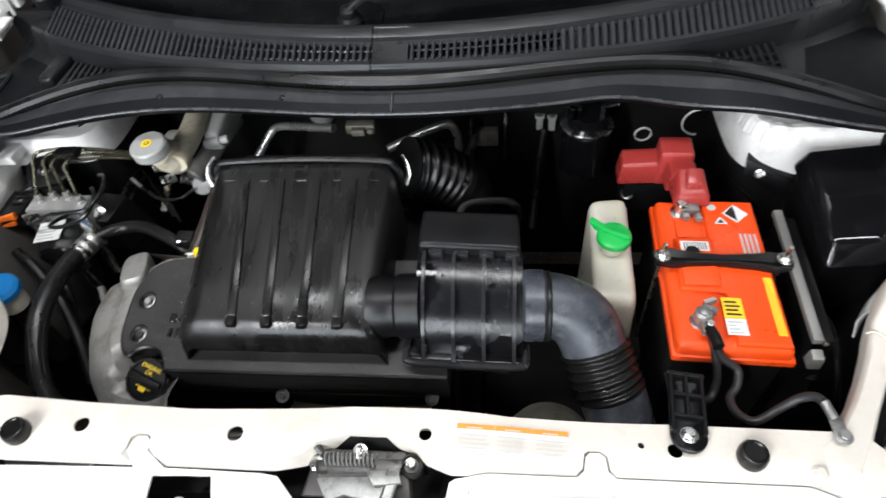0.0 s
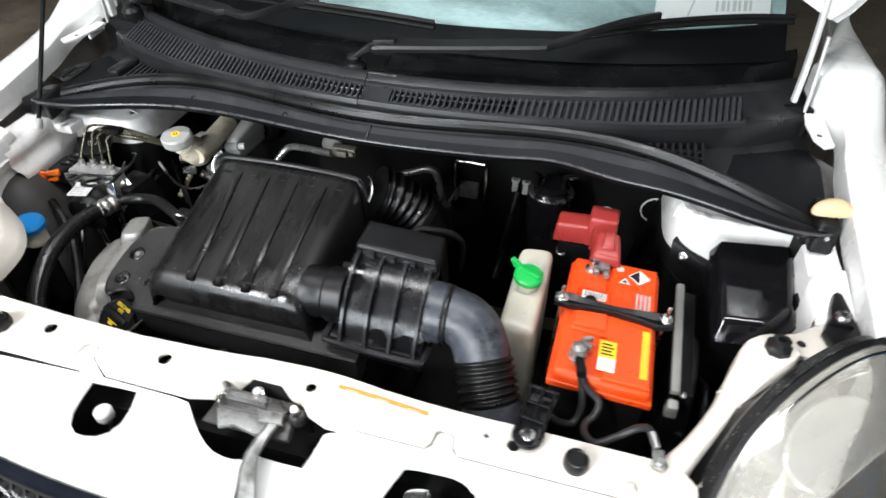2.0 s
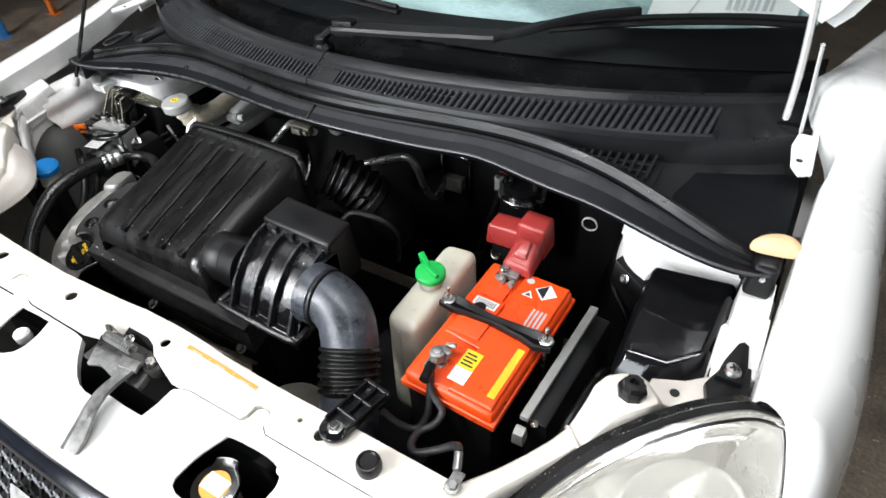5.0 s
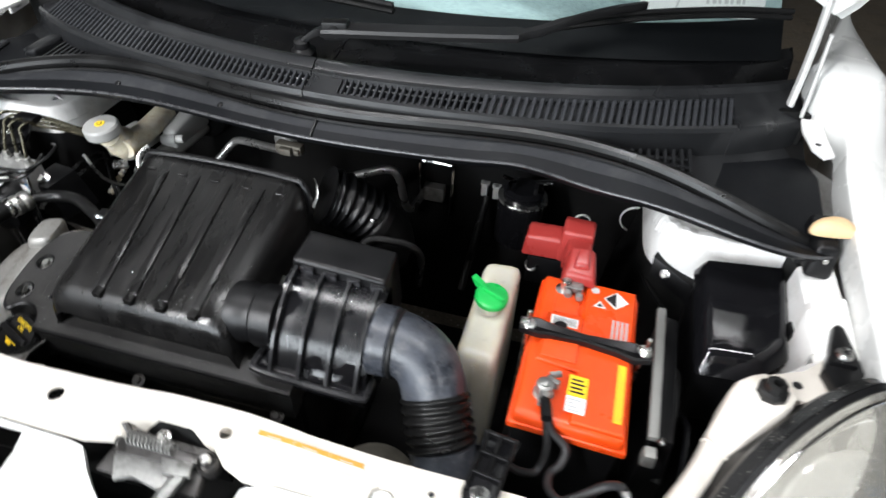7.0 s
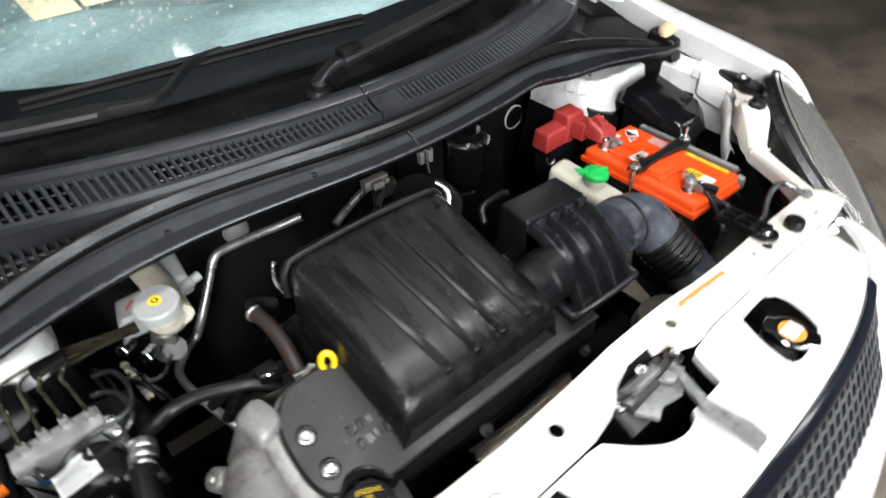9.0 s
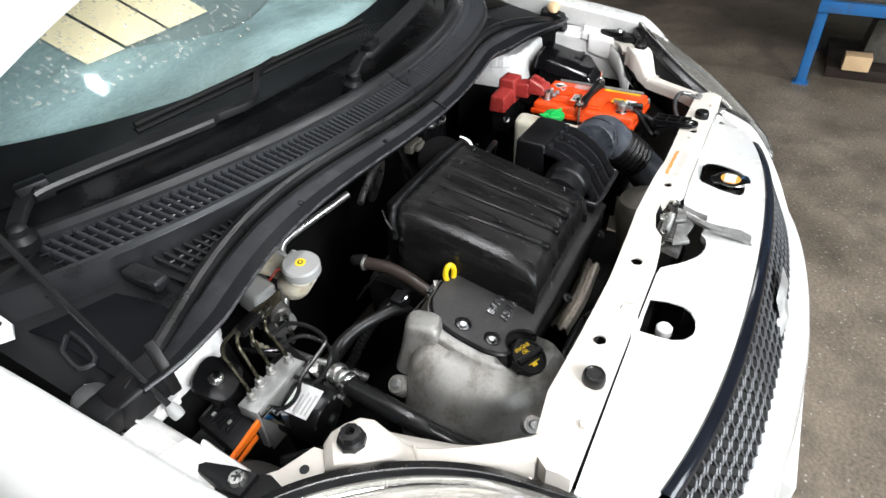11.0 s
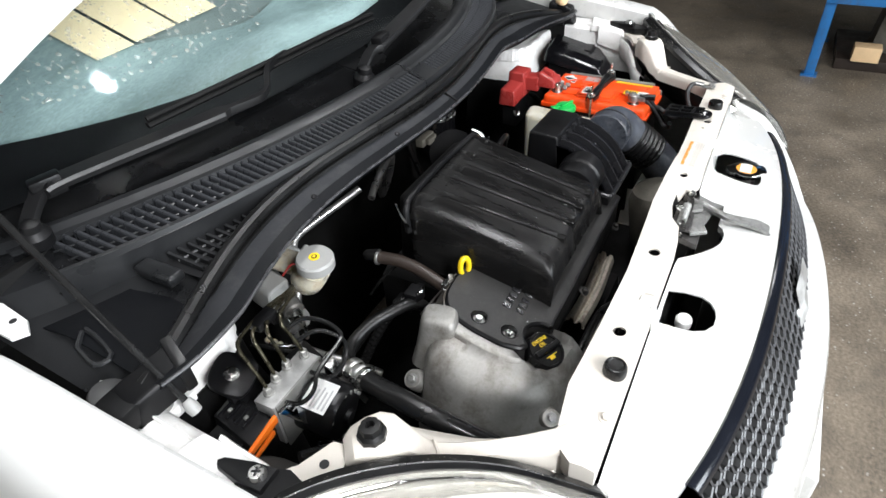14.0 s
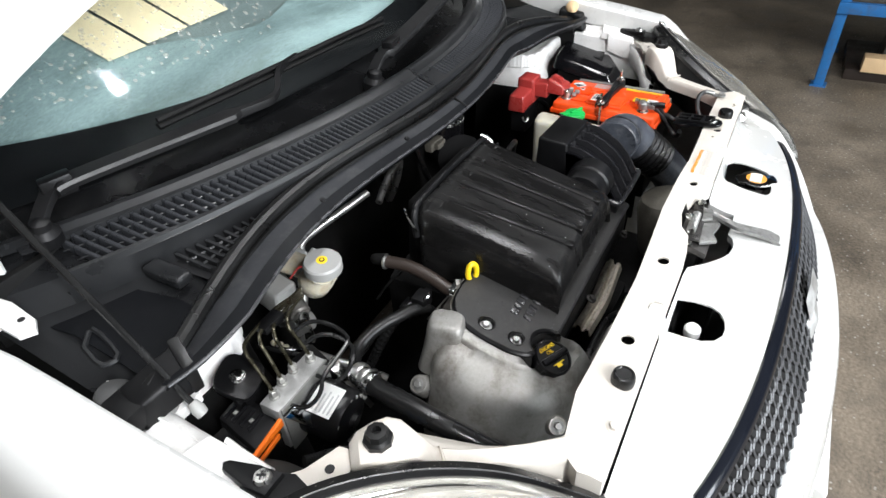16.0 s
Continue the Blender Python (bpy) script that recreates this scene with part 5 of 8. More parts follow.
def wipers():
    for pts, blade in (
            ([(-0.071, 0.572, 1.028), (-0.045, 0.570, 1.048), (-0.01, 0.566, 1.058), (0.09, 0.580, 1.064), (0.19, 0.596, 1.070), (0.272, 0.612, 1.076), (0.33, 0.652, 1.088), (0.385, 0.700, 1.094), (0.443, 0.762, 1.090)],
             [(0.318, 0.686, 1.064), (0.448, 0.760, 1.070), (0.585, 0.814, 1.075), (0.683, 0.842, 1.075)]),
            ([(-0.636, 0.703, 1.022), (-0.61, 0.714, 1.038), (-0.585, 0.719, 1.046), (-0.51, 0.690, 1.052), (-0.423, 0.652, 1.058), (-0.345, 0.621, 1.063), (-0.285, 0.603, 1.067), (-0.222, 0.646, 1.080), (-0.170, 0.652, 1.084)],
             [(-0.43, 0.700, 1.062), (-0.25, 0.660, 1.072), (-0.05, 0.640, 1.074), (0.06, 0.632, 1.072)])):
        t = thing("wiper", pts[0], "black windscreen wiper arm with rubber blade", "wiper", "wipers")
        part("pivot", lathe(V3(pts[0]) - V3((0, 0, 0.03)), (0, -0.2, 1), [(0.020, 0), (0.020, 0.016), (0.013, 0.024), (0.012, 0.034), (0.004, 0.038)], 20), BLACK, t)
        path = smooth(pts, 6)
        rows = []
        for i, p in enumerate(path):
            k = i / (len(path) - 1)
            d = (path[min(i + 1, len(path) - 1)] - path[max(i - 1, 0)]).normalized()
            w = V3((-d.y, d.x, 0.0)).normalized() * (0.0190 if 0.2 < k < 0.62 else 0.012 if k <= 0.2 else 0.0085 if k < 0.74 else 0.0050)
            u = V3((0, -0.3, 1)) * 0.007
            rows.append([p - w - u, p - w, p - w * 0.8 + u * 0.7, p + w * 0.8 + u * 0.7, p + w, p + w - u])
        part("arm", loft(rows, 0.002), ARM, t)
        part("arm_clamp", moved(box(-0.014, 0.014, -0.020, 0.020, -0.010, 0.012, 0.004), look(pts[2], pts[4]) @ pose(0, 0, 0, 90, 0, 90)), BLACK, t, "black arm hinge block")
        part("arm_hinge", lathe(V3(pts[2]) - V3((0, 0.014, 0)), (0, 1, 0), [(0.009, 0), (0.010, 0.002), (0.010, 0.026), (0.009, 0.028)], 14), BLACK, t)
        part("blade", sweep(blade, 0.008, 6, 8, 0.6), DARK, t)
        bar = smooth(blade, 8)
        part("blade_bridge", sweep([V3(p) + V3((0, -0.003, 0.010)) for p in blade], 0.0045, 6, 6), DARK, t)
        for i in range(2, len(bar) - 2, 4):
            part("blade_claw", rod(bar[i], bar[i] + V3((0, -0.004, 0.012)), 0.003, 6), BLACK, t)



# ---- the engine bay ----
def bump_stop(x, y, z):
    return single("bump_stop", lathe((x, y, z - 0.004), (0, 0, 1), [(0.0145, 0), (0.0152, 0.006), (0.0145, 0.013), (0.0130, 0.016), (0.011, 0.0165), (0.0095, 0.0150), (0.001, 0.0148)], 28), RUBBER,
                  "round black rubber bump stop on the cross panel", "bump stop", "bump stops")


def engine():
    e = thing("engine", (-0.17, 0.25, 0.25), "transverse engine with black cam cover and oil-stained aluminium timing cover", "engine")

    def zc(x, y):
        return 0.742 + 0.245 * y
    outline = [(-0.30, 0.120), (-0.332, 0.124), (-0.350, 0.132), (-0.362, 0.144), (-0.369, 0.165), (-0.370, 0.190), (-0.369, 0.215), (-0.364, 0.240), (-0.352, 0.260), (-0.334, 0.272), (-0.30, 0.276)]
    notch = [(-0.328 + 0.031 * math.cos(a), 0.119 + 0.031 * math.sin(a)) for a in span(0.0, 2.5, 8)]
    front = [(-0.285, 0.119)] + notch + outline[3:]
    cover = front[::-1] + [(0.085, 0.118), (0.085, 0.276)]
    part("cam_cover", sheet(cover, [circle(-0.347, 0.214, 0.0125, 16), circle(-0.346, 0.166, 0.0125, 16)], zc, 0.06, 0.02), CAMGREY, e, "black cam cover with raised lettering pad")
    part("cover_edge", sweep([(x, y, zc(x, y) - 0.005) for x, y in [(0.085, 0.1185), (-0.15, 0.119), *front, (-0.15, 0.276)]], 0.0045, 8, 3), BLACK, e)
    for x, y in ((-0.347, 0.214), (-0.346, 0.166)):
        z = zc(x, y)
        part("screw_cup", lathe((x, y, z - 0.010), (0, -0.235, 1), [(0.0125, 0), (0.0128, 0.0105), (0.0118, 0.011), (0.0112, 0.002), (0.0, 0.001)], 20), BLACK, e)
        part("cover_screw", hexnut((x, y + 0.001, z - 0.008), (0, -0.235, 1), 0.0060, 0.008, 0.0098), ZINC, e)
    # raised pad of unreadable cast characters
    for i in range(10):
        x, y = -0.306 + 0.0125 * (i % 5), 0.160 + 0.021 * (i // 5)
        z = zc(x, y)
        part("cast_mark", hexa([(x, y, z - 0.002), (x + 0.009, y, z - 0.002), (x + 0.009, y + 0.013, z), (x, y + 0.013, z), (x, y, z + 0.002), (x + 0.0045 + 0.0045 * (i % 2), y, z + 0.003), (x + 0.009, y + 0.013, z + 0.006), (x + 0.004 * (i % 3 == 0), y + 0.013, z + 0.0055)], 0.0008, 1), RIBGREY, e)
    # timing cover: rings swept outwards from the end of the cam cover
    ring = smooth([(-0.285, 0.118, 0), *[(x, y, 0) for x, y in outline], (-0.31, 0.279, 0)], 8)
    rows = []
    for o, dz, sk in ((0.002, -0.014, 0), (0.0045, -0.006, 0), (0.007, -0.004, 0), (0.021, -0.004, 0), (0.024, -0.006, 0), (0.027, -0.010, 0.0), (0.040, -0.014, 0.0), (0.056, -0.021, 0.003), (0.068, -0.029, 0.006), (0.075, -0.036, 0.008), (0.0800, -0.046, 0.008), (0.090, -0.075, 0.008), (0.112, -0.15, 0.008), (0.116, -0.40, 0.0)):
        row = []
        for i, p in enumerate(ring):
            d = (ring[min(i + 1, len(ring) - 1)] - ring[max(i - 1, 0)]).normalized()
            out = V3((d.y, -d.x, 0)) if V3((d.y, -d.x, 0)).dot(p - V3((-0.2, 0.2, 0))) > 0 else V3((-d.y, d.x, 0))
            front = max(0.0, -out.y)
            oo = o * lerp(1.0, 0.72, front) * (lerp(1.0, 0.35, min(1.0, max(0.0, (out.y - 0.25) / 0.5))) if o > 0.02 else 1)
            wob = 0.003 * math.sin(i * 0.2 + o * 40) if o > 0.03 else 0
            qx, qy = p.x + out.x * (oo + wob), p.y + out.y * (oo + wob)
            near = min(1.0, max(0.0, 2.2 - math.hypot(qx + 0.329, qy - 0.116) / 0.026))
            seat = 0.030 * near * near * (3 - 2 * near)
            row.append((qx, qy, zc(p.x, p.y) + min(dz - 0.25 * oo * front, max(dz, -0.004) - seat)))
        rows.append(row)
    part("timing_cover", loft(rows, 0.0008), CAST, e, "oil-stained cast aluminium timing cover")
    rings = []
    for h, k in ((0.735, 1.35), (0.765, 1.14), (0.785, 1.04), (0.800, 1.0), (0.807, 0.94), (0.8105, 0.82), (0.8115, 0.5), (0.8115, 0.02)):
        ring_ = []
        for q in span(0, 2 * math.pi, 28)[:-1]:
            cu, si = math.cos(q), math.sin(q)
            ex, ey = 0.0225 * k * abs(cu) ** 0.6 * (1 if cu > 0 else -1), 0.029 * k * abs(si) ** 0.6 * (1 if si > 0 else -1)
            ring_.append((-0.380 + ex * 0.92 - ey * 0.2 - 0.25 * (0.81 - h), 0.262 + ey * 0.95 + ex * 0.25, h + 0.12 * (ex + 0.2 * ey) * (0.8 if k < 1.1 else 0)))
        rings.append(ring_)
    part("cover_boss", loft(rings, 0.0, True), CAST, e, "rounded cast boss")
    for p, ax in (((-0.452, 0.275, 0.735), (-0.6, 0.1, 0.8)), ((-0.405, 0.075, 0.70), (-0.5, -0.5, 0.7))):
        part("bolt_boss", lathe(V3(p) - V3(ax).normalized() * 0.03, ax, [(0.018, 0), (0.015, 0.028), (0.013, 0.031)], 18), CAST, e)
        part("cover_bolt", hexnut(p, ax, 0.0058, 0.006, 0.009), LEAD, e)
    part("cylinder_head", box(-0.37, 0.09, 0.142, 0.29, 0.50, 0.725, 0.006), DARK, e)
    part("head_ledge", box(-0.28, 0.060, 0.118, 0.15, 0.708, 0.722, 0.004), BLACK, e, "black ledge of the cylinder head")
    part("head_face", box(-0.29, 0.08, 0.136, 0.16, 0.60, 0.752, 0.006), DARK, e)
    for x, y, z in ((-0.146, 0.111, 0.716), (0.061, 0.114, 0.714)):
        part("ledge_bolt", hexnut((x, y, z), (0, -0.5, 0.85), 0.0056, 0.007, 0.0095), GREASY, e)
    for x in (-0.20, -0.06, 0.02):
        part("lug", hexa([(x, 0.119, 0.72), (x + 0.014, 0.119, 0.72), (x + 0.012, 0.134, 0.72), (x + 0.002, 0.134, 0.72), (x + 0.003, 0.122, 0.738), (x + 0.010, 0.122, 0.738), (x + 0.009, 0.131, 0.738), (x + 0.004, 0.131, 0.738)], 0.001), BLACK, e)
    for k in range(5):
        part("shield_rib", sweep([(-0.275 + 0.002 * k, 0.050 + 0.0075 * k, 0.652 + 0.003 * k), (-0.21, 0.051 + 0.0075 * k, 0.655 + 0.003 * k), (-0.135, 0.050 + 0.0075 * k, 0.652 + 0.003 * k)], 0.0042, 8, 4), CAST, e, "pale ribbed metal strip")
    fold = [(0.100, 0.634), (0.104, 0.648), (0.110, 0.650), (0.113, 0.643), (0.117, 0.643), (0.120, 0.653), (0.126, 0.654), (0.129, 0.646), (0.134, 0.646), (0.137, 0.634)]
    part("heat_shield_fold", loft([[(x, y + 0.003 * math.sin(x * 25), z) for y, z in fold] for x in span(-0.155, 0.052, 8)], 0.002), SHIELD, e, "stained pale folded heat shield")
    part("front_pipe", sweep([(-0.29, 0.078, 0.665), (-0.24, 0.082, 0.680), (-0.15, 0.080, 0.675), (-0.10, 0.070, 0.66)], 0.006, 10, 6), RUBBER, e)
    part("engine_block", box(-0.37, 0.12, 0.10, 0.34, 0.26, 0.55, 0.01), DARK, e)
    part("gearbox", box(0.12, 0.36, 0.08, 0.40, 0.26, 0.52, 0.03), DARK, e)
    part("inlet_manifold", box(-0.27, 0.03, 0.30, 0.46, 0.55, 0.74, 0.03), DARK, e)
    part("catalyst_shield", lathe((0.215, 0.060, 0.700), (0, 0.15, 1), [(0.062, -0.10), (0.062, 0.0), (0.052, 0.022), (0.03, 0.034), (0.001, 0.038)], 28), RUSTY, e, "dull rounded heat shield")
    return e


def oil_cap():
    t = thing("oil_filler_cap", (-0.329, 0.110, 0.69), "black oil filler cap with yellow lettering and a raised grip", "oil cap")
    ax = V3((-0.02, -0.50, 1)).normalized()
    base = V3((-0.329, 0.119, 0.736))
    prof = [(0.021, -0.05), (0.021, -0.004), (0.028, 0.0), (0.0305, 0.004), (0.0305, 0.014), (0.0285, 0.018), (0.0255, 0.018), (0.0245, 0.016), (0.001, 0.016)]
    part("cap", lathe(base, ax, prof, 30), BLACK, t)
    for k in range(12):
        q = k * math.pi / 6
        part("cap_notch", moved(box(0.0290, 0.0318, -0.0026, 0.0026, 0.003, 0.015, 0.001), Matrix.Translation(base) @ ax.to_track_quat("Z", "Y").to_matrix().to_4x4() @ pose(0, 0, 0, 0, 0, math.degrees(q))), BLACK, t)
    fr = Matrix.Translation(base + ax * 0.016) @ ax.to_track_quat("Z", "Y").to_matrix().to_4x4() @ pose(0, 0, 0, 0, 0, -20)
    part("grip", moved(box(-0.026, 0.026, -0.0045, 0.0045, -0.004, 0.0075, 0.0025), fr), BLACK, t)
    for text, y, size in (("ENGINE", 0.0172, 0.0088), ("OIL", 0.0095, 0.0084)):
        cu = letters(text, size, (0, 0, 0), 0, YELLOW_INK, t)
        cu.data.transform(Matrix.Translation(-ROOT[t.name]) @ fr @ Matrix.Translation((0, y, 0.0006)) @ Matrix.Translation(ROOT[t.name]))
    part("oil_can_mark", moved(merge(box(-0.005, 0.005, -0.0165, -0.010, 0.0002, 0.0008, 0), box(0.005, 0.0125, -0.0115, -0.010, 0.0002, 0.0008, 0), box(-0.010, -0.005, -0.0115, -0.010, 0.0002, 0.0008, 0)), fr), YELLOW_INK, t)


def dipstick():
    t = thing("oil_dipstick", (-0.279, 0.272, 0.76), "yellow plastic dipstick handle", "dipstick")
    bm = bmesh.new()
    ring = smooth([(-0.276 + 0.0085 * 0.89 * math.cos(a), 0.272 - 0.0085 * 0.45 * math.cos(a), 0.818 + 0.0165 * math.sin(a)) for a in span(0, 2 * math.pi, 14)], 2)
    merge(bm, sweep(ring, 0.0046, 10, 1, raw=True), hexa([(-0.284, 0.269, 0.775), (-0.274, 0.269, 0.775), (-0.274, 0.275, 0.775), (-0.284, 0.275, 0.775), (-0.286, 0.269, 0.808), (-0.272, 0.269, 0.808), (-0.272, 0.275, 0.808), (-0.286, 0.275, 0.808)], 0.001))
    part("handle", bm, YELLOW, t)
    part("tube", rod((-0.279, 0.272, 0.70), (-0.279, 0.272, 0.778), 0.004), ZINC, t)


def air_box():
    t = thing("air_filter_housing", (-0.13, 0.26, 0.74), "large ribbed black plastic air filter housing on the engine", "air filter")
    y0, y1 = 0.132, 0.378

    def zt(y):
        return 0.849 + (y - 0.145) * 0.238
    # cover: rows from front to back across the top, with rounded shoulders
    rows = []
    for y, d, ins in ((y0 - 0.002, -0.040, 0.006), (y0 + 0.000, -0.022, 0.008), (y0 + 0.006, -0.006, 0.012), (y0 + 0.018, 0.0, 0.016), (0.20, 0.0, 0.014), (0.28, 0.0, 0.010), (0.335, 0.0, 0.006), (0.362, 0.0, 0.006), (0.372, -0.001, 0.012), (y1, -0.004, 0.022)):
        z = zt(y) + d
        a, b = -0.262 + ins * 0.3, 0.004 - ins * 0.3
        low = min(z - 0.002, 0.775)
        rows.append([(a - 0.006, y, min(low, zt(y) - 0.055)), (a - 0.002, y, z - 0.022), (a + 0.004, y, z - 0.007), (a + 0.014, y, z), *[(x, y, z) for x in span(a + 0.03, b - 0.03, 10)], (b - 0.014, y, z), (b - 0.004, y, z - 0.007), (b + 0.002, y, z - 0.022), (b + 0.006, y, min(low, zt(y) - 0.055))])
    part("cover", loft(rows, 0.004), HOUSING, t, "ribbed black cover with dusty wet marks")
    for k in range(4):
        xa = -0.1835 + k * 0.0453
        rows = []
        for y, h in ((0.150, 0.0), (0.154, 0.0035), (0.25, 0.0040), (0.34, 0.003), (0.352, 0.0)):
            x = xa - (y - 0.15) * (0.115 - 0.032 * k)
            rows.append([(x - 0.0065, y, zt(y) - 0.0005), (x - 0.0055, y, zt(y) + h * 0.8), (x - 0.003, y, zt(y) + h), (x + 0.003, y, zt(y) + h), (x + 0.0055, y, zt(y) + h * 0.8), (x + 0.0065, y, zt(y) - 0.0005)])
        part("rib", loft(rows, 0.0), HOUSING, t)
        part("rib_foot", box(xa - 0.0065, xa + 0.0065, 0.1385, 0.154, zt(0.145) - 0.006, zt(0.148) + 0.0028, 0.0028), HOUSING, t)
    for k in range(5):
        part("clip_mark", box(-0.236 + k * 0.052, -0.222 + k * 0.052, 0.346, 0.351, zt(0.35) - 0.001, zt(0.35) + 0.0012, 0.0006, 1), HOUSING, t)
    part("rear_lip", sweep([(-0.266, 0.378, 0.85), (-0.265, 0.380, 0.880), (-0.257, 0.382, 0.894), (-0.240, 0.384, 0.900), (-0.13, 0.387, 0.902), (-0.018, 0.384, 0.900), (-0.001, 0.382, 0.893), (0.007, 0.380, 0.878), (0.008, 0.378, 0.85)], 0.0054, 10, 6), BLACK, t)
    # housing back and underside blackened for the shade below the cover
    part("rear_body", hexa([(-0.256, 0.380, 0.76), (0.000, 0.380, 0.76), (-0.020, 0.425, 0.76), (-0.235, 0.425, 0.76), (-0.252, 0.380, 0.898), (-0.006, 0.380, 0.898), (-0.030, 0.418, 0.888), (-0.226, 0.418, 0.888)], 0.012, 3), DARK, t)
    part("lower_body", hexa([(-0.25, 0.150, 0.76), (0.0, 0.150, 0.76), (-0.02, 0.375, 0.74), (-0.23, 0.375, 0.74), (-0.256, 0.136, 0.800), (0.004, 0.136, 0.800), (-0.004, 0.37, 0.86), (-0.248, 0.37, 0.86)], 0.012, 3), DARK, t)
    for s, x in ((-1, -0.272), (1, 0.016)):
        part("spring_clip", sweep([(x, 0.372, 0.866), (x + s * 0.005, 0.378, 0.882), (x + s * 0.001, 0.388, 0.893), (x - s * 0.006, 0.396, 0.899)], 0.0040, 6, 5, 0.4), ZINC, t, "bright spring clip")


def resonator():
    t = thing("intake_resonator", (0.10, 0.20, 0.76), "wet glossy black intake box with four raised ribs", "intake duct")
    part("neck", lathe((-0.012, 0.185, 0.828), (1, 0, 0.05), [(0.040, 0), (0.041, 0.018), (0.039, 0.024), (0.039, 0.034), (0.042, 0.038), (0.042, 0.066)], 28), BLACK, t)
    prof = [(0.250, 0.800), (0.250, 0.872), (0.238, 0.878), (0.218, 0.876), (0.195, 0.866), (0.172, 0.850), (0.155, 0.832), (0.143, 0.812), (0.136, 0.800)]
    part("shell", loft([[(x, y, z) for y, z in prof] for x in span(0.048, 0.180, 8)] , 0.003), WET, t)
    for x in (0.0485, 0.1795):
        bm = bmesh.new()
        vs = [bm.verts.new((x, y, z)) for y, z in prof]
        bm.faces.new(vs)
        bmesh.ops.solidify(bm, geom=bm.faces[:], thickness=0.003)
        part("end_wall", bm, WET, t)
    for k in range(4):
        x = 0.057 + k * 0.0375
        pts = [(y - 0.006, z + 0.009) for y, z in prof[2:]] + [(0.124, 0.800)]
        rows = [[(x - 0.0022, y, z) for y, z in pts], [(x + 0.0022, y, z) for y, z in pts]]
        low = [[(x + 0.0022, y + 0.010, z - 0.014) for y, z in pts], [(x - 0.0022, y + 0.010, z - 0.014) for y, z in pts]]
        part("rib", loft(rows + low + rows[:1]), RIBGREY, t)
    part("back_box", hexa([(0.045, 0.232, 0.80), (0.182, 0.232, 0.80), (0.180, 0.300, 0.80), (0.047, 0.300, 0.80), (0.048, 0.236, 0.893), (0.177, 0.236, 0.893), (0.175, 0.294, 0.897), (0.050, 0.294, 0.897)], 0.006, 3), BLACK, t)
    for k in range(4):
        x = 0.062 + k * 0.032
        part("notch", box(x, x + 0.018, 0.2285, 0.236, 0.872, 0.889, 0.002), RIBGREY, t)
    part("tray_rim", sweep([(0.036, 0.155, 0.800), (0.034, 0.132, 0.798), (0.042, 0.124, 0.797), (0.11, 0.123, 0.796), (0.176, 0.124, 0.797), (0.184, 0.132, 0.798), (0.184, 0.155, 0.80)], 0.005, 8, 5), RIBGREY, t)
    part("tray", box(0.038, 0.182, 0.128, 0.25, 0.770, 0.799, 0.004), WET, t)
    part("mount_bolt", hexnut((0.028, 0.143, 0.765), (0, -0.4, 1), 0.006, 0.007, 0.010), CHROME, t)
    # the whole box sags towards the elbow
    for ob in t.children:
        if ob.name.split(".")[0] not in ("neck", "mount_bolt"):
            for v in ob.data.vertices:
                v.co.z -= 0.004 + 0.06 * v.co.x


def intake_hose():
    t = thing("intake_hose", (0.28, 0.12, 0.62), "grey-bloomed black rubber intake elbow with bellows", "hose")
    part("collar", merge(lathe((0.180, 0.180, 0.843), (1, 0, 0), [(0.042, 0), (0.0445, 0.002), (0.0445, 0.024), (0.042, 0.026), (0.042, 0.030)], 32)), HOSE, t)
    path = [(0.195, 0.180, 0.843), (0.212, 0.180, 0.844), (0.234, 0.176, 0.840), (0.251, 0.168, 0.830), (0.262, 0.157, 0.815), (0.268, 0.148, 0.802)]
    part("elbow", sweep(path, 0.0405, 28, 8), HOSE, t)
    part("band", lathe((0.206, 0.1795, 0.843), (1, 0, 0), [(0.0415, 0), (0.0440, 0.002), (0.0440, 0.005), (0.0415, 0.007)], 32), RUBBER, t)
    n = 6
    part("bellows", sweep([(0.268, 0.149, 0.804), (0.275, 0.134, 0.789), (0.283, 0.119, 0.774), (0.291, 0.105, 0.760)], lambda k: 0.0395 + 0.0045 * (0.5 - 0.5 * math.cos(2 * math.pi * n * k)), 28, 28), RUBBER, t, "ribbed black bellows")
    part("lower_pipe", sweep([(0.290, 0.107, 0.762), (0.306, 0.076, 0.722), (0.325, 0.035, 0.64)], 0.041, 24, 6), HOSE, t)


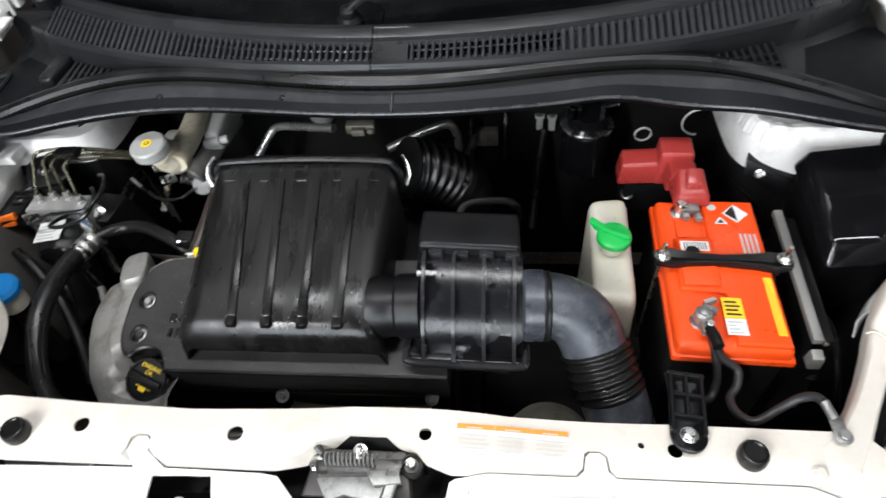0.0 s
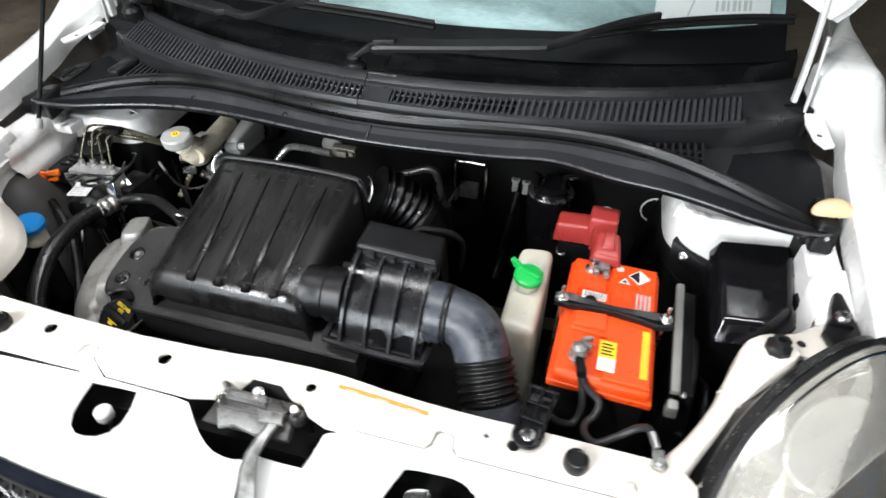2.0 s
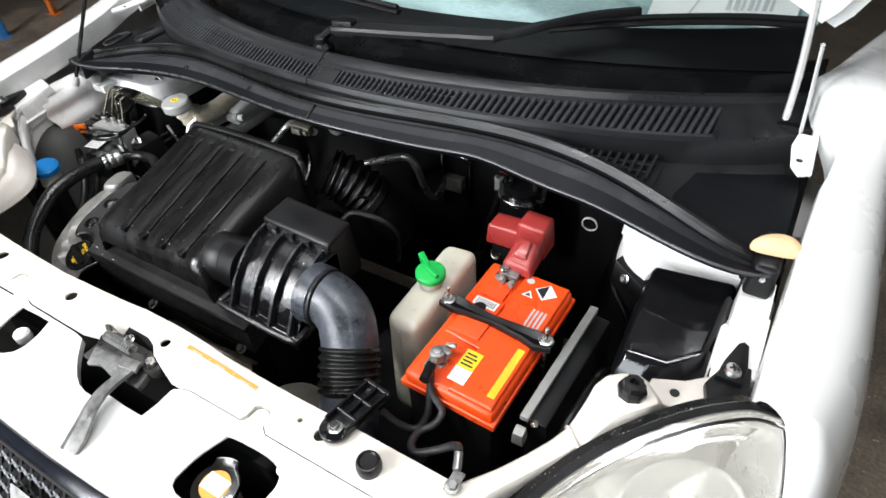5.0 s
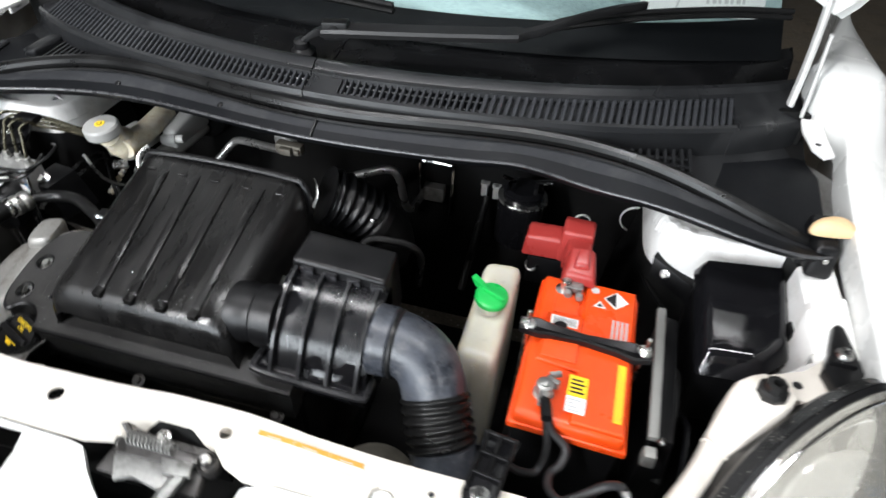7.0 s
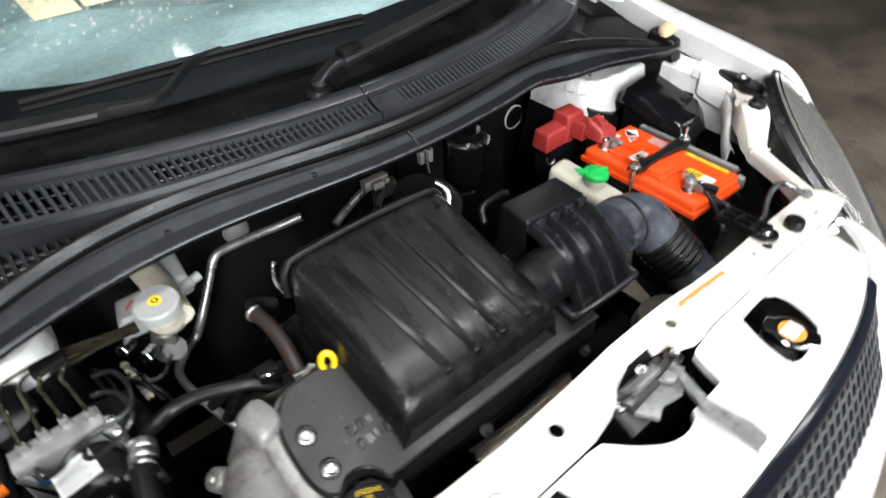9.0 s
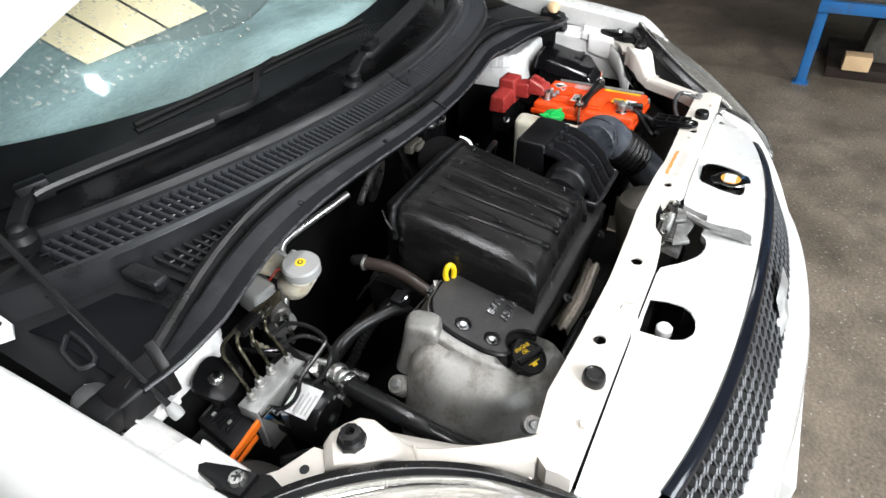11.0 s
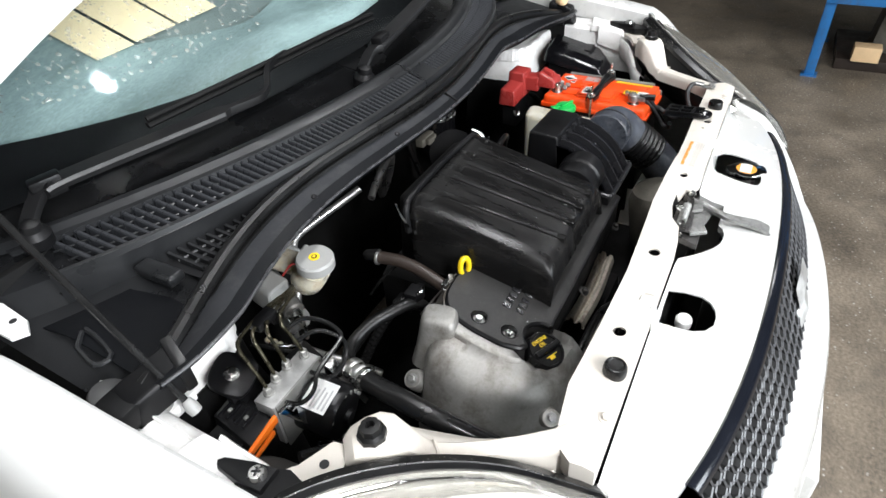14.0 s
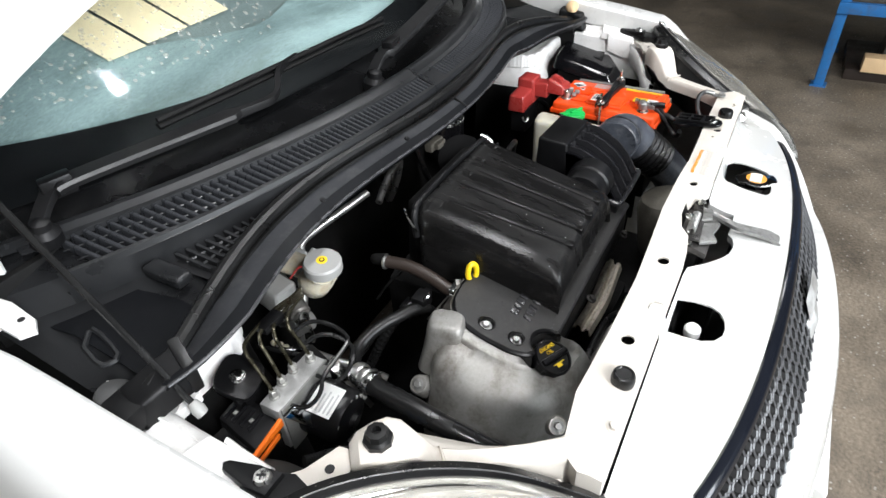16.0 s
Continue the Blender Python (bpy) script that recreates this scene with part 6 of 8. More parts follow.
def battery():
    t = thing("car_battery", (0.435, 0.26, 0.60), "orange-topped car battery with warning labels", "battery")
    T = Matrix.Translation((0.4355, 0.259, 0)) @ pose(0, 0, 0, 0, 0, -2.5)
    hw, hl, z = 0.0685, 0.124, 0.826

    def b(x0, x1, y0, y1, z0, z1, bev=0.003, seg=2, tx=0, ty=0):
        return moved(box(x0, x1, y0, y1, z0, z1, bev, seg, tx, ty), T)
    part("case", b(-hw + 0.004, hw - 0.004, -hl + 0.004, hl - 0.004, 0.61, 0.80, 0.005), BLACK, t, "black battery case")
    part("lid", b(-hw, hw, -hl, hl, 0.794, z - 0.006, 0.010, 4, 0.002, 0.002), ORANGE, t, "bright orange lid")
    part("lid_rim", b(-hw - 0.0022, hw + 0.0022, -hl - 0.0022, hl + 0.0022, 0.792, 0.803, 0.003, 2), ORANGE, t, "stepped lower rim of the lid")
    part("lid_plateau", moved(prism([(0.000, -hl + 0.006), (hw - 0.006, -hl + 0.006), (hw - 0.006, hl - 0.006), (-0.006, hl - 0.006), (-0.006, 0.050), (-0.052, 0.046), (-0.054, -0.040), (0.0, -0.044)], z - 0.010, z, 0.0045, 3), T), ORANGE, t)
    part("vent_bar", b(-0.050, -0.004, -0.036, 0.042, z - 0.002, z + 0.004, 0.003), ORANGE, t)
    part("vent_bar_end", b(-0.046, -0.012, 0.048, 0.085, z - 0.010, z - 0.002, 0.003), ORANGE, t)
    part("vent_plug", moved(lathe((-0.032, 0.018, z + 0.002), (0, 0, 1), [(0.009, 0), (0.009, 0.003), (0.003, 0.004)], 18), T), BLACK, t)
    for y in (-0.085, 0.098):
        post = part("terminal_post", moved(lathe((-0.036, y, z - 0.008), (0, 0, 1), [(0.014, 0), (0.013, 0.003), (0.0075, 0.004), (0.007, 0.020), (0.006, 0.021)], 22), T), ZINC, t)
    # labels
    dz = z + 0.0004

    def flat(pts, m, name, lift=0.0):
        return part(name, moved(prism(pts, dz + lift, dz + lift + 0.0004, 0), T), m, t)
    lx = -0.009
    flat([(lx, -0.106), (lx + 0.024, -0.106), (lx + 0.024, -0.083), (lx, -0.083)], LABEL, "white_label")
    flat([(lx, -0.0825), (lx + 0.024, -0.0825), (lx + 0.024, -0.052), (lx, -0.052)], YELLOW_INK, "yellow_label")
    for k in range(4):
        flat([(lx + 0.003, -0.078 + k * 0.006), (lx + 0.0205 - 0.003 * (k % 2), -0.078 + k * 0.006), (lx + 0.0205 - 0.003 * (k % 2), -0.0755 + k * 0.006), (lx + 0.003, -0.0755 + k * 0.006)], INK_SHADE_BLACK, "text_bar", 0.0005)
    for k in range(4):
        flat([(lx + 0.0025, -0.104 + k * 0.005), (lx + 0.019 - 0.004 * (k % 3), -0.104 + k * 0.005), (lx + 0.019 - 0.004 * (k % 3), -0.102 + k * 0.005), (lx + 0.0025, -0.102 + k * 0.005)], GREY_INK, "text_bar", 0.0005)
    flat([(0.0480, -0.104), (0.0580, -0.104), (0.0580, -0.018), (0.0480, -0.018)], YELLOW_INK, "yellow_strip")
    for k in range(3):
        flat([(0.0496 + k * 0.0028, -0.102), (0.0503 + k * 0.0028, -0.102), (0.0503 + k * 0.0028, -0.022 - 0.01 * k), (0.0496 + k * 0.0028, -0.022 - 0.01 * k)], ORANGE_INK, "text_bar", 0.0005)
    flat([(0.036, 0.076), (0.053, 0.093), (0.036, 0.110), (0.019, 0.093)], LABEL, "hazard_diamond")
    flat([(0.037, 0.079), (0.035, 0.107), (0.0215, 0.0925)], INK_SHADE_BLACK, "hazard_black", 0.0005)
    flat([(0.006, 0.073), (0.023, 0.073), (0.0145, 0.086)], LABEL, "warning_triangle")
    flat([(0.010, 0.0745), (0.019, 0.0745), (0.0145, 0.0815)], INK_SHADE_BLACK, "warning_mark", 0.0005)
    part("round_mark", moved(lathe((0.006, 0.104, dz), (0, 0, 1), [(0.006, 0), (0.006, 0.0005)], 20), T), GREY_INK, t)
    for k in range(4):
        flat([(0.034 + k * 0.006, 0.020), (0.037 + k * 0.006, 0.020), (0.037 + k * 0.006, 0.056), (0.034 + k * 0.006, 0.056)], GREY_INK, "text_bar")
    part("bar_code", b(-0.046, -0.010, 0.020, 0.036, z + 0.0040, z + 0.0046, 0), LABEL, t)
    for k in range(9):
        part("code_bar", b(-0.042 + k * 0.0034, -0.0405 + k * 0.0034, 0.022, 0.034, z + 0.0046, z + 0.005, 0), INK_SHADE_BLACK, t)
    # strap and rods
    h = thing("battery_hold_down", (0.437, 0.262, 0.82), "black steel battery hold-down strap with two threaded rods", "bracket")
    pts = [(0.352, 0.264, 0.838), (0.375, 0.264, 0.838), (0.395, 0.263, 0.837), (0.437, 0.262, 0.836), (0.48, 0.261, 0.835), (0.50, 0.260, 0.834), (0.522, 0.260, 0.834)]
    rows = []
    for (x, y, zz), w in zip(pts, (0.010, 0.014, 0.010, 0.007, 0.011, 0.015, 0.009)):
        rows.append([(x, y - w, zz - 0.008), (x, y - w, zz), (x, y - w + 0.003, zz + 0.002), (x, y, zz - 0.002), (x, y + w - 0.003, zz + 0.002), (x, y + w, zz), (x, y + w, zz - 0.008)])
    part("strap", loft(rows, 0.002), BLACK, h)
    for x, y in ((0.362, 0.264), (0.512, 0.260)):
        part("threaded_rod", rod((x, y, 0.64), (x, y, 0.862), 0.0028, 10), ZINC, h)
        part("nut", hexnut((x, y, 0.838), (0, 0, 1), 0.007, 0.007, 0.010), ZINC, h)
    # clamps
    n = thing("battery_negative_cable", (0.40, 0.10, 0.70), "black earth cable with a lead clamp on the battery post", "cable")
    p = T @ V3((-0.036, -0.085, z + 0.006))
    part("clamp", merge(lathe(p, (0, 0, 1), [(0.0105, -0.006), (0.0112, 0), (0.0105, 0.007), (0.0075, 0.009)], 18), moved(box(-0.006, 0.006, -0.026, -0.006, -0.004, 0.006, 0.0015), Matrix.Translation(p)), moved(box(-0.004, 0.014, 0.006, 0.013, -0.003, 0.009, 0.0015), Matrix.Translation(p) @ pose(0, 0, 0, 0, 0, -20))), LEAD, n)
    part("post_head", lathe(p, (0, 0, 1), [(0.0068, 0), (0.0066, 0.011), (0.005, 0.012)], 14), LEAD, n)
    part("clamp_bolt", hexnut(p + V3((0.004, 0.016, 0.004)), (1, 0.3, 0.2), 0.0045, 0.014), ZINC, n)
    part("clamp_nut", hexnut(p + V3((0.003, -0.016, 0.005)), (0, 0, 1), 0.005, 0.006), ZINC, n)
    a = p + V3((0.002, -0.020, 0.003))
    part("cable", sweep([a, a + V3((0.004, -0.012, 0.0)), (0.412, 0.132, 0.813), (0.432, 0.122, 0.800), (0.430, 0.105, 0.792), (0.419, 0.090, 0.790), (0.420, 0.068, 0.797), (0.434, 0.056, 0.804), (0.458, 0.066, 0.815), (0.475, 0.072, 0.829), (0.486, 0.069, 0.841), (0.491, 0.061, 0.845)], 0.0050, 12, 8), CABLE, n)
    part("cable_low", sweep([a, a + V3((0.008, -0.018, -0.02)), (0.412, 0.118, 0.785), (0.405, 0.100, 0.77), (0.385, 0.090, 0.78), (0.365, 0.085, 0.80)], 0.0050, 12, 8), CABLE, n)
    part("sleeve", sweep([a, a + V3((0.003, -0.012, 0.002)), a + V3((0.005, -0.026, 0.002))], 0.0070, 12, 5), BLACK, n)
    part("lug", merge(rod((0.491, 0.062, 0.846), (0.498, 0.044, 0.841), 0.0050, 12), box(0.494, 0.508, 0.020, 0.046, 0.8355, 0.8385, 0.001), hexnut((0.502, 0.027, 0.838), (0, 0, 1), 0.0060, 0.006, 0.009)), LEAD, n)
    return t


def positive_cover():
    t = thing("battery_positive_cover", (0.40, 0.43, 0.76), "dull red plastic cover over the positive terminal and fuse block", "terminal cover")
    part("rear_cover", hexa([(0.330, 0.440, 0.796), (0.392, 0.438, 0.80), (0.394, 0.482, 0.80), (0.332, 0.484, 0.796), (0.333, 0.443, 0.834), (0.392, 0.441, 0.838), (0.393, 0.478, 0.840), (0.336, 0.480, 0.836)], 0.005, 3), RED, t)
    part("raised_pad", hexa([(0.384, 0.436, 0.80), (0.436, 0.434, 0.80), (0.438, 0.482, 0.80), (0.386, 0.484, 0.80), (0.386, 0.440, 0.858), (0.433, 0.438, 0.858), (0.434, 0.478, 0.860), (0.388, 0.480, 0.860)], 0.005, 3), RED, t)
    part("bridge", hexa([(0.392, 0.405, 0.815), (0.438, 0.405, 0.815), (0.436, 0.445, 0.815), (0.392, 0.445, 0.815), (0.398, 0.405, 0.850), (0.434, 0.405, 0.850), (0.432, 0.442, 0.848), (0.396, 0.442, 0.848)], 0.005, 3), RED, t)
    part("front_lobe", hexa([(0.394, 0.364, 0.826), (0.446, 0.362, 0.826), (0.444, 0.412, 0.826), (0.394, 0.412, 0.826), (0.399, 0.366, 0.846), (0.441, 0.364, 0.846), (0.436, 0.408, 0.862), (0.402, 0.408, 0.862)], 0.006, 3), RED, t)
    part("lobe_crest", hexa([(0.408, 0.374, 0.848), (0.432, 0.374, 0.848), (0.430, 0.402, 0.852), (0.410, 0.402, 0.852), (0.411, 0.377, 0.858), (0.429, 0.377, 0.858), (0.427, 0.400, 0.868), (0.413, 0.400, 0.868)], 0.003, 2), RED, t)
    part("fuse_block", box(0.342, 0.425, 0.440, 0.478, 0.740, 0.797, 0.004), BLACK, t)
    part("clamp", merge(box(0.402, 0.428, 0.350, 0.366, 0.824, 0.834, 0.002), hexnut((0.408, 0.346, 0.829), (0, -1, 0), 0.006, 0.008), hexnut((0.424, 0.345, 0.829), (0, -1, 0.1), 0.0055, 0.01)), LEAD, t)
    part("ring", lathe((0.350, 0.445, 0.775), (-0.2, -0.8, 0.3), [(0.010, 0), (0.011, 0.003), (0.009, 0.006), (0.007, 0.003)], 20), ZINC, t)


def battery_side_unit():
    t = thing("control_unit", (0.545, 0.26, 0.62), "black control unit in a metal frame beside the battery", "control unit")
    part("frame_edge", hexa([(0.523, 0.155, 0.806), (0.535, 0.155, 0.806), (0.549, 0.372, 0.803), (0.537, 0.372, 0.803), (0.523, 0.155, 0.815), (0.535, 0.155, 0.815), (0.549, 0.372, 0.812), (0.537, 0.372, 0.812)], 0.002), BARE, t, "bare metal top edge")
    part("unit_body", hexa([(0.530, 0.16, 0.62), (0.575, 0.16, 0.62), (0.588, 0.37, 0.62), (0.543, 0.37, 0.62), (0.530, 0.162, 0.803), (0.556, 0.162, 0.800), (0.570, 0.368, 0.798), (0.543, 0.368, 0.801)], 0.004), BLACK, t)
    for k in range(4):
        part("embossed_mark", hexa([(0.5575 + k * 0.0012, 0.285 + 0.018 * k, 0.770), (0.5715 + k * 0.0012, 0.285 + 0.018 * k, 0.740), (0.5725 + k * 0.0012, 0.295 + 0.018 * k, 0.740), (0.5585 + k * 0.0012, 0.295 + 0.018 * k, 0.770), (0.5595 + k * 0.0012, 0.285 + 0.018 * k, 0.772), (0.5735 + k * 0.0012, 0.285 + 0.018 * k, 0.742), (0.5745 + k * 0.0012, 0.295 + 0.018 * k, 0.742), (0.5605 + k * 0.0012, 0.295 + 0.018 * k, 0.772)], 0.0006, 1), BLACK, t)
    part("foot_bracket", hexa([(0.521, 0.136, 0.778), (0.538, 0.136, 0.778), (0.538, 0.152, 0.781), (0.521, 0.152, 0.781), (0.522, 0.137, 0.800), (0.536, 0.137, 0.800), (0.536, 0.151, 0.803), (0.522, 0.151, 0.803)], 0.003), BARE, t)
    part("bracket_bolt", hexnut((0.540, 0.160, 0.800), (0.6, 0, 0.8), 0.005, 0.006), ZINC, t)


def coolant_tank():
    t = thing("coolant_reservoir", (0.305, 0.30, 0.60), "milky white plastic coolant reservoir with a green cap", "reservoir")
    part("tank", hexa([(0.282, 0.205, 0.60), (0.340, 0.205, 0.60), (0.343, 0.40, 0.60), (0.283, 0.40, 0.60), (0.276, 0.222, 0.800), (0.331, 0.216, 0.802), (0.338, 0.402, 0.812), (0.282, 0.396, 0.812)], 0.017, 5), TANK, t)
    part("seam", sweep([(0.3085, 0.2095, 0.62), (0.303, 0.2155, 0.785)], 0.0016, 6, 4), TANK, t)
    part("neck", lathe((0.306, 0.306, 0.806), (0, -0.05, 1), [(0.017, 0), (0.017, 0.022)], 20), TANK, t)
    cap = part("cap", lathe((0.306, 0.306, 0.822), (0.05, -0.05, 1), [(0.021, 0), (0.0235, 0.002), (0.0235, 0.009), (0.021, 0.012), (0.012, 0.0135), (0.001, 0.0137)], 28), GREEN, t, "bright green cap with a finger tab")
    part("tab", hexa([(0.280, 0.318, 0.829), (0.300, 0.306, 0.829), (0.304, 0.312, 0.829), (0.284, 0.330, 0.829), (0.272, 0.324, 0.840), (0.296, 0.310, 0.838), (0.300, 0.316, 0.838), (0.277, 0.334, 0.840)], 0.002), GREEN, cap)
    part("ridge", moved(box(-0.018, 0.018, -0.003, 0.003, 0.0, 0.006, 0.002), pose(0.308, 0.303, 0.8345, 0, 0, -25)), GREEN, cap)


def fuse_box():
    t = thing("fuse_box", (0.655, 0.38, 0.68), "black fuse and relay box with a wet glossy lid", "fuse box")
    foot = [(0.592, 0.293, 0.772), (0.665, 0.289, 0.785), (0.712, 0.328, 0.800), (0.722, 0.476, 0.818), (0.588, 0.466, 0.812)]
    crown = [(0.602, 0.316, 0.806), (0.658, 0.314, 0.816), (0.698, 0.344, 0.828), (0.707, 0.468, 0.852), (0.600, 0.460, 0.846)]
    bm = bmesh.new()
    k = len(foot)
    add_faces(bm, foot + crown, [tuple(range(k))[::-1], tuple(range(k, 2 * k))] + [(i, (i + 1) % k, (i + 1) % k + k, i + k) for i in range(k)])
    bmesh.ops.bevel(bm, geom=bm.edges[:], offset=0.008, segments=3, profile=0.6, affect="EDGES", clamp_overlap=True)
    part("lid", bm, WET, t, "wet glossy black lid")
    part("base", hexa([(0.600, 0.305, 0.66), (0.700, 0.315, 0.66), (0.712, 0.455, 0.66), (0.600, 0.450, 0.66), (0.597, 0.298, 0.776), (0.700, 0.322, 0.796), (0.716, 0.460, 0.820), (0.595, 0.452, 0.814)], 0.004), BLACK, t)
    for y in (0.36, 0.42):
        part("latch", box(0.708, 0.722, y, y + 0.022, 0.79, 0.828, 0.002), BLACK, t)


def wire_bracket():
    t = thing("harness_bracket", (0.352, 0.05, 0.82), "black ribbed plastic harness bracket bolted to the cross panel", "bracket")
    T = Matrix.Translation((0.348, 0.021, 0.842)) @ pose(0, 0, 0, -6, 0, -8)
    out = [(0.019 * math.cos(a), 0.019 * math.sin(a)) for a in span(math.pi, 2 * math.pi, 10)] + [(0.018, 0.045), (0.021, 0.075), (-0.021, 0.075), (-0.018, 0.045)]
    part("plate", moved(prism(out, -0.006, 0.0, 0.002), T), WET, t)
    for b in ((-0.018, -0.014, 0.0, 0.074), (0.014, 0.018, 0.0, 0.074), (-0.002, 0.002, 0.020, 0.074), (-0.018, 0.018, 0.018, 0.022), (-0.018, 0.018, 0.044, 0.048), (-0.020, 0.020, 0.070, 0.075)):
        part("rib", moved(box(b[0], b[1], b[2], b[3], -0.001, 0.006, 0.001, 1), T), BLACK, t)
    part("bolt", moved(hexnut((0, 0, 0), (0, 0, 1), 0.0062, 0.006, 0.0095), T), ZINC, t)


def brake_master():
    t = thing("brake_fluid_reservoir", (-0.38, 0.47, 0.78), "aged milky brake fluid reservoir with a grey cap", "reservoir")
    cap = part("cap", lathe((-0.408, 0.458, 0.862), (-0.05, -0.1, 1), [(0.026, -0.006), (0.0295, -0.002), (0.0295, 0.012), (0.027, 0.0155), (0.001, 0.016)], 36), GREYCAP, t, "grey ribbed cap with a yellow mark")
    part("yellow_mark", lathe((-0.4089, 0.4564, 0.8782), (-0.05, -0.1, 1), [(0.0085, 0), (0.0085, 0.0004)], 18), YELLOW_INK, cap)
    part("mark_ring", lathe((-0.4089, 0.4564, 0.8787), (-0.05, -0.1, 1), [(0.0045, 0), (0.0045, 0.0003)], 14), INK_SHADE_BLACK, cap)
    part("yellow_dot", lathe((-0.4089, 0.4564, 0.8791), (-0.05, -0.1, 1), [(0.0025, 0), (0.0025, 0.0003)], 12), YELLOW_INK, cap)
    part("bowl", lathe((-0.396, 0.506, 0.796), (-0.15, -0.58, 0.80), [(0.012, 0.006), (0.022, 0.010), (0.0270, 0.018), (0.0275, 0.046), (0.022, 0.056), (0.022, 0.068)], 28), AMBER, t)
    part("arm", sweep([(-0.390, 0.468, 0.825), (-0.388, 0.500, 0.826), (-0.388, 0.540, 0.826), (-0.392, 0.600, 0.828)], lambda k: lerp(0.022, 0.021, k), 16, 6, 0.85), AMBER, t)
    part("rear_chamber", hexa([(-0.375, 0.545, 0.785), (-0.342, 0.545, 0.785), (-0.335, 0.650, 0.785), (-0.375, 0.650, 0.785), (-0.372, 0.550, 0.820), (-0.345, 0.550, 0.820), (-0.338, 0.648, 0.834), (-0.372, 0.648, 0.834)], 0.008, 3), GREYCAP, t, "clouded plastic rear chamber")
    part("nozzle", merge(rod((-0.372, 0.548, 0.800), (-0.342, 0.550, 0.806), 0.010, 14), rod((-0.346, 0.550, 0.805), (-0.328, 0.552, 0.808), 0.0075, 14)), GREYCAP, t)
    part("level_wire", sweep([(-0.44, 0.50, 0.85), (-0.43, 0.485, 0.87), (-0.425, 0.475, 0.865)], 0.0015, 6, 5), RED, t)
    m = thing("brake_master_cylinder", (-0.36, 0.50, 0.74), "zinc and cast brake master cylinder with pipes", "brake cylinder")
    part("cylinder", rod((-0.414, 0.530, 0.735), (-0.36, 0.66, 0.775), 0.019, 18), CAST, m)
    part("mount_block", hexa([(-0.462, 0.528, 0.770), (-0.412, 0.524, 0.770), (-0.402, 0.585, 0.770), (-0.450, 0.585, 0.770), (-0.458, 0.524, 0.815), (-0.412, 0.520, 0.815), (-0.402, 0.575, 0.815), (-0.446, 0.575, 0.815)], 0.010, 3), GREYCAP, m)
    part("end_plug", lathe((-0.405, 0.530, 0.716), (0.35, -0.75, 0.55), [(0.0185, -0.03), (0.0185, 0.004), (0.017, 0.006), (0.001, 0.006)], 24), CAST_BRIGHT, m)
    for p, q in (((-0.43, 0.505, 0.76), (-0.448, 0.488, 0.765)), ((-0.45, 0.53, 0.77), (-0.470, 0.512, 0.775)), ((-0.405, 0.540, 0.712), (-0.440, 0.528, 0.735))):
        part("fitting", rod(p, q, 0.009, 6), ZINC, m)
    part("brake_pipe", sweep([(-0.415, 0.515, 0.72), (-0.435, 0.49, 0.72), (-0.455, 0.47, 0.74), (-0.462, 0.46, 0.77), (-0.475, 0.46, 0.80)], 0.0027, 8, 6), ZINC, m)
    part("booster", lathe((-0.385, 0.655, 0.80), (0.1, 1, 0.05), [(0.03, 0), (0.060, 0.008), (0.070, 0.02), (0.070, 0.05), (0.06, 0.058)], 32), DARK, m)


